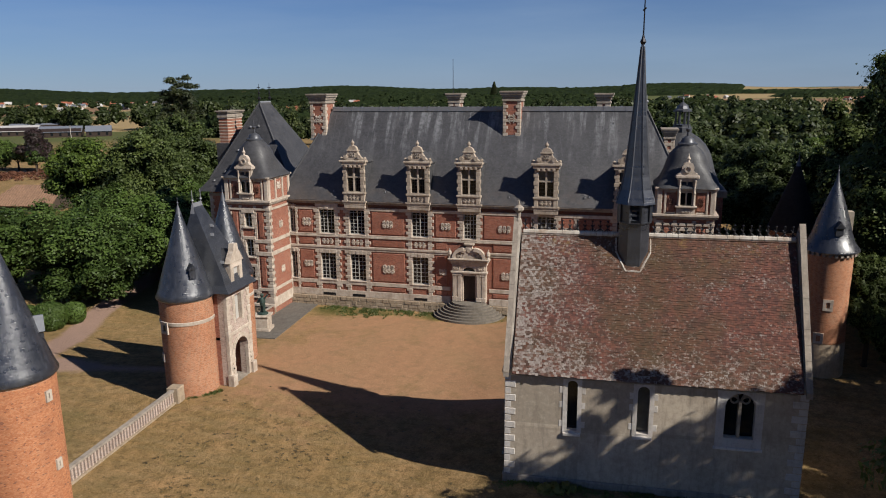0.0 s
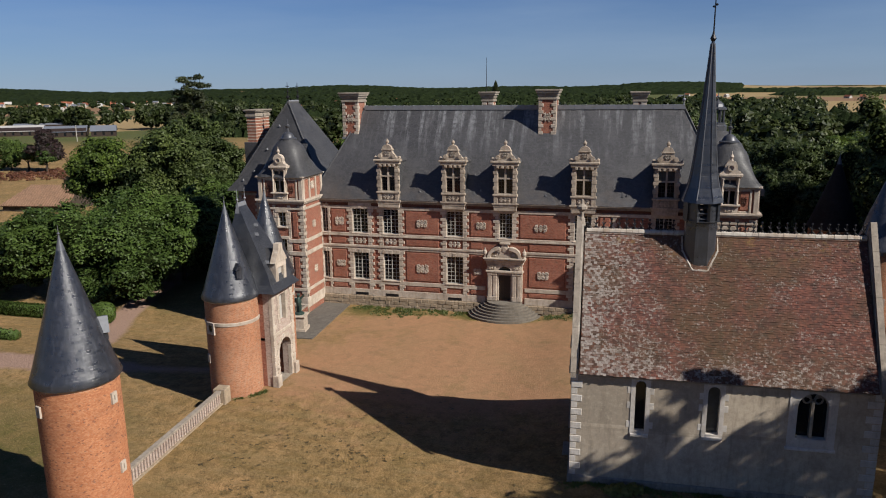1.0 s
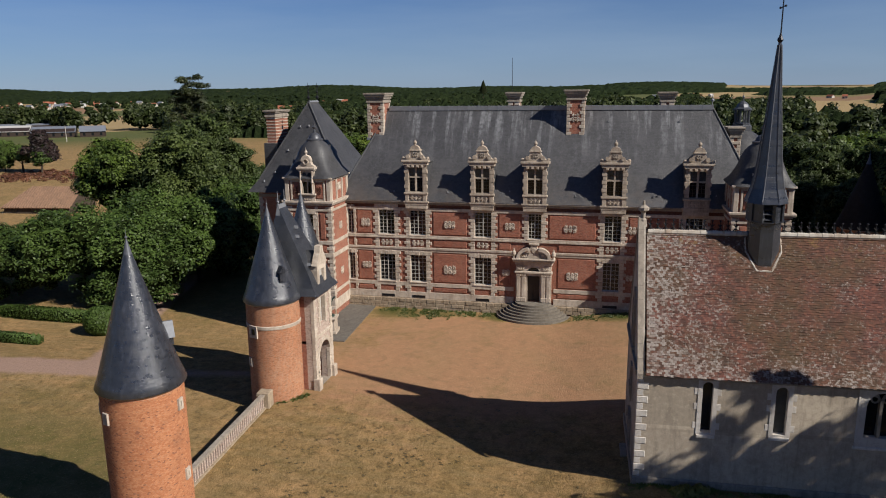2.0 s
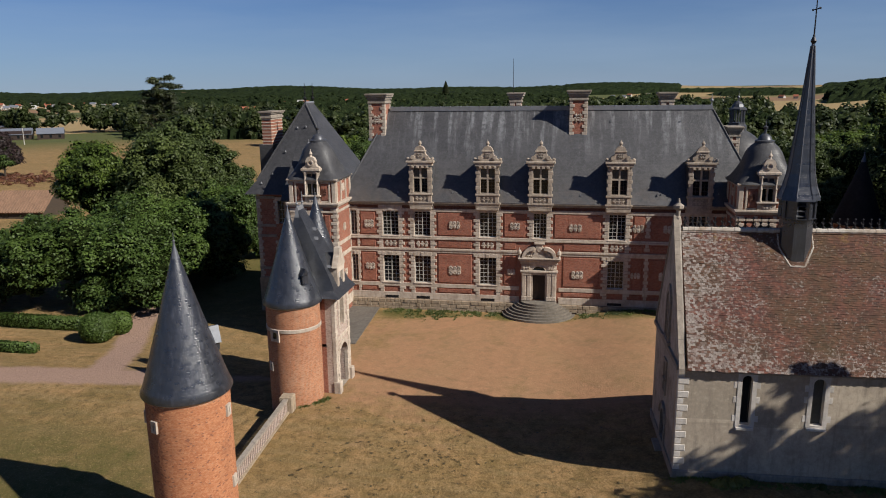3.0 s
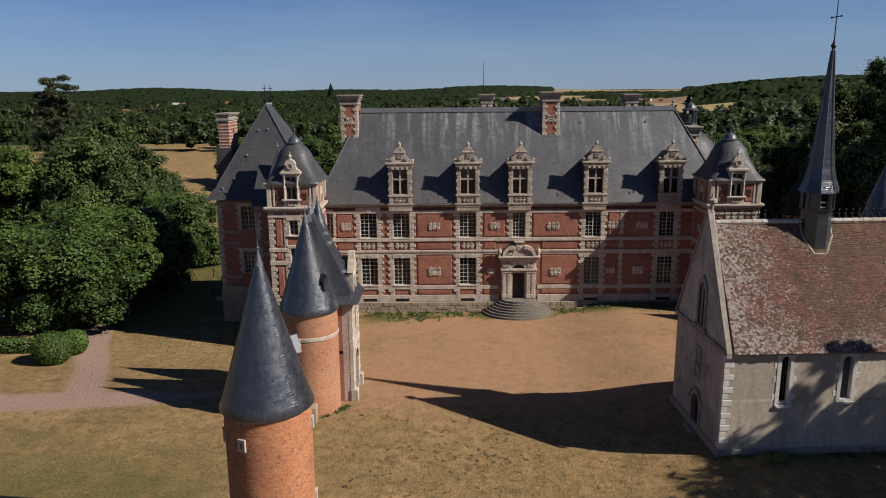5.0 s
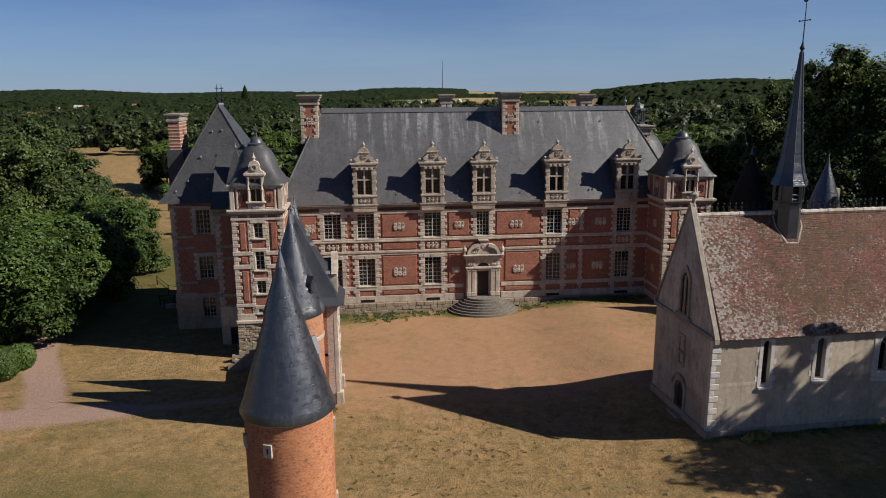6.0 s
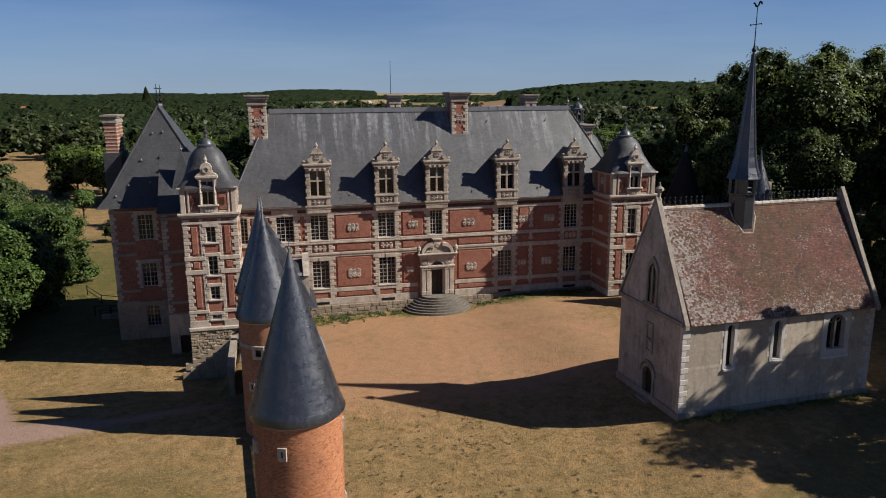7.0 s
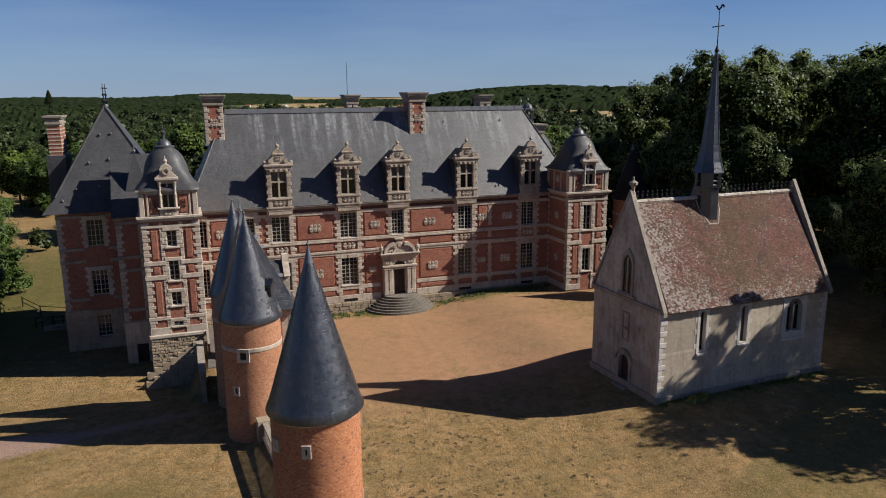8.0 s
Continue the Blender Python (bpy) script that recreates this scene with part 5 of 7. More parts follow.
def build_chapel():
    wins = [(3.65, 0.27, 4.25, 7.15), (7.35, 0.31, 4.4, 7.1), (12.15, 0.74, 4.6, 7.1)]
    boxes = [(c - w - 0.12, c + w + 0.12, z0 - 0.1, z1 + 0.1) for c, w, z0, z1 in wins]
    part("south_wall", wall_holes(G(), 0, CL, 0.3, C_EAVE, 0, 0.7, boxes), PLASTER, chapel, "stained cream lime plaster")
    part("north_wall", G().box(0, CL, CW - 0.7, CW, 0.3, C_EAVE), PLASTER, chapel)
    # gables, thicker than the roof and rising above it
    for x0, x1, name in ((0.0, 0.7, "west_gable"), (CL - 0.6, CL, "east_gable")):
        m = Matrix.Translation((x0 if x0 == 0 else x1, 0, 0)) @ pose(0, 0, 0, 0, 0, 90)
        t = 0.7
        g = G()
        if x0 == 0:
            wall_holes(g, 0.7, CW - 0.7, 0.3, C_EAVE, 0.0, -t, [(3.75 - 0.6, 3.75 + 0.6, 0.9, 3.25)], m)
            prs = [(0, C_EAVE), (CW, C_EAVE), (CW / 2 + 0.2, C_RIDGE + 0.35), (CW / 2 - 0.2, C_RIDGE + 0.35)]
            g.prism(prs, 0.0, -0.34, m)
        else:
            g.prism([(0.7, 0.3), (CW - 0.7, 0.3), (CW - 0.7, C_EAVE), (0.7, C_EAVE)], 0.02, 0.6, m)
            g.prism([(0, C_EAVE), (CW, C_EAVE), (CW / 2 + 0.2, C_RIDGE + 0.35), (CW / 2 - 0.2, C_RIDGE + 0.35)], 0.0, 0.3, m)
        gab = part(name, g, GABLE, chapel, "weathered stone gable")
        # coping along the rakes
        g = G()
        xa, xb = (-0.06, 0.24) if x0 == 0 else (CL - 0.26, CL + 0.05)
        for s in (0, 1):
            y0, y1 = (-0.35, CW / 2) if s == 0 else (CW + 0.35, CW / 2)
            n = 11
            for i in range(n):
                a, b = i / n, (i + 0.97) / n
                p = [(y0 + (y1 - y0) * k, 7.2 + (C_RIDGE + 0.55 - 7.2) * k) for k in (a, b)]
                g.add([(xa, p[0][0], p[0][1]), (xb, p[0][0], p[0][1]), (xb, p[1][0], p[1][1]), (xa, p[1][0], p[1][1]),
                       (xa, p[0][0], p[0][1] + 0.32), (xb, p[0][0], p[0][1] + 0.32), (xb, p[1][0], p[1][1] + 0.32), (xa, p[1][0], p[1][1] + 0.32)],
                      [(0, 3, 2, 1), (4, 5, 6, 7), (0, 1, 5, 4), (1, 2, 6, 5), (2, 3, 7, 6), (3, 0, 4, 7)])
        pieces("coping_stone", g, STONE_GREY, gab, "lichen-spotted coping stones")
    part("finial", G().lathe([(0.22, 14.7), (0.16, 15.1), (0.1, 15.2), (0.12, 15.5), (0.28, 15.65), (0.28, 15.8), (0.08, 15.95), (0.05, 16.2)], 8, 0.2, CW / 2), STONE_GREY, chapel)
    # footing and eaves board
    part("footing", G().box(-0.1, CL + 0.1, -0.12, 0.1, 0.2, 1.35, None, 0.06).box(-0.1, 0.1, 0.1, CW + 0.1, 0.2, 1.35), STONE_GREY, chapel)
    part("eaves_cornice", G().box(0.7, CL - 0.6, -0.22, 0.0, 7.28, 7.5, None, 0.04), STONE_GREY, chapel)
    part("string_course", G().box(-0.14, 0.0, -0.1, CW + 0.1, 7.35, 7.6), STONE_GREY, chapel)
    # corner quoins
    g = G()
    chain(g, -0.012, 1.3, 7.3, 1, 0.6, 0.36, 0.4, -0.008)
    chain(g, CL + 0.012, 1.3, 7.3, -1, 0.75, 0.45, 0.4, -0.008)
    pieces("quoin", g, QUOIN, chapel, "pale limestone corner quoins")
    # lancets and the traceried window
    for k, (c, w, z0, z1) in enumerate(wins[:2]):
        # the middle lancet gets the paler glass, a painted sky reflection
        win = part("window", G().prism(lancet(c, w, z0, z1, None), 0.32, 0.36), GLASS if k == 0 else GLASS_SHEEN, chapel)
        g = G()
        ring(g, [(c - w - 0.23, z0 - 0.12), (c + w + 0.23, z0 - 0.12)] + [(c + (w + 0.23) * (1 if i < 4 else (-1 if i > 4 else 0)), z1 + 0.12) if 1 < i < 7 else (c + (w + 0.23) * (1 if i < 4 else -1), z1 - w) for i in range(9)], lancet(c, w, z0, z1, None), -0.03, 0.3)
        g.box(c - w - 0.2, c + w + 0.2, -0.14, 0.1, z0 - 0.3, z0 - 0.12, None, 0.03)
        for s in (-1, 1):
            for z in (z0 + 0.2, z0 + 1.3, z1 - 0.75):
                xa, xb = sorted((c + s * (w + 0.23), c + s * (w + 0.42)))
                g.box(xa, xb, -0.015, 0.1, z, z + 0.36, None, 0.01)
        part("window_surround", g, QUOIN, win, "pale stone surround")
    c, w, z0, z1 = wins[2]
    win = part("window", G().prism(lancet(c, w, z0, z1, None), 0.4, 0.44), GLASS, chapel)
    g = G()
    ring(g, [(c - w - 0.4, z0 - 0.5), (c + w + 0.4, z0 - 0.5)] + [(c + (w + 0.4) * (1 if i < 4 else (-1 if i > 4 else 0)), z1 + 0.14) if 1 < i < 7 else (c + (w + 0.4) * (1 if i < 4 else -1), z1 - w) for i in range(9)], lancet(c, w, z0, z1, None), -0.03, 0.35)
    g.box(c - w - 0.46, c + w + 0.46, -0.12, 0.1, z0 - 0.65, z0 - 0.5, None, 0.03)
    part("window_surround", g, QUOIN, win, "pale stone surround")
    g = G()
    g.box(c - 0.075, c + 0.075, 0.1, 0.38, z0, z1 - w * 0.6)
    for i in range(2):
        x = c + (i - 0.5) * w
        pts = [(x + 0.33 * math.cos(math.pi * j / 6), z1 - w * 0.75 + 0.3 * math.sin(math.pi * j / 6)) for j in range(7)]
        for p, q in zip(pts, pts[1:]):
            g.rod((p[0], 0.25, p[1]), (q[0], 0.25, q[1]), 0.05)
    for x, z in ((c - 0.28, z1 - 0.4), (c + 0.28, z1 - 0.4)):
        pts = [(x + 0.2 * math.cos(math.tau * j / 8), z + 0.24 * math.sin(math.tau * j / 8)) for j in range(9)]
        for p, q in zip(pts, pts[1:]):
            g.rod((p[0], 0.25, p[1]), (q[0], 0.25, q[1]), 0.045)
    part("tracery", g, STONE_GREY, win, "flowing stone tracery")
    # west front: door with a hood, blind niche, two-light window
    m = pose(0, 0, 0, 0, 0, -90)  # local x runs along -y
    cy = -3.75
    d = part("door", G().prism(lancet(cy, 0.6, 0.9, 3.25, None), 0.25, 0.3, m), OAK, chapel, "dark boarded chapel door")
    g = G()
    ring(g, lancet(cy, 0.84, 0.9, 3.5, None), lancet(cy, 0.6, 0.9, 3.25, None), -0.08, 0.25, m)
    for i in range(10):
        a, b = math.pi * i / 10, math.pi * (i + 1) / 10
        g.prism([(cy + 0.86 * math.cos(b), 2.74 + 0.86 * math.sin(b)), (cy + 0.86 * math.cos(a), 2.74 + 0.86 * math.sin(a)), (cy + math.cos(a), 2.74 + math.sin(a)), (cy + math.cos(b), 2.74 + math.sin(b))], -0.16, 0.0, m)
    g.box(cy - 0.75, cy + 0.75, -0.5, 0.05, 0.6, 0.95, m, 0.03)
    part("door_surround", g, STONE_GREY, d, "moulded stone doorway with a hood")
    g = G()
    ring(g, [(cy - 0.42, 4.3), (cy + 0.42, 4.3), (cy + 0.42, 6.5), (cy - 0.42, 6.5)], [(cy - 0.27, 4.5), (cy + 0.27, 4.5), (cy + 0.27, 6.3), (cy - 0.27, 6.3)], -0.1, 0.02, m)
    g.box(cy - 0.34, cy + 0.34, -0.16, 0.02, 5.2, 5.35, m)
    part("niche", g, STONE_GREY, chapel)
    win = part("window", G().prism(pointed(cy, 0.5, 7.95, 10.75), -0.02, 0.05, m), GLASS, chapel)
    g = G()
    ring(g, pointed(cy, 0.7, 7.8, 11.2), pointed(cy, 0.5, 7.95, 10.75), -0.12, 0.02, m)
    g.box(cy - 0.06, cy + 0.06, -0.1, 0.0, 7.95, 10.5, m)
    g.box(cy - 0.95, cy + 0.95, -0.2, 0.0, 7.65, 7.85, m, 0.03)
    part("window_surround", g, STONE_GREY, win, "two-light stone window")
    # roof
    g = G()
    y_r = CW / 2
    slope(g, [(0.4, -0.3, 7.42), (CL - 0.35, -0.3, 7.42), (CL - 0.35, y_r, C_RIDGE - 0.06), (0.4, y_r, C_RIDGE - 0.06)], 0.2)
    slope(g, [(CL - 0.35, CW + 0.3, 7.42), (0.4, CW + 0.3, 7.42), (0.4, y_r, C_RIDGE - 0.06), (CL - 0.35, y_r, C_RIDGE - 0.06)], 0.2)
    roof = part("chapel_roof", g, TILE, chapel, "old red tile roof covered in pale lichen")
    # individual tiles on the slope towards the court
    n = 66
    up = Vector((0, y_r + 0.3, C_RIDGE - 7.42)).normalized()
    nrm = Vector((0, -up.z, up.y))
    length = math.hypot(y_r + 0.3, C_RIDGE - 7.42)
    rnd = random.Random(11)
    g = G()
    e = length / n
    for j in range(n):
        x = 0.45 - (0.085 if j % 2 else 0)
        while x < CL - 0.4:
            x0, x1 = max(x, 0.42), min(x + 0.17, CL - 0.36)
            lift, slip = rnd.uniform(0.012, 0.042), rnd.uniform(-0.035, 0.03)
            if x1 - x0 > 0.03:
                o = Vector((0, -0.3, 7.42)) + up * (j * e + slip)
                a, b = o + nrm * lift, o + up * (e * 1.15) + nrm * 0.008
                lo = o + nrm * 0.0
                g.add([(x0 + 0.006, a.y, a.z), (x1 - 0.006, a.y, a.z), (x1 - 0.006, b.y, b.z), (x0 + 0.006, b.y, b.z), (x0 + 0.006, lo.y, lo.z), (x1 - 0.006, lo.y, lo.z)], [(0, 1, 2, 3), (4, 5, 1, 0)])
            x += 0.17
    ob = part("roof_tiles", g, TILE, roof)
    ob["kind"] = "stuff"
    # ridge tiles with iron cresting
    g = G()
    for i in range(46):
        x = 0.5 + i * 0.315
        g.rod((x, y_r, C_RIDGE - 0.05), (x + 0.3, y_r, C_RIDGE - 0.05), 0.15 + 0.015 * (i % 2), n=8)
    pieces("ridge_tile", g, RIDGE, roof, "mortared ridge tiles")
    for i in range(35):
        x = 0.6 + i * 0.418
        if 5.4 < x < 7.6:
            continue
        z = C_RIDGE + 0.05
        g = G().rod((x, y_r, z), (x, y_r, z + 0.6), 0.03, 0.018, 5).ball((x, y_r, z + 0.6), 0.06, 6, 4).ball((x, y_r, z + 0.3), 0.055, 6, 4)
        for s in (-1, 1):
            g.rod((x, y_r, z + 0.28), (x + s * 0.11, y_r, z + 0.42), 0.026, 0.02, 4).rod((x + s * 0.2, y_r, z), (x + s * 0.02, y_r, z + 0.2), 0.022, 0.02, 4)
        part("cresting", g, IRON, roof)
    # spire
    sx, sy = 6.6, 3.75
    sp = part("spire_base", G().lathe([(0.82, 12.2), (0.8, 15.15), (0.9, 15.2), (0.9, 15.26)], 8, sx, sy, 22.5), SLATE_TOWER, chapel, "octagonal slate spire base")
    g = G()
    for i in range(8):
        a = radians(22.5 + 45 * i)
        p = (sx + 0.84 * math.cos(a), sy + 0.84 * math.sin(a))
        g.rod((*p, 15.2), (*p, 16.35), 0.1, n=4)
        if i % 2 == 0:
            q = radians(22.5 + 45 * i + 22.5)
            mm = Matrix.Translation((sx + 0.74 * math.cos(q), sy + 0.74 * math.sin(q), 0)) @ pose(0, 0, 0, 0, 0, math.degrees(q) + 90)
            g.box(-0.33, 0.33, -0.04, 0.04, 15.25, 16.3, mm)
        else:
            q = radians(22.5 + 45 * i + 22.5)
            for j in range(3):
                mm = Matrix.Translation((sx + 0.72 * math.cos(q), sy + 0.72 * math.sin(q), 15.45 + 0.3 * j)) @ pose(0, 0, 0, 0, 0, math.degrees(q) + 90) @ pose(0, 0, 0, 40)
                g.box(-0.32, 0.32, -0.14, 0.14, -0.015, 0.015, mm)
    pieces("belfry_louvre", g, SLATE_TOWER, sp)
    g = G()
    foot = [(sx + a * 0.92, sy + b, 7.44 + (sy + b + 0.3) * (C_RIDGE - 7.48) / (y_r + 0.3)) for a, b in ((-1.0, 0.15), (-1.0, -0.36), (-0.42, -0.93), (0.42, -0.93), (1.0, -0.36), (1.0, 0.15))]
    for p, q in zip(foot, foot[1:]):
        g.rod(p, q, 0.05, n=5)
    pieces("flashing", g, RIDGE, sp, "pale mortar flashing round the spire foot")
    part("spire_roof", G().lathe([(1.05, 16.25), (1.0, 16.4), (0.8, 17.0), (0.66, 17.7), (0.56, 18.6), (0.3, 21.6), (0.09, 24.5), (0.06, 24.75)], 8, sx, sy, 22.5), SLATE_TOWER, sp, "slender slate spire")
    g = G()
    for i in range(8):
        a = radians(22.5 + 45 * i)
        k = 1 / math.cos(math.pi / 8)
        q = [(1.0, 16.4), (0.8, 17.0), (0.66, 17.7), (0.56, 18.6), (0.3, 21.6), (0.09, 24.5)]
        for (r0, z0), (r1, z1) in zip(q, q[1:]):
            g.rod((sx + k * r0 * math.cos(a), sy + k * r0 * math.sin(a), z0), (sx + k * r1 * math.cos(a), sy + k * r1 * math.sin(a), z1), 0.025, n=4)
    pieces("lead_roll", g, LEAD_DARK, sp)
    g = G().lathe([(0.07, 24.6), (0.15, 24.75), (0.07, 24.95), (0.04, 25.1)], 8, sx, sy).rod((sx, sy, 24.9), (sx, sy, 27.5), 0.035, 0.022).box(sx - 0.025, sx + 0.025, sy - 0.52, sy + 0.52, 26.36, 26.41)
    for s in (-1, 1):
        g.ball((sx, sy + s * 0.52, 26.385), 0.06, 6, 4)
    vane = Matrix.Translation((sx, sy, 27.4)) @ pose(0, 0, 0, 0, 0, 100)
    bird = [(-0.36, 0.22), (-0.3, 0.36), (-0.16, 0.38), (-0.1, 0.22), (0.0, 0.12), (0.14, 0.14), (0.2, 0.3), (0.32, 0.36)]
    for (ax, az), (bx, bz) in zip(bird, bird[1:]):
        g.rod(tuple(vane @ Vector((ax, 0, az))), tuple(vane @ Vector((bx, 0, bz))), 0.05, 0.045, 5)
    part("weathervane", g, IRON, sp, "iron cross with a cockerel vane")


build_chapel()


# ---- round towers ----
def tower_parts(owner, cx, cy, r, z0, z_top, tip, cone_r, brick=None, over=None, slate=None):
    """A round brick tower with a stone band and a slate cone, about (cx, cy) of its thing."""
    body = part("tower_wall", G().lathe([(r * 1.03, z0), (r, z0 + 1.5), (r, z_top)], 48), brick or BRICK_TOWER, owner, "orange-red brick tower wall", True)
    body.location = (cx, cy, 0)
    band = part("stone_band", G().lathe([(r + 0.01, z_top - 2.0), (r + 0.05, z_top - 1.97), (r + 0.05, z_top - 1.75), (r + 0.01, z_top - 1.72)], 48), STONE, body, "pale stone band", True) if over is None else None
    part("eaves_ring", G().lathe([(r, z_top - 0.25), (r + 0.1, z_top - 0.18), (r + 0.1, z_top - 0.02), (r, z_top)], 48), STONE, body, "white stone eaves ring", True)
    h = tip - z_top
    prof = over if isinstance(over, list) else [(cone_r, z_top - 0.12), (cone_r + 0.02, z_top - 0.05), (cone_r * 0.94, z_top + h * 0.045), (cone_r * 0.88, z_top + h * 0.1), (cone_r * 0.48, z_top + h * 0.5), (0.19, z_top + h * 0.905)]
    roof = part("cone_roof", G().lathe(prof, 48), slate or SLATE_TOWER, owner, "blue-grey slate cone roof", True)
    roof.location = (cx, cy, 0)
    r1, z1 = prof[-1]
    part("finial", G().lathe([(r1 + 0.025, z1 - 0.05), (0.05, z1 + 0.62), (0.04, z1 + 0.72), (0.08, z1 + 0.79), (0.02, z1 + 0.86), (0.012, z1 + 1.2)], 14), LEAD_TIP, roof, "lead tip")
    return body, roof


def small_window(body, r, ang, z, w=0.2, h=0.55, rim=0.2):
    """A slit in a white stone surround on a tower, at an angle in degrees."""
    m = pose(0, 0, 0, 0, 0, ang + 90) @ Matrix.Translation((0, -r, 0))
    g = G()
    ring(g, [(-w - rim, z - h / 2 - rim), (w + rim, z - h / 2 - rim), (w + rim, z + h / 2 + rim), (-w - rim, z + h / 2 + rim)], [(-w, z - h / 2), (w, z - h / 2), (w, z + h / 2), (-w, z + h / 2)], -0.05, 0.12, m)
    win = part("window_surround", g, STONE, body, "white stone window surround")
    part("window_pane", G().box(-w, w, 0.02, 0.1, z - h / 2, z + h / 2, m), GLASS, body)


corner_tower = thing("corner_tower", "round brick tower with a slate cone roof beside the railings", "tower", pose(-16.15, -40.0, 0))
body, roof = tower_parts(corner_tower, 0, 0, 2.0, -1.6, 8.25, 15.5, 2.18, over="plain2")
for ang, z in ((-112, 6.9), (-158, 6.9), (2, 7.1), (5, 3.2)):
    small_window(body, 2.06, ang, z, 0.045, 0.3, 0.15)

m = pose(0, 0, 0, 0, 0, 134)
lu = part("lucarne", G().box(-0.3, 0.3, -1.68, -0.9, 9.9, 10.45, m), SLATE_TOWER, roof, "small slated lucarne")
# lead grey in place of slate, painting the sky's sheen on this roof
part("lucarne_roof", G().prism([(-0.42, 10.3), (0.42, 10.3), (0.06, 11.1), (-0.06, 11.1)], -1.75, -0.8, m), LEAD_TIP, lu, "pale grey lucarne roof, the sky's sheen put into its colour")

gatehouse = thing("gatehouse", "gatehouse with two round brick towers and an arched passage", "gatehouse", pose(-17.45, -22.7, 0))
G1 = tower_parts(gatehouse, 0, 0, 1.95, -2.0, 7.55, 14.3, 2.12)
tower_parts(gatehouse, -0.3, 6.6, 1.95, -2.5, 7.55, 14.3, 2.12)
small_window(G1[0], 1.97, -112, 5.35, 0.2, 0.5)
small_window(G1[0], 1.97, -130, 2.9, 0.1, 0.4, 0.13)
# lucarne on the front cone
g = G().box(-0.22, 0.22, -1.75, -0.9, 9.0, 9.75).prism([(-0.3, 9.7), (0.3, 9.7), (0, 10.15)], -1.85, -0.8)
m = pose(0, 0, 0, 0, 0, 55)
lu = part("lucarne", G().add(g.v, g.f, m), SLATE_TOWER, G1[1], "small slated lucarne")


def gate_block():
    """The passage block between the gate towers; its arch looks onto the court, towards +x."""
    m = Matrix.Translation((2.85, 2.5, 0)) @ pose(0, 0, 0, 0, 0, 90)  # local x runs along +y, -y looks to +x
    w = 1.72
    n = 12
    arch = [(-1.0, 0)] + [(1.0 * -math.cos(math.pi * i / n), 2.5 + 0.95 * math.sin(math.pi * i / n)) for i in range(n + 1)] + [(1.0, 0)]
    g = G()
    # front wall with the arch cut out, as jambs, spandrels and the wall above
    g.box(-w, -1.0, 0, 0.7, -0.2, 3.6, m).box(1.0, w, 0, 0.7, -0.2, 3.6, m)
    for i in range(n):
        (x0, z0), (x1, z1) = arch[1 + i], arch[2 + i]
        g.add([(x0, 0, z0), (x1, 0, z1), (x1, 0, 3.6), (x0, 0, 3.6), (x0, 0.7, z0), (x1, 0.7, z1), (x1, 0.7, 3.6), (x0, 0.7, 3.6)], [(0, 1, 2, 3), (7, 6, 5, 4), (0, 4, 5, 1), (3, 2, 6, 7)], m)
    wall_holes(g, -w, w, 3.6, 7.6, 0, 0.7, [(-0.5, 0.5, 4.9, 7.0)], m)
    wall = part("gate_wall", g, BRICK_PALE, gatehouse, "pale plastered brick and stone gate front")
    pieces("side_wall", G().box(-w, -w + 0.5, 0.7, 4.4, -2.5, 7.6, m).box(w - 0.5, w, 0.7, 4.4, -2.5, 7.6, m), BRICK, gatehouse)
    g = G()
    wall_holes(g, -w + 0.5, w - 0.5, -2.5, 7.6, 3.9, 4.4, [(-1.0, 1.0, -2.5, 3.2)], m)
    part("outer_wall", g, BRICK, gatehouse)
    part("passage_floor", G().box(-w, w, 0.0, 4.4, -0.6, 0.02, m).box(-w, w, 0.7, 4.4, 3.7, 3.9, m), STONE_GREY, gatehouse)
    g = G()
    for s in (-1, 1):
        chain(g, -s * (w + 0.02), 0, 7.33, s, 0.55, 0.38, 0.4, -0.06, m)
        chain(g, s * 0.98, 0, 2.5, s, 0.45, 0.3, 0.36, -0.06, m)
        chain(g, s * 0.48, 4.8, 7.1, s, 0.4, 0.28, 0.36, -0.05, m)
        g.box(s * (w - 0.2) - 0.3, s * (w - 0.2) + 0.3, -0.3, 0.2, -0.2, 0.9, m, 0.04)
    for i in range(9):
        a0, a1 = math.pi * i / 9, math.pi * (i + 0.94) / 9
        q = [(r * -math.cos(a), 2.5 + r * 0.97 * math.sin(a)) for r, a in ((1.0, a0), (1.0, a1), (1.38, a1), (1.38, a0))]
        g.prism(q, -0.08, 0.1, m)
    g.box(-w, w, -0.1, 0.1, 4.0, 4.25, m, 0.02).box(-w - 0.05, w + 0.05, -0.18, 0.1, 7.35, 7.6, m, 0.03)
    pieces("dressed_stone", g, STONE, wall)
    part("upper_window", G().box(-0.5, 0.5, 0.3, 0.34, 4.9, 7.0, m).box(-0.04, 0.04, 0.2, 0.3, 4.9, 7.0, m), WHITE, wall, "closed grey shutters")
    g = G()
    r, s = (-0.55, 2.9, 14.0), (0.55, 2.9, 14.0)
    rows = [[(-w - u, -v, z), (w + u, -v, z), (w + u, 4.4 + v, z), (-w - u, 4.4 + v, z)] for u, v, z in ((0.42, 0.55, 7.55), (0.1, 0.12, 8.1), (-0.12, -0.22, 8.9))]
    vs = [q for row in rows for q in row] + [r, s]
    fs = [(3, 2, 1, 0)] + [(4 * n_ + i, 4 * n_ + (i + 1) % 4, 4 * n_ + 4 + (i + 1) % 4, 4 * n_ + 4 + i) for n_ in range(2) for i in range(4)]
    g.add(vs, fs + [(8, 9, 13, 12), (9, 10, 13), (10, 11, 12, 13), (11, 8, 12)], m)
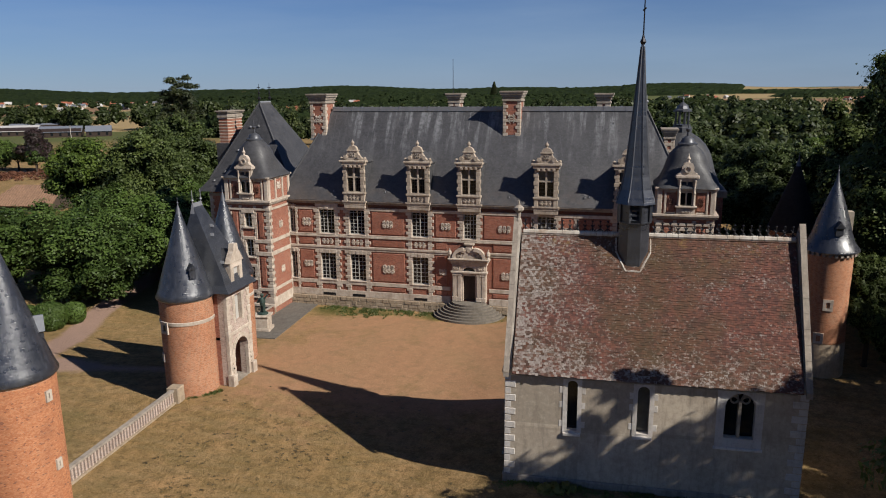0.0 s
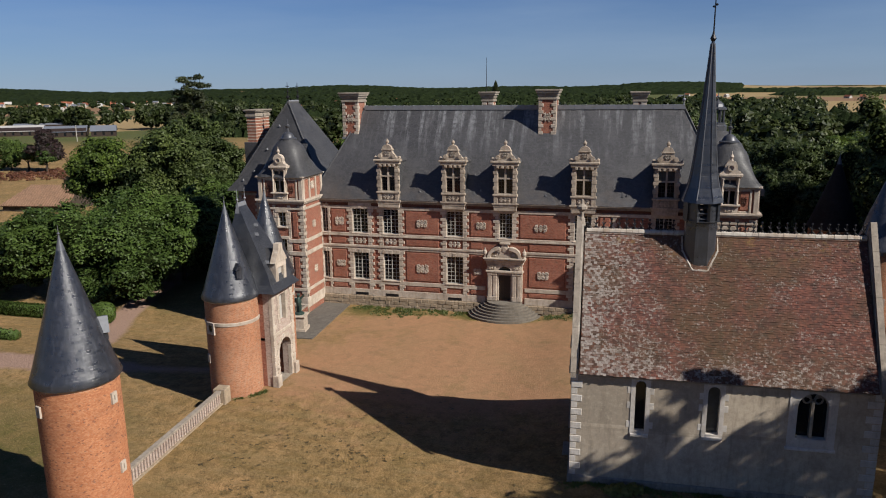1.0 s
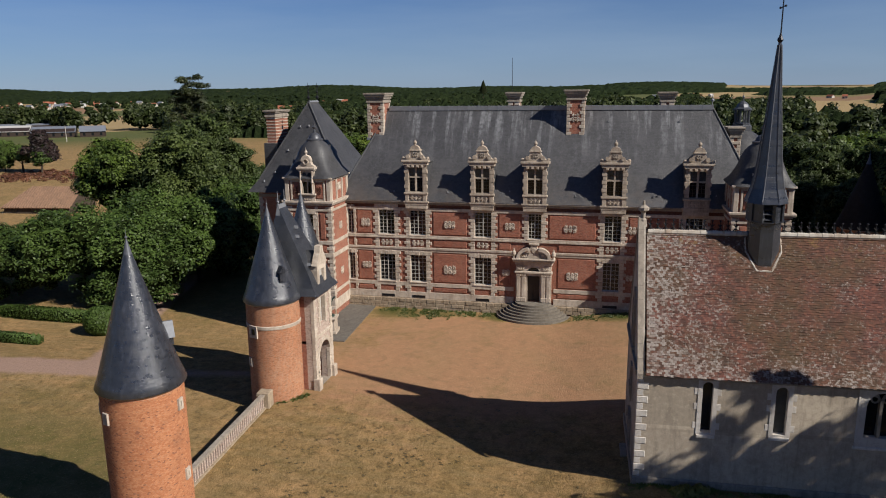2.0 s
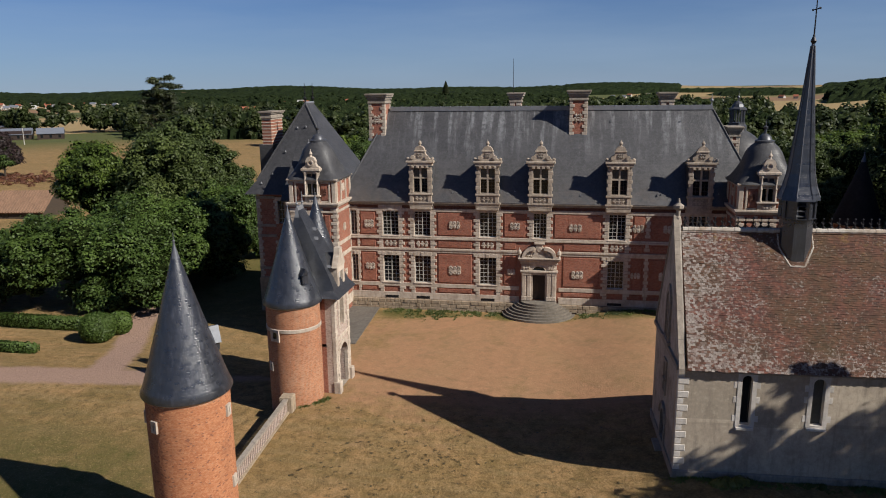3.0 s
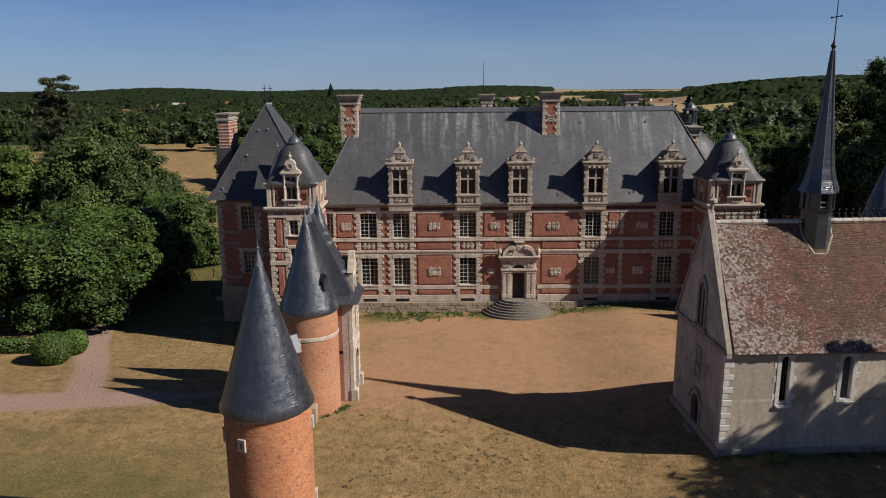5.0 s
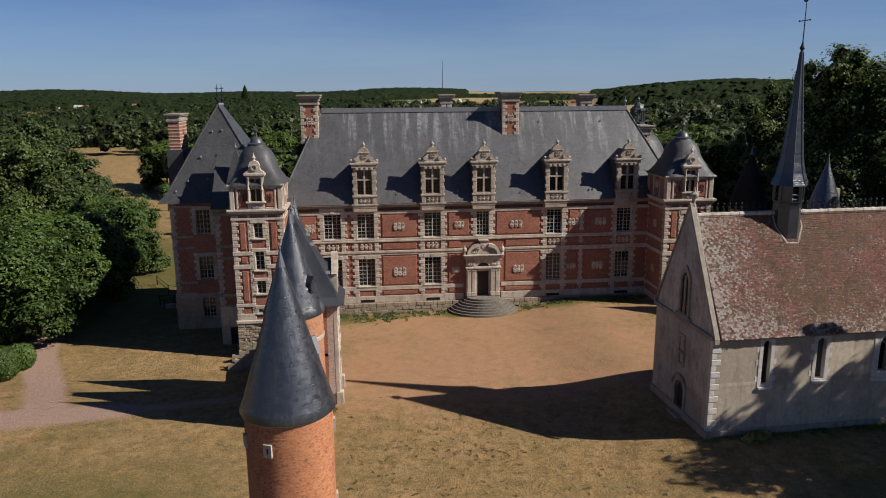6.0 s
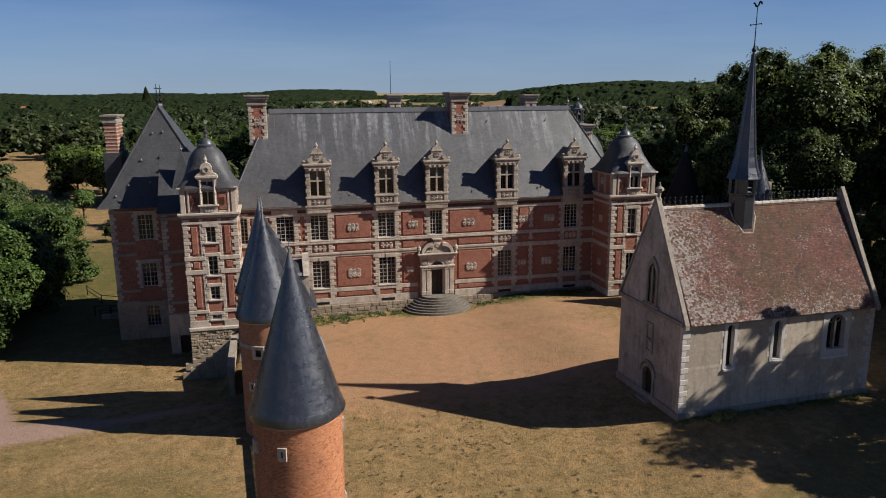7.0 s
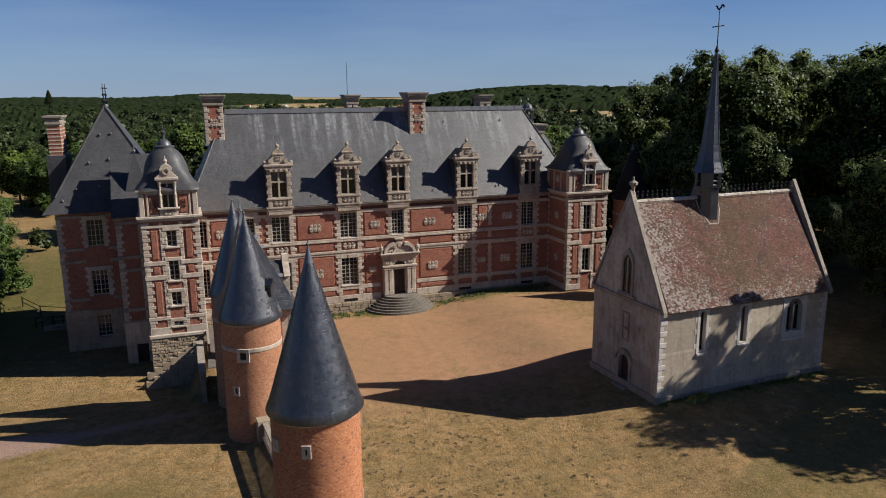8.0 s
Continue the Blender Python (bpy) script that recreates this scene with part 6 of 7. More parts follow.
    roof = part("gate_roof", g, SLATE_GATE, gatehouse, "steep blue-grey slate gate roof with a flared foot")
    part("ridge_cap", G().add([(-0.7, 2.72, 13.3), (0.7, 2.72, 13.3), (0.7, 3.08, 13.3), (-0.7, 3.08, 13.3), (-0.57, 2.84, 14.1), (0.57, 2.84, 14.1), (0.57, 2.96, 14.1), (-0.57, 2.96, 14.1)],
                               [(0, 3, 2, 1), (4, 5, 6, 7), (0, 1, 5, 4), (1, 2, 6, 5), (2, 3, 7, 6), (3, 0, 4, 7)], m), LEAD, roof, "pale lead ridge")
    for x, z in ((-0.35, 11.6), (0.2, 12.2), (-0.9, 9.6)):
        yv = 2.9 - 2.68 * (14.0 - z) / 5.1
        part("roof_vent", G().prism([(x - 0.1, z), (x + 0.1, z), (x, z + 0.22)], yv - 0.2, yv + 0.15, m), LEAD, roof)
    for p in (r, s):
        p = m @ Vector(p)
        part("finial", G().rod(p, p + Vector((0, 0, 1.1)), 0.05, 0.015).ball(p + Vector((0, 0, 0.3)), 0.1, 6, 4), LEAD, roof)
    d = part("gate_dormer", wall_holes(G(), -0.85, 0.85, 7.6, 9.6, -0.1, 0.5, [(-0.42, 0.42, 7.8, 9.2)], m), STONE, gatehouse, "pale stone gate dormer")
    part("shutter", G().box(-0.42, 0.42, 0.1, 0.16, 7.8, 9.2, m), WHITE, d)
    part("pediment", G().prism([(-1.0, 9.6), (1.0, 9.6), (0.6, 10.2), (0.35, 10.5), (0.25, 11.0), (-0.25, 11.0), (-0.35, 10.5), (-0.6, 10.2)], -0.15, 0.3, m), STONE, d)
    part("dormer_roof", G().prism([(-0.95, 9.5), (0.95, 9.5), (0, 10.6)], 0.3, 2.6, m).box(-0.8, 0.8, 0.5, 1.6, 7.6, 9.55, m), SLATE_DOME, d)


BRICK_PALE = brick_material("limewashed_brick", (0.68, 0.54, 0.46), (0.56, 0.4, 0.32), (0.72, 0.63, 0.54))
gate_block()

# far towers by the wood
flare = [(1.98, 10.55), (1.95, 10.7), (1.6, 11.15), (1.32, 11.9), (1.1, 12.8), (0.13, 15.6)]
east_tower = thing("east_tower", "slim brick tower with a flared slate roof near the wood", "tower", pose(29.3, -10.6, 0))
body, roof = tower_parts(east_tower, 0, 0, 1.6, 3.6, 10.6, 15.8, 1.9, over=flare)
part("stone_foot", G().lathe([(1.75, 0.2), (1.68, 3.4), (1.6, 3.6)], 32), RUBBLE, east_tower, "rubble stone foot", True)
g = G()
for i in range(28):
    a = math.tau * i / 28
    g.box(-0.1, 0.1, -1.85, -1.5, 10.25, 10.55, pose(0, 0, 0, 0, 0, math.degrees(a)))
pieces("corbel", g, STONE_GREY, east_tower)
for ang, z in ((-95, 6.6), (-110, 4.0)):
    small_window(body, 1.6, ang, z, 0.14, 0.45)
m = pose(0, 0, 0, 0, 0, 5)
part("lucarne", G().box(-0.25, 0.25, -1.5, -0.7, 11.8, 12.4, m).prism([(-0.35, 12.35), (0.35, 12.35), (0, 12.85)], -1.6, -0.7, m), SLATE_TOWER, roof)
part("chimney_stub", G().box(0.8, 1.3, -0.2, 0.5, 12.0, 13.4), PLASTER, east_tower)
rear_tower = thing("rear_tower", "shaded round tower with a tall slate cone", "tower", pose(29.3, 2.4, 0))
tower_parts(rear_tower, 0, 0, 2.0, 0.0, 9.7, 16.0, 2.2, slate=SLATE_SHADED)

# ---- railings between corner tower and gatehouse ----
balustrade = thing("balustrade", "pale brick-and-stone balustrade on a low wall", "balustrade", look((-16.35, -37.9, 0), (-17.2, -25.0, 0)) @ pose(0, 0, 0, 0, 90, 90))
balustrade.matrix_world = Matrix.Translation((-16.35, -37.9, 0)) @ pose(0, 0, 0, 0, 0, 93.9)
L = 12.9
part("footing", G().box(0, L, -0.22, 0.22, -1.8, 0.12), RUBBLE, balustrade)
part("handrail", G().box(0, L, -0.17, 0.17, 0.92, 1.08), STONE_GREY, balustrade, "pale coping rail")
one = G().box(-0.075, 0.075, -0.1, 0.1, 0.12, 0.92)
first = part("baluster", one, BRICK_PALE, balustrade)
first.location = (0.25, 0, 0)
for i in range(1, 42):
    b = first.copy()
    scene.collection.objects.link(b)
    b.location = (0.25 + i * (L - 0.5) / 41, 0, 0)
part("end_pier", G().box(L - 0.7, L + 0.2, -0.45, 0.45, -1.8, 1.15, None, 0.05), RUBBLE, balustrade)

# ---- terrace, statue and stair beside the gate ----
terrace = thing("terrace", "grey paved terrace in front of the west turret", "terrace", kind="structure")
part("paving", G().add([(-20.2, -11.6, -0.6), (-16.4, -11.3, -0.6), (-17.0, -0.4, -0.6), (-20.0, -0.3, -0.6), (-20.2, -11.6, 0.1), (-16.4, -11.3, 0.1), (-17.0, -0.4, 0.1), (-20.0, -0.3, 0.1)],
                     [(0, 3, 2, 1), (4, 5, 6, 7), (0, 1, 5, 4), (1, 2, 6, 5), (2, 3, 7, 6), (3, 0, 4, 7)]), PAVING, terrace)
pedestal = thing("statue_pedestal", "square white stone pedestal under a statue", "pedestal", pose(-18.6, -9.2, 0.1, 0, 0, 8))
part("plinth", G().box(-0.75, 0.75, -0.75, 0.75, 0, 0.3, None, 0.04), STONE, pedestal)
part("die", G().box(-0.6, 0.6, -0.6, 0.6, 0.3, 1.35, None, 0.03), STONE, pedestal)
part("cap", G().box(-0.72, 0.72, -0.72, 0.72, 1.35, 1.55, None, 0.05), STONE, pedestal)
g = G().lathe([(0.5, 0), (0.5, 0.12), (0.36, 0.2)], 10)
g.rod((0.1, 0, 0.1), (0.12, 0, 0.9), 0.13, 0.17, 8).rod((-0.15, 0.1, 0.1), (-0.05, 0.05, 0.9), 0.13, 0.16, 8)
g.lathe([(0.22, 0.85), (0.3, 1.2), (0.26, 1.5), (0.12, 1.65), (0.12, 1.72)], 10).ball((0, 0, 1.87), 0.17)
g.rod((0.2, 0, 1.5), (0.55, 0.1, 1.9), 0.1, 0.07).rod((-0.2, 0, 1.5), (-0.5, -0.1, 1.1), 0.1, 0.07)
st = part("statue", g, BRONZE)
st.matrix_world = pose(-18.6, -9.2, 1.65)
tagged(st, "green bronze statue standing on a white pedestal", "statue")
stair = thing("garden_stair", "stone stair with a balustrade going down to the west lawn", "steps", pose(-20.6, -6.6, 0))
for i in range(14):
    part("step", G().box(-0.32 * (i + 1), -0.32 * i, -0.92, 0.92, -3.1, -0.1 - 0.19 * i), STEP, stair)
for s in (-1, 1):
    for i in range(7):
        part("stair_wall_block", G().box(-0.66 * (i + 1), -0.66 * i, s * 1.1 - 0.18, s * 1.1 + 0.18, -3.1, 0.45 - 0.39 * i), RUBBLE, stair)
terrace_rail = thing("terrace_railing", "reddish slatted railing along the terrace edge", "railing", pose(-19.95, -8.4, 0, 0, 0, 90))
part("handrail", G().box(0, 3.9, -0.1, 0.1, 0.95, 1.07), STONE_GREY, terrace_rail)
one = part("slat", G().box(-0.06, 0.06, -0.07, 0.07, 0.1, 0.95), BRICK, terrace_rail)
one.location = (0.12, 0, 0)
for i in range(1, 16):
    b = one.copy()
    scene.collection.objects.link(b)
    b.location = (0.12 + i * 0.245, 0, 0)
retaining = thing("retaining_wall", "rough stone wall holding up the court", "wall", kind="structure")
part("wall_face", G().box(-20.9, -20.5, -15, -7.2, -3.2, 0.25).box(-20.9, -20.5, -4.8, -4.4, -3.2, 0.25), RUBBLE, retaining)
part("parapet", G().box(-20.95, -20.45, -15, -7.2, 0.25, 0.95).box(-20.98, -20.42, -15, -7.2, 0.95, 1.08), STONE_GREY, retaining)


# iron railing on the west lawn
rail = thing("iron_railing", "dark iron railing beside the west lawn path", "railing", pose(-36.4, 14.0, gz(-36.4, 14.0), 0, 0, 32))
for i in range(4):
    part("post", G().rod((i * 1.1, 0, -0.2), (i * 1.1, 0, 1.1), 0.05), IRON, rail)
for z in (0.55, 1.05):
    part("bar", G().rod((0, 0, z), (3.3, 0, z), 0.035), IRON, rail)


def tower_bricks(body, r, z0, z1):
    """Bricks standing a little proud of the wall: a few hundred single ones, the rest joined."""
    k = Nodes("tower_brick_piece", 0.85, 0.2)
    info = k.n("ShaderNodeObjectInfo")
    pick = k.math("FRACT", k.math("ADD", k.island(), info.outputs["Random"]))
    col = k.mix(k.ramp(pick, 0.0, 0.8), (0.74, 0.35, 0.175), (0.56, 0.225, 0.11))
    col = k.mix(k.math("GREATER_THAN", pick, 0.94), col, (0.36, 0.165, 0.1))
    col = k.mix(k.math("MULTIPLY", k.ramp(k.noise(0.7, 5, 0.6), 0.45, 0.7), 0.45), col, (0.3, 0.14, 0.085))
    k.bump(k.noise(30, 3), 0.008, 0.6)
    mat = k.done(col)
    n, h = 108, 0.064
    w = math.tau * r / n
    unit = G().box(-w / 2 + 0.007, w / 2 - 0.007, -0.014, 0.03, 0.007, h - 0.007)
    me = bpy.data.meshes.new("brick")
    me.from_pydata(unit.v, [], unit.f)
    me.materials.append(mat)
    rest, rnd, made = G(), random.Random(4), 0
    for j in range(int((z1 - z0) / h)):
        for i in range(n):
            ang = 360 * (i + 0.5 * (j % 2)) / n - 180
            m = pose(0, 0, z0 + j * h, 0, 0, ang + 90) @ Matrix.Translation((0, -r - rnd.uniform(-0.008, 0.008), 0))
            z = z0 + j * h
            if made < 300 and z > 6.2 and -115 < ang < -35:
                b = new("brick", me)
                b.parent = body
                b.matrix_local = m
                made += 1
            else:
                rest.add(unit.v, unit.f, m)
    me = bpy.data.meshes.new("brickwork")
    me.from_pydata(rest.v, [], rest.f)
    me.materials.append(mat)
    b = new("brickwork", me)
    b.parent = body
    b["kind"] = "stuff"


tower_bricks([o for o in corner_tower.children if o.name.startswith("tower_wall")][0], 2.0, 0.0, 7.98)


# ---- trees ----
def raw_mesh(name, verts, faces, materials, index=None, smooth=False):
    me = bpy.data.meshes.new(name)
    me.from_pydata(verts.tolist() if hasattr(verts, "tolist") else verts, [], faces.tolist() if hasattr(faces, "tolist") else faces)
    for m in materials:
        me.materials.append(m)
    if index is not None:
        me.polygons.foreach_set("material_index", index)
    if smooth:
        me.shade_smooth()
    return me


def blob(center, radius, rng, sub=2, squash=0.85):
    bm = bmesh.new()
    bmesh.ops.create_icosphere(bm, subdivisions=sub, radius=1.0)
    v = np.array([q.co[:] for q in bm.verts])
    f = np.array([[q.index for q in p.verts] for p in bm.faces])
    bm.free()
    v = v * (1 + rng.normal(0, 0.09, (len(v), 1)))
    return v * np.array([radius, radius, radius * squash]) + center, f


def leaves(lobes, n, size, rng, inward=0.28, flat=0.88):
    """Small three-cornered leaf sprays over the outside of the lobes, in groups."""
    w = np.array([r ** 1.6 for _, r in lobes])
    pick = rng.choice(len(lobes), n, p=w / w.sum())
    c = np.array([q[0] for q in lobes])[pick]
    r = np.array([q[1] for q in lobes])[pick]
    d = rng.normal(size=(n, 3))
    d /= np.linalg.norm(d, axis=1)[:, None]
    d[:, 2] = np.where(d[:, 2] < -0.55, -d[:, 2], d[:, 2])
    # clumping: pull towards seeds on the lobe
    lump = 1 + 0.24 * np.sin(d[:, 0] * 7 + pick) * np.sin(d[:, 1] * 6 + 1.7 * pick) + 0.13 * np.sin(d[:, 2] * 9 + pick)
    p = c + d * (r * lump * (1 - inward * rng.random(n) ** 2))[:, None] * np.array([1, 1, flat])
    nrm = d + rng.normal(0, 0.34, (n, 3)) + np.array([0, 0, 0.35])
    nrm /= np.linalg.norm(nrm, axis=1)[:, None]
    t = np.cross(nrm, rng.normal(size=(n, 3)))
    t /= np.linalg.norm(t, axis=1)[:, None]
    b = np.cross(nrm, t)
    s = (1.15 * size * rng.uniform(0.6, 1.35, n))[:, None]
    v = np.stack([p - t * s * 0.8, p + t * s * 0.35 + b * s * 0.52, p + t * s * 0.5 - b * s * 0.46 - nrm * s * 0.12], 1).reshape(-1, 3)
    return v, np.arange(len(v)).reshape(-1, 3)


def crown_lobes(rng, w, h, base, n=9, clumps=0):
    """Lobes of a broad crown of width w between base and h, with smaller clumps standing out of them."""
    out = [(np.array([0, 0, base + (h - base) * 0.45]), w * 0.36), (np.array([0, 0, base + (h - base) * 0.72]), w * 0.27)]
    for i in range(n):
        a, u = rng.uniform(0, math.tau), rng.uniform(0.12, 0.78)
        reach = w * 0.5 * math.sin(math.pi * (0.2 + 0.75 * u)) * rng.uniform(0.6, 0.8)
        out.append((np.array([reach * math.cos(a), reach * math.sin(a), base + (h - base) * u]), w * rng.uniform(0.16, 0.25)))
    big = list(out)
    if not n:
        out = []
    for i in range(clumps):
        c, r = big[rng.integers(len(big))]
        d = rng.normal(size=3) + np.array([0, 0, 0.25])
        d /= np.linalg.norm(d)
        p = c + d * r * rng.uniform(0.8, 1.12)
        k = w * rng.uniform(0.06, 0.115)
        if p[2] > base + k * 0.4:
            out.append((p, k))
    return out


def trunk_mesh(g, h, r, rng, n=6):
    g.lathe([(r * 1.4, -0.4), (r, 0.6), (r * 0.8, h * 0.35), (r * 0.45, h * 0.7), (r * 0.1, h * 0.9)], 9)
    for i in range(n):
        a, z = rng.uniform(0, math.tau), h * rng.uniform(0.25, 0.55)
        g.rod((0, 0, z), (h * 0.24 * math.cos(a), h * 0.24 * math.sin(a), z + h * 0.22), r * 0.4, r * 0.08)


def cedar_lobes(rng, w, h):
    """Spreading boughs, wide below, close together and thinning to a ragged flat top."""
    out = []
    for z in np.linspace(h * 0.12, h * 0.9, 13):
        u = z / h
        for i in range(8):
            a, d = rng.uniform(0, math.tau), w * (0.5 - 0.26 * u) * rng.uniform(0.15, 1.0)
            out.append((np.array([d * math.cos(a), d * math.sin(a), z + rng.uniform(-0.5, 0.5)]), w * rng.uniform(0.06, 0.13) * (1.15 - 0.3 * u)))
    for i in range(9):
        a, d = rng.uniform(0, math.tau), w * 0.26 * rng.random()
        out.append((np.array([d * math.cos(a), d * math.sin(a), h * rng.uniform(0.92, 1.0)]), w * rng.uniform(0.05, 0.09)))
    return out


def tree_proto(seed, w, h, base, mat, n, size, lobes=9, core=0.74, tiers=False, clumps=0):
    rng = np.random.default_rng(seed)
    lb = cedar_lobes(rng, w, h) if tiers else crown_lobes(rng, w, h, base, lobes, clumps)
    v, f = leaves(lb, n, size, rng, 0.28, 0.62 if tiers else 0.88)
    crown = raw_mesh("crown", v, f, [mat])
    # a dark solid core in each lobe stands in for the crown's inner shade
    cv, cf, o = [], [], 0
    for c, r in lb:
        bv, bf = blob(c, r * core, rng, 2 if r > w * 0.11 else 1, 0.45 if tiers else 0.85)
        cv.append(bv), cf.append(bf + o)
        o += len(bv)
    inner = raw_mesh("crown_shade_core", np.concatenate(cv), np.concatenate(cf), [SHADE_CORE])
    g = G()
    trunk_mesh(g, h * 0.9, max(0.18, h * 0.022), rng)
    tr = raw_mesh("trunk", g.v, g.f, [BARK])
    return crown, inner, tr


PROTO = {
    "lime": tree_proto(1, 13, 13.5, 0.2, LEAF, 34000, 0.2, 12, 0.68, clumps=130),
    "bright": tree_proto(2, 13, 17, 2.0, LEAF_LIGHT, 26000, 0.21, 9, 0.68, clumps=100),
    "tall": tree_proto(3, 14, 22, 0.5, LEAF_TALL, 22000, 0.235, 12, 0.7, clumps=100),
    "far_dark": tree_proto(4, 17, 25, 0.3, LEAF_DARK, 9000, 0.36, 14, 0.74, clumps=90),
    "dark": tree_proto(4, 17, 25, 0.3, LEAF_DARK, 38000, 0.2, 14, 0.7, clumps=110),
    "dark2": tree_proto(5, 16, 26, 0.3, LEAF_DARK, 38000, 0.2, 13, 0.7, clumps=110),
    "cedar": tree_proto(6, 17, 26, 3.0, LEAF_CEDAR, 24000, 0.27, 16, 0.72, True),
    "small": tree_proto(7, 4.2, 5.5, 1.0, LEAF, 2400, 0.2, 6),
    "copper": tree_proto(8, 9, 12, 1.5, LEAF_RED, 8000, 0.3),
    "open": tree_proto(14, 11.5, 24, 7.0, LEAF_DARK, 4600, 0.34, 0, 0.8, clumps=12),
    "airy": tree_proto(12, 11.5, 24, 4.0, LEAF_DARK, 9000, 0.32, 9, 0.4, clumps=14),
    "sparse": tree_proto(15, 11.5, 24, 5.0, LEAF_DARK, 5000, 0.34, 9, 0.26, clumps=12),
    "fresh": tree_proto(9, 15, 16, 0.4, LEAF_LIGHT, 14000, 0.34, 11, clumps=40),
}


def tree(kind, x, y, s, turn, label, group, name="tree", sz=1.0):
    t = thing(name, label, "tree", pose(x, y, gz(x, y), 0, 0, turn), group)
    t.scale = (s, s, s * sz)
    for n, me in zip(("crown", "crown_shade_core", "trunk"), PROTO[kind]):
        o = new(n, me)
        o.parent = t
    return t


# the park west of the house
for kind, x, y, s, a, sz in [
        ("lime", -47, 5.5, 1.0, 20, 0.85), ("lime", -56, 4, 1.05, 140, 0.85), ("lime", -65, 3, 0.85, 70, 0.8), ("lime", -46.6, 14, 1.0, 210, 0.92), ("lime", -46.2, 22, 0.98, 300, 0.95), ("lime", -52, 14, 1.0, 100, 0.95), ("lime", -46.8, 29, 0.95, 190, 0.95), ("tall", -55, 24, 0.95, 330, 1.0), ("tall", -60, 33, 1.0, 15, 0.97),
        ("lime", -74, 0, 0.7, 10, 0.85)]:
    tree(kind, x, y, s, a, "broad green tree with foliage down to the ground", "park trees west of the house", sz=sz)
for kind, x, y, s, a, sz in [("bright", -66, 26, 1.12, 30, 0.98)]:
    tree(kind, x, y, s, a, "tall tree in bright sunlit green", "park trees west of the house", sz=sz)
for kind, x, y, s, a, sz in [("tall", -62, 42, 1.08, 0, 0.95), ("tall", -56, 28, 1.0, 80, 0.9), ("tall", -72, 54, 1.0, 160, 0.85), ("tall", -59, 47, 0.92, 250, 0.82), ("tall", -57, 39, 0.95, 20, 0.9)]:
    tree(kind, x, y, s, a, "tall dull-green park tree", "park trees west of the house", sz=sz)
tree("cedar", -98.8, 99.6, 1.0, 0, "dark spreading cedar rising above the park", "park trees west of the house", "cedar_tree")
for kind, x, y, s, a in [("copper", -150.2, 103.6, 1.05, 0), ("lime", -165, 106, 0.7, 40), ("small", -157, 104, 1.5, 10), ("small", -148, 101, 1.3, 90)]:
    tree(kind, x, y, s, a, "tree standing in a dry meadow" if kind != "copper" else "copper-leaved tree in a dry meadow", "meadow trees")
# the wood east of the house
WOOD = [("dark2", 41, -1, 1.0, 0), ("dark", 41.5, 15.5, 0.96, 50), ("dark", 53, -11, 1.04, 120), ("dark2", 56, 3, 1.0, 200), ("far_dark", 66, -16, 1.05, 260), ("far_dark", 60, 18, 1.0, 300),
        ("dark", 50, 27, 0.92, 90), ("far_dark", 68, 4, 1.08, 10), ("dark", 38, 21, 0.66, 170), ("far_dark", 56, 33, 0.95, 220), ("far_dark", 78, -4, 1.1, 30), ("far_dark", 74, -26, 1.1, 80),
        ("dark", 38, 9, 0.55, 240), ("dark2", 51, -24, 0.8, 140), ("far_dark", 62, -32, 1.0, 320), ("dark", 38, -5, 0.72, 20), ("dark2", 36.5, 3.5, 0.6, 320), ("dark2", 42, -14, 0.4, 210), ("far_dark", 52, -35, 0.92, 60), ("dark", 38, -25.5, 0.64, 110), ("dark2", 33, -9, 0.36, 75), ("far_dark", 60, -43, 1.0, 190)]
for kind, x, y, s, a in WOOD:
    tree(kind, x, y, s, a, "tall dark broadleaf tree at the edge of the wood", "wood east of the chapel", sz=1.09)
for kind, x, y, s, a, sz in [("open", 29.0, -37.0, 0.3, 70, 2.72), ("airy", 40, -37.5, 0.5, 20, 1.95), ("open", 34.5, -41.5, 0.7, 120, 1.3), ("open", 42, -42.5, 0.9, 250, 1.15), ("sparse", 37.5, -48.5, 0.72, 15, 1.15), ("sparse", 45, -50, 0.8, 75, 1.1), ("sparse", 36, -51.5, 0.72, 160, 1.12), ("sparse", 29.5, -42.3, 0.72, 45, 1.15), ("sparse", 31, -47.5, 0.7, 280, 1.1), ("airy", 27.6, -39.4, 0.56, 130, 1.25), ("airy", 31, -38.7, 0.6, 10, 1.22), ("open", 27.0, -45, 0.62, 130, 1.0)]:
    tree(kind, x, y, s, a, "tall open-crowned tree shading the chapel lawn", "trees over the chapel lawn", sz=sz)
# trees behind the house
for kind, x, y, s, a, sz in [("fresh", 52, 70, 1.05, 90, 0.9), ("fresh", -10, 95, 0.9, 30, 0.8), ("fresh", -32, 72, 0.9, 60, 0.9), ("fresh", 62, 52, 1.0, 130, 0.95)]:
    tree(kind, x, y, s, a, "leafy light-green tree behind the house", "trees behind the house", sz=sz)
for x, y, s, a in [(31, 36, 0.75, 120), (36, 42, 0.72, 0), (30, 44, 0.72, 70), (27, 58, 0.72, 140), (34, 30, 0.74, 210), (41, 33, 0.7, 280), (47, 46, 0.68, 30), (22, 76, 0.85, 100), (33, 19, 0.55, 160), (29.5, 27, 0.6, 45)]:
    tree("tall", x, y, s, a, "dense mid-green tree behind the east pavilion", "trees behind the house")
for x, y, s, a in [(-20, 108, 1.0, 10), (6, 112, 1.0, 80), (20, 100, 0.9, 190), (-34, 120, 1.0, 250)]:
    tree("fresh", x, y, s, a, "leafy light-green tree behind the house", "trees behind the house")
for x, y in [(-54.5, 88)]:
    tree("small", x, y, 1.15, 40, "young tree alone on the dry meadow", "meadow trees")


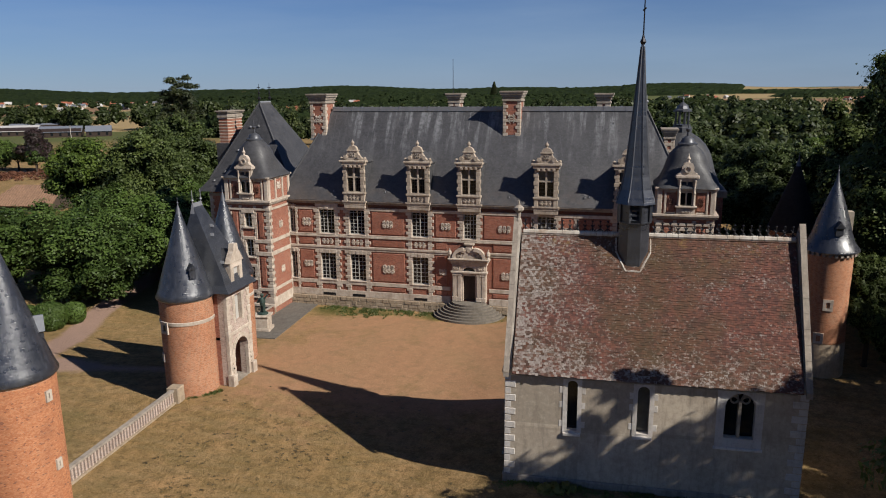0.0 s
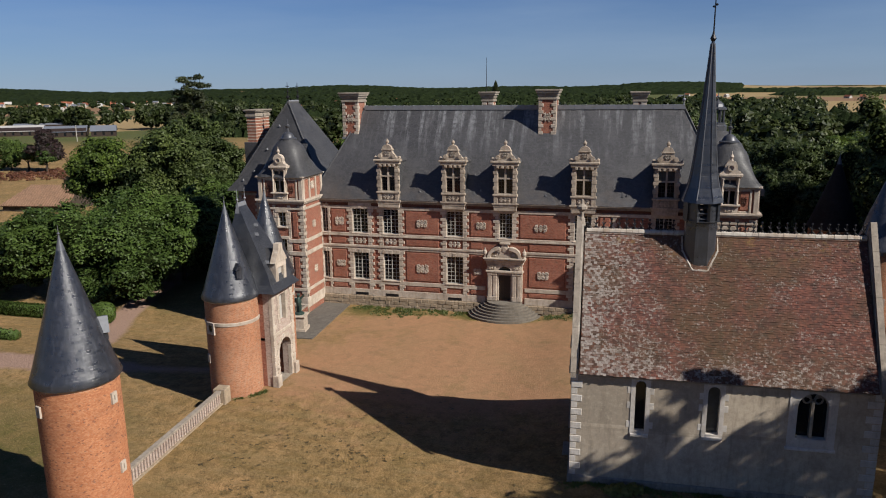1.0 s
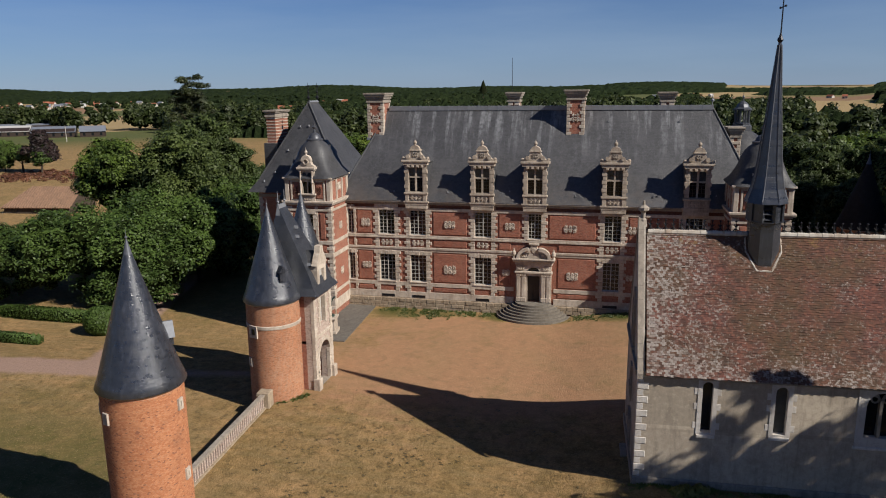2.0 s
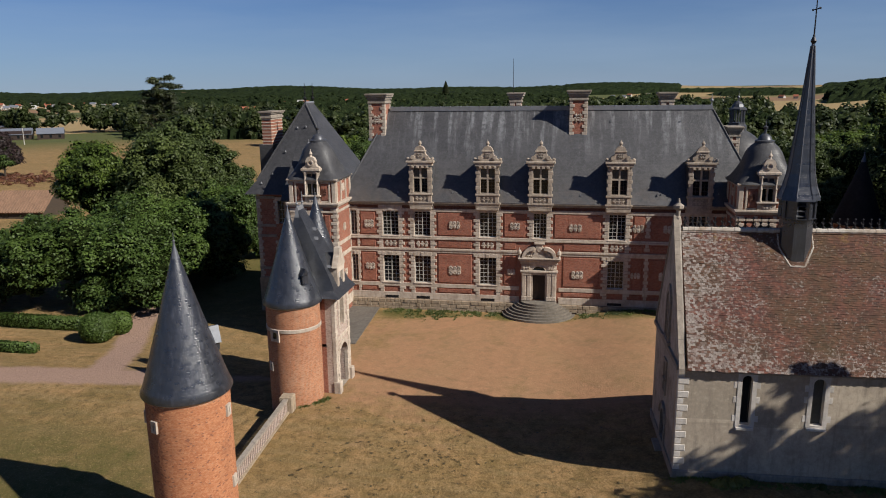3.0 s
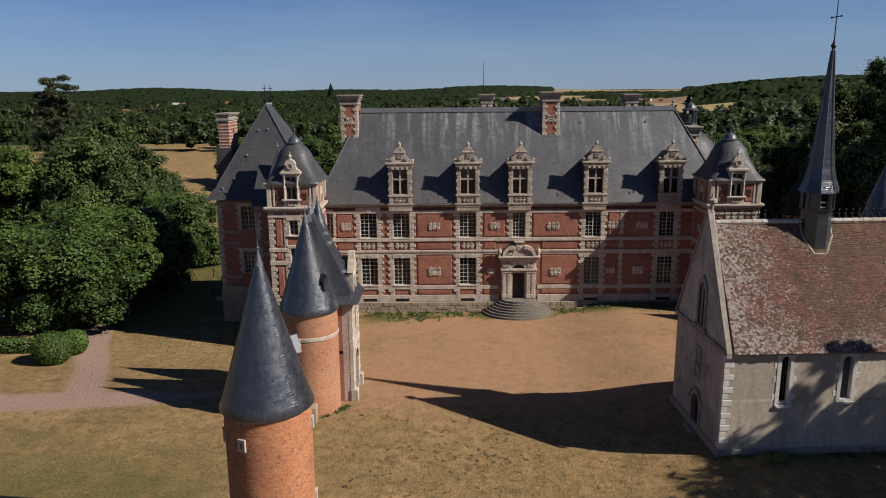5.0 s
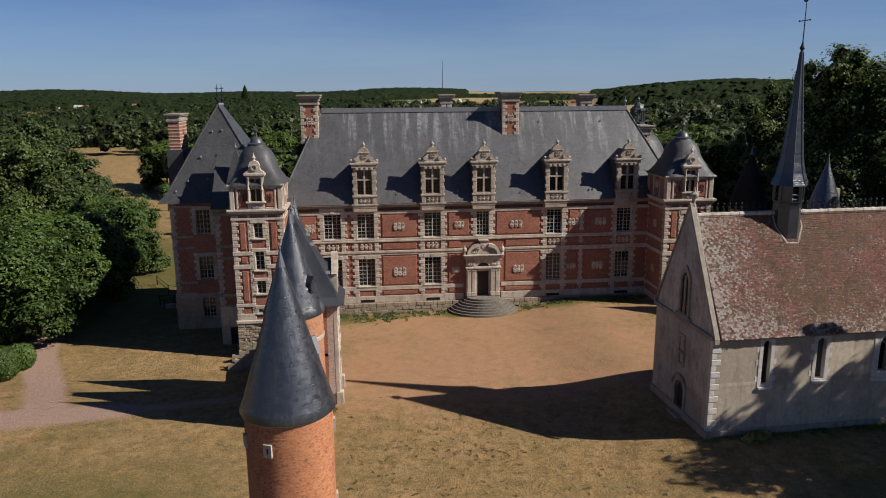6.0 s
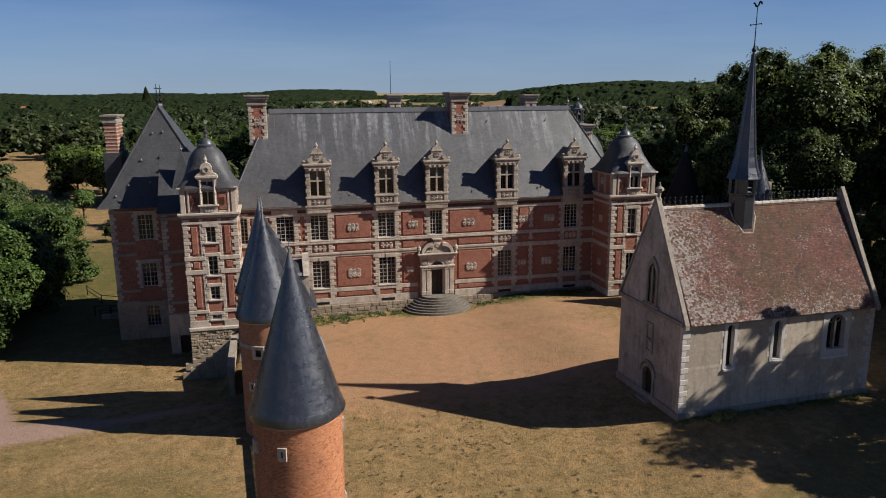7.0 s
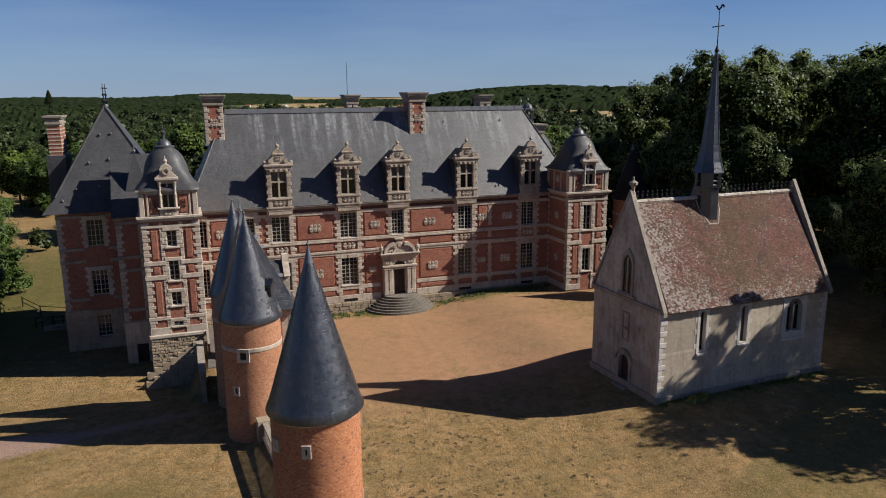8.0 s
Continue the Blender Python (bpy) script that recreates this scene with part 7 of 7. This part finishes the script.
# an edge of trees and low bushes across the meadow, north of the pavilion
for kind, x, y, s, a, sz in [("fresh", -55, 110, 0.85, 15, 1.0), ("lime", -48, 104, 0.85, 70, 1.15), ("fresh", -63, 121, 0.8, 200, 1.0), ("lime", -43, 112, 0.95, 260, 1.1), ("tall", -55, 126, 0.75, 310, 0.95)]:
    tree(kind, x, y, s, a, "leafy tree at the end of the dry meadow", "trees at the end of the meadow", sz=sz)


# a spruce standing above the far woods
def spruce(x, y, h):
    t = thing("spruce_tree", "dark spruce rising over the far woods", "tree", pose(x, y, gz(x, y)))
    part("trunk", G().rod((0, 0, 0), (0, 0, h * 0.95), 0.5, 0.1, 7), BARK, t)
    rng = np.random.default_rng(3)
    g = G()
    for i in range(700):
        u = rng.random() ** 0.7
        a, z = rng.uniform(0, math.tau), h * (0.52 + 0.47 * u)
        r = h * 0.21 * (1 - u) ** 0.75 + 0.3
        m = Matrix.Translation((0, 0, z)) @ pose(0, 0, 0, 0, 0, math.degrees(a)) @ pose(0, 0, 0, 0, 18)
        g.add([(0, -0.1, 0), (r * 0.6, -r * 0.32, 0), (r, 0, -0.2), (r * 0.6, r * 0.32, 0)], [(0, 1, 2, 3)], m)
    part("crown", g, LEAF_CEDAR, t)


spruce(-153, 845, 31 - gz(-153, 845))


# iron railings and a stone kerb on the terrace west of the pavilion
def iron_railing(posts):
    x0, y0 = posts[0]
    z0 = gz(x0, y0)
    t = thing("iron_railing", "dark iron railing on the terrace beside the pavilion", "railing", pose(x0, y0, z0), "terrace railings")
    for x, y in posts:
        part("post", G().rod((x - x0, y - y0, gz(x, y) - z0 - 0.1), (x - x0, y - y0, gz(x, y) - z0 + 1.25), 0.06, 0.05, 6), IRON, t)
    for (xa, ya), (xb, yb) in zip(posts, posts[1:]):
        for h in (0.6, 1.15):
            part("rail", G().rod((xa - x0, ya - y0, gz(xa, ya) - z0 + h), (xb - x0, yb - y0, gz(xb, yb) - z0 + h), 0.035, 0.035, 5), IRON, t)


iron_railing([(-37.2, 15.0), (-35.5, 15.0), (-33.4, 15.0)])
iron_railing([(-40.2, 25.0), (-37.5, 20.0), (-34.6, 18.3)])
kerb = thing("stone_kerb", "pale worn stone kerb at the terrace edge", "kerb", pose(-34.6, 13.7, gz(-34.6, 13.7)))
pieces("kerb_stone", G().box(-1.7, -0.6, -0.25, 0.25, -0.1, 0.5, None, 0.04).box(-0.58, 0.6, -0.25, 0.25, -0.1, 0.52, None, 0.04).box(0.62, 1.8, -0.25, 0.25, -0.1, 0.49, None, 0.04), STONE_GREY, kerb)


# clipped shrubs and hedge by the drive
def shrub(name, x, y, sx, sy, sz, n, seed, label):
    power = 2.5 if name == "clipped_bush" else 7.0
    rng = np.random.default_rng(seed)
    t = thing(name, label, "shrub", pose(x, y, gz(x, y)), "clipped shrubs")
    lb = [(np.array([0.0, 0, 0.5]), 0.5)]
    d = rng.normal(size=(n, 3))
    d = d / (np.abs(d) ** power).sum(1)[:, None] ** (1 / power) * 0.52
    p = d * [sx, sy, sz] * rng.uniform(0.93, 1.04, (n, 1)) + [0, 0, sz * 0.5]
    nr = d / np.linalg.norm(d, axis=1)[:, None] + rng.normal(0, 0.4, (n, 3))
    nr /= np.linalg.norm(nr, axis=1)[:, None]
    tt = np.cross(nr, rng.normal(size=(n, 3)))
    tt /= np.linalg.norm(tt, axis=1)[:, None]
    bb = np.cross(nr, tt)
    s = rng.uniform(0.07, 0.13, (n, 1))
    v = np.stack([p - tt * s, p + bb * s * 0.6, p + tt * s, p - bb * s * 0.6], 1).reshape(-1, 3)
    o = new("foliage", raw_mesh("foliage", v, np.arange(len(v)).reshape(-1, 4), [LEAF]))
    o.parent = t
    # dark core under the leaves, painted as the shrub's inner shade
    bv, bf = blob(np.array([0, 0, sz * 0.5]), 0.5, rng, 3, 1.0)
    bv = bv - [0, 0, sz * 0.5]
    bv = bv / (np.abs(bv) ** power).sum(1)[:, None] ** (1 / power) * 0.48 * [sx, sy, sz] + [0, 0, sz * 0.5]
    o = new("foliage_shade_core", raw_mesh("foliage_shade_core", bv, bf, [SHADE_CORE]))
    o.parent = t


shrub("clipped_bush", -45.2, -7.2, 3.2, 3.0, 2.9, 6500, 1, "large rounded clipped bush beside the drive")
shrub("hedge", -54.5, -3.8, 13, 1.7, 1.25, 6000, 2, "long low clipped hedge")
shrub("clipped_bush", -44.6, -4.4, 2.4, 2.2, 2.3, 2600, 3, "rounded bush at the hedge end")


def grass_clump(x, y, seed):
    """A few ragged tufts of long grass growing together."""
    rng = np.random.default_rng(seed)
    t = thing("grass_clump", "yellow-green grass clump at the chapel wall, brightened as if sunlit", "shrub", pose(x, y, gz(x, y)))
    lb = [(np.array([rng.uniform(-1.0, 1.1), rng.uniform(-0.3, 0.25), 0.12]), rng.uniform(0.2, 0.42)) for i in range(9)]
    v, f = leaves(lb, 1100, 0.13, rng)
    o = new("foliage", raw_mesh("foliage", v, f, [LEAF_YELLOW_LIT]))
    o.parent = t


grass_clump(11.6, -32.6, 8)
shrub("low_hedge", -51.3, -13.3, 7.5, 1.1, 0.95, 2200, 4, "low box hedge along the lawn")


# ---- far woods ----
def wood_mesh(name, label, spots, mat, detail, seed):
    rng = np.random.default_rng(seed)
    vs, fs, mi, o = [], [], [], 0
    protos = []
    for k in range(6):
        lb = crown_lobes(rng, 1.0, 1.15, 0.05, 3 if detail else 2)
        pv, pf, pm, q = [], [], [], 0
        # in leafy crowns these blobs are dark cores, coloured as inner shade
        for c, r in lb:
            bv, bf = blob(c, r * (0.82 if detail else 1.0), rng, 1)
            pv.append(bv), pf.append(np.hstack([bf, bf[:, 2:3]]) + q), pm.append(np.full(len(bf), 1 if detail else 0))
            q += len(bv)
        if detail:
            v, f = leaves(lb, detail, 0.085, rng)
            pv.append(v), pf.append(np.hstack([f, f[:, 2:3]]) + q), pm.append(np.zeros(len(f), int))
        protos.append((np.concatenate(pv), np.concatenate(pf), np.concatenate(pm)))
    for x, y, w, h in spots:
        v, f, m = protos[rng.integers(6)]
        a = rng.uniform(0, math.tau)
        rot = np.array([[math.cos(a), -math.sin(a), 0], [math.sin(a), math.cos(a), 0], [0, 0, 1]])
        vs.append((v @ rot.T) * [w, w, h] + [x, y, gz(x, y) - 0.05 * h])
        fs.append(f + o), mi.append(m)
        o += len(v)
    V, F, M = np.concatenate(vs), np.concatenate(fs), np.concatenate(mi)
    tri = F[:, 2] == F[:, 3]
    faces = F[tri][:, :3].tolist() + F[~tri].tolist()
    idx = np.concatenate([M[tri], M[~tri]])
    tagged(new(name, raw_mesh(name, V, faces, [mat, SHADE_CORE], idx)), label, "woods", kind="stuff")


# open fields seen from the court: bearing and distance, from and to
FIELDS = [(-50, -33, 300, 1700), (1, 5.5, 800, 2000), (6.5, 18, 820, 1750), (14.5, 21, 380, 800), (8, 17.5, 2300, 5000), (25.5, 28.5, 480, 860), (28.5, 34.5, 420, 940), (-26.5, -23.5, 450, 720), (-22.5, -17.5, 760, 1250)]


def in_field(x, y):
    """Open fields among the woods."""
    if -115 < x < -33 and 30 < y < 205:
        return True
    if (-420 < x < -95 and y < 250) or (-380 < x < -250 and 220 < y < 320):
        return True
    az, d = math.degrees(math.atan2(x + 3, y + 70)), math.hypot(x + 3, y + 70)
    return any(a0 < az < a1 and d0 < d < d1 for a0, a1, d0, d1 in FIELDS)


rng = np.random.default_rng(77)
mid, far = [], []
while len(mid) < 820:
    a, d = rng.uniform(-52, 62), 95 + 560 * rng.random() ** 1.2
    x, y = d * math.sin(radians(a)) - 10, d * math.cos(radians(a)) - 30
    if in_field(x, y) or (y < 60 and abs(x) < 90) or noise.noise((x / 130, y / 130, 3)) < -0.32:
        continue
    s = rng.uniform(8, 13)
    mid.append((x, y, s, s * rng.uniform(0.8, 1.05)))
while len(far) < 2000:
    a, d = rng.uniform(-62, 66), 480 + 1100 * rng.random() ** 1.3
    x, y = d * math.sin(radians(a)), d * math.cos(radians(a))
    if (in_field(x, y) and not (a < -33 and d > 720 and rng.random() < 0.35)) or noise.noise((x / 420, y / 300, 8)) < -0.22:
        continue
    s = rng.uniform(8, 13) * (1 + d / 3000)
    far.append((x, y, s * 1.05, s * rng.uniform(0.62, 0.85)))
while len(mid) < 1180:
    x, y = rng.uniform(-60, 270), rng.uniform(190, 500)
    if in_field(x, y):
        continue
    s = rng.uniform(9, 13)
    mid.append((x, y, s, s * rng.uniform(0.9, 1.25)))
while len(mid) < 1440:
    x, y = rng.uniform(-430, 300), rng.uniform(180, 520)
    if in_field(x, y) or not any(in_field(x + p, y + q) for p, q in ((16, 0), (-16, 0), (0, 16), (0, -16))):
        continue
    s = rng.uniform(8, 13)
    mid.append((x, y, s, s * rng.uniform(0.85, 1.15)))
for i in range(60):
    u = rng.random()
    s = rng.uniform(11, 15)
    mid.append((-400 + 245 * u, 300 + 30 * u + rng.uniform(-12, 28), s, s * rng.uniform(0.95, 1.2)))
for x in np.arange(-124, -26, 5.5):
    s = rng.uniform(9, 14)
    mid.append((x + rng.uniform(-2, 2), 207 + rng.uniform(-6, 8), s, s * rng.uniform(0.8, 1.1)))
for x, y, s in ((-66, 118, 7.5), (-48, 104, 5.5), (-58, 72, 5.0), (-44, 60, 4.2)):
    mid.append((x, y, s, s * 0.9))
wood_mesh("near_woods", "mixed green woodland behind the house", mid, LEAF_MID, 260, 5)
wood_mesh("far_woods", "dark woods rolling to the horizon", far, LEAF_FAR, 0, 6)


def canopy():
    """The closed canopy of the far forest: one lumpy sheet over the rolling country, dipping to the ground in clearings."""
    ang = np.radians(np.arange(-64, 67, 0.26))
    rad = np.concatenate([225 * 1.009 ** np.arange(142), 810 * 1.02 ** np.arange(80)])
    A, R = np.meshgrid(ang, rad)
    X, Y = R * np.sin(A), R * np.cos(A)
    Z = ground_z(X, Y)
    lift = np.zeros_like(Z)
    for i in range(len(rad)):
        k = 1 / (8.5 + rad[i] / 160)
        for j in range(len(ang)):
            x, y = X[i, j], Y[i, j]
            if in_field(x, y) or any(abs(x - v[0]) < v[2] and abs(y - v[1]) < v[3] for v in VILLAGES):
                continue
            m = noise.noise((x / 420, y / 300, 8)) + max(0.0, (700 - rad[i]) / 500)
            if m > -0.3:
                edge = sum(not in_field(x + p, y + q) for p, q in ((14, 0), (-14, 0), (0, 14), (0, -14), (26, 0), (-26, 0), (0, 26), (0, -26))) / 8 if rad[i] < 800 else 1.0
                if i < 4:
                    edge *= i / 4
                lift[i, j] = edge ** 2 + edge ** 2 * min(1.0, (m + 0.3) * 8) * (6.5 + 5.5 * max(0.0, 1 - 1.3 * noise.voronoi((x * k, y * k, 0.3))[0][0]) + 2.2 * noise.noise((x / 35, y / 35, 4)) + 1.2 * noise.noise((x / 3.1, y / 3.1, 9)))
    Z = Z - 1 + lift + np.where(lift > 3, np.random.default_rng(12).uniform(-1.0, 1.0, Z.shape) * np.clip(R / 450, 0.9, 2.6), 0.0)
    n = len(ang)
    idx = np.arange(Z.size).reshape(Z.shape)
    faces = np.stack([idx[:-1, :-1], idx[:-1, 1:], idx[1:, 1:], idx[1:, :-1]], -1).reshape(-1, 4)
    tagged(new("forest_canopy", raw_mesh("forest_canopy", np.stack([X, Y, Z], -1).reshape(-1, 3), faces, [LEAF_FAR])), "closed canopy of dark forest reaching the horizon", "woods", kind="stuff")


VILLAGES = [(-860, 900, 130, 150, 26), (-1060, 1120, 170, 160, 22), (-700, 1080, 120, 90, 9), (-400, 1010, 75, 60, 9), (150, 1640, 70, 110, 11), (370, 640, 30, 30, 3), (420, 1330, 40, 40, 2)]
canopy()


# ---- weeds on the dry turf ----
def weeds():
    """Flat dark rosettes and tufts over the dry turf, thickest below the railings."""
    rng = np.random.default_rng(9)
    n = 2600
    x, y = rng.uniform(-16.5, 9, n), rng.uniform(-52, -20, n)
    patch = np.array([noise.noise((a / 3.5, b / 3.5, 2.0)) for a, b in zip(x, y)])
    keep = rng.random(n) < np.exp(-((x + 7) / 8) ** 2) * np.clip(0.5 + 0.9 * patch, 0.1, 1) * (0.25 + 0.75 * (y < -24))
    x, y = x[keep], y[keep]
    vs = []
    for a, b in zip(x, y):
        m, r = 12, rng.uniform(0.03, 0.11)
        p = np.stack([a + rng.normal(0, r, m), b + rng.normal(0, r * 0.8, m), np.full(m, gz(a, b) + 0.015)], -1)
        t = np.stack([rng.normal(0, 1, m), rng.normal(0, 1, m), rng.uniform(0.1, 0.6, m)], -1) * rng.uniform(0.025, 0.065)
        s = np.stack([t[:, 1], -t[:, 0], np.zeros(m)], -1) * 0.5
        vs.append(np.stack([p - s, p + s, p + t], 1).reshape(-1, 3))
    v = np.concatenate(vs)
    tagged(new("weed_tufts", raw_mesh("weed_tufts", v, np.arange(len(v)).reshape(-1, 3), [WEED])), "dark weed tufts scattered over dry turf", "weeds", kind="stuff")


def foot_grass():
    """Ragged green grass growing along the foot of the house, the chapel and the gate."""
    rng = np.random.default_rng(19)
    runs = [(-15.5, -0.9, -4.6, -0.9, 0.5, 900), (3.6, -0.9, 16.6, -1.0, 0.5, 900), (-13.5, -2.0, -9.5, -2.6, 0.7, 240), (12.5, -2.2, 15.2, -2.0, 0.6, 260),
            (8.6, -32.3, 23.5, -31.8, 0.25, 700), (-15.6, -24.0, -14.7, -22.3, 0.1, 60), (-17.4, -24.85, -16.0, -24.35, 0.1, 50)]
    vs = []
    for x0, y0, x1, y1, w, n in runs:
        u = rng.random(n)
        p = np.stack([x0 + (x1 - x0) * u, y0 + (y1 - y0) * u, np.zeros(n)], -1)
        p[:, :2] += rng.normal(0, w, (n, 2))
        for a in p:
            if noise.noise((a[0] / 0.9, a[1] / 0.9, 5)) < -0.12:
                continue
            m = 7
            q = np.stack([a[0] + rng.normal(0, 0.07, m), a[1] + rng.normal(0, 0.07, m), np.full(m, gz(a[0], a[1]))], -1)
            t = np.stack([rng.normal(0, 0.4, m), rng.normal(0, 0.4, m), rng.uniform(0.5, 1.0, m)], -1) * rng.uniform(0.08, 0.22)
            s = np.stack([t[:, 2], -t[:, 0], np.zeros(m)], -1) * 0.22
            vs.append(np.stack([q - s, q + s, q + t], 1).reshape(-1, 3))
    v = np.concatenate(vs)
    tagged(new("grass_fringe", raw_mesh("grass_fringe", v, np.arange(len(v)).reshape(-1, 3), [LEAF_FRINGE])), "ragged green grass along the foot of the walls", "grass", kind="stuff")


foot_grass()
weeds()


# ---- buildings in the distance ----
def far_house(name, x, y, w, d, h, roof_h, wall_mat, roof_mat, turn, label, group):
    t = thing(name, label, "house", pose(x, y, gz(x, y) - 0.5, 0, 0, turn), group)
    part("wall", G().box(-w / 2, w / 2, -d / 2, d / 2, 0, h).prism([(-d / 2, h), (d / 2, h), (0, h + roof_h)], -w / 2, w / 2 - (3.7 if name == "barn" else 0.0), pose(0, 0, 0, 0, 0, 90)), wall_mat, t)
    g = G()
    hip = 3.6 if name == "barn" else 0.0
    slope(g, [(-w / 2 - 0.4, -d / 2 - 0.5, h - 0.3), (w / 2 + 0.4, -d / 2 - 0.5, h - 0.3), (w / 2 + 0.4, 0, h + roof_h + 0.1), (-w / 2 - 0.4 + hip, 0, h + roof_h + 0.1)], 0.2)
    if hip:
        slope(g, [(-w / 2 - 0.4, d / 2 + 0.5, h - 0.3), (-w / 2 - 0.4, -d / 2 - 0.5, h - 0.3), (-w / 2 - 0.4 + hip, 0, h + roof_h + 0.1)], 0.2)
    slope(g, [(w / 2 + 0.4, d / 2 + 0.5, h - 0.3), (-w / 2 - 0.4, d / 2 + 0.5, h - 0.3), (-w / 2 - 0.4 + hip, 0, h + roof_h + 0.1), (w / 2 + 0.4, 0, h + roof_h + 0.1)], 0.2)
    part("roof", g, roof_mat, t)
    if name == "barn":
        ribs = G()
        for i in range(27):
            x = -w / 2 - 0.35 + i * (w + 0.7) / 26
            for s in (-1, 1):
                u = min(1.0, (x + w / 2 + 0.4) / hip)
                ribs.rod((x, s * (d / 2 + 0.5), h - 0.24), (x, s * (d / 2 + 0.5) * (1 - u), h - 0.24 + (roof_h + 0.4) * u), 0.07, 0.07, 5)
        pieces("tile_row", ribs, roof_mat, t)
    for i in range(max(1, int(w / 4))):
        part("window", G().box(-w / 2 + 1.5 + i * 4, -w / 2 + 2.6 + i * 4, -d / 2 - 0.04, -d / 2 + 0.04, h * 0.35, h * 0.75), GLASS, t)
    return t


ROOF_RED = plain_material("red_roof_tile", (0.42, 0.14, 0.075), 0.85, 0.0, 0.3, 1.0)
ROOF_PALE = plain_material("pale_sheet_roof", (0.6, 0.58, 0.55), 0.6, 0.0, 0.15, 0.6)
ROOF_GREY = plain_material("grey_sheet_roof", (0.2, 0.22, 0.26), 0.6, 0.0, 0.2, 0.6)
ROOF_BARN = stone_material("brown_barn_tile", (0.42, 0.255, 0.165), (0.24, 0.15, 0.1))
HOUSE_WALL = plain_material("pale_house_wall", (0.66, 0.62, 0.55), 0.9, 0.0, 0.2, 0.5)
far_house("barn", -99.5, 48.5, 13, 9, 1.9, 3.0, BARK, ROOF_BARN, 8, "long barn with a brown tile roof", "farm buildings")
for x, y, w, d, roof in [(-324, 268, 32, 20, ROOF_PALE), (-279, 258, 20, 15, ROOF_GREY), (-259, 262, 12, 8, ROOF_GREY), (-330, 300, 34, 22, ROOF_GREY)]:
    far_house("farm_shed", x, y, w, d, 3.6, 2.4, OAK, roof, 35, "wide low farm shed with a sheet roof", "farm buildings")
far_house("village_house", -268, 516, 13, 9, 6, 4, HOUSE_WALL, ROOF_RED, 30, "white house with a red roof among trees", "village houses")
rnd = random.Random(31)
for cx, cy, sx, sy, n in VILLAGES:
    for i in range(n):
        far_house("village_house", cx + rnd.uniform(-sx, sx), cy + rnd.uniform(-sy, sy), rnd.uniform(8, 14), rnd.uniform(6, 8), rnd.uniform(3.5, 5), rnd.uniform(2.5, 3.5), HOUSE_WALL, rnd.choice((ROOF_RED, ROOF_RED, ROOF_GREY, ROOF_PALE)), rnd.uniform(-60, 60), "small pale house far off in the village", "village houses")


# ---- poles and bracken in the west meadow ----
for x, y, h in ((-171, 124, 7.0), (-240, 220, 7.5)):
    pole = thing("utility_pole", "weathered wooden utility pole in the meadow", "pole", pose(x, y, gz(x, y)), "utility poles")
    part("post", G().rod((0, 0, -0.5), (0, 0, h), 0.17, 0.12, 8), HOUSE_WALL, pole)
    part("crossarm", G().box(-0.7, 0.7, -0.06, 0.06, h - 0.5, h - 0.36), BARK, pole)


def bracken():
    """Low rust-brown bracken over part of the meadow."""
    rng = np.random.default_rng(23)
    lb = []
    for i in range(130):
        x, y = rng.normal(-146, 9), rng.normal(94, 7)
        lb.append((np.array([x, y, gz(x, y) + 0.2]), rng.uniform(0.5, 1.3)))
    v, f = leaves(lb, 9000, 0.3, rng, flat=0.5)
    tagged(new("bracken", raw_mesh("bracken", v, f, [LEAF_RUST])), "low rust-brown bracken in the dry meadow", "bracken", kind="stuff")


bracken()
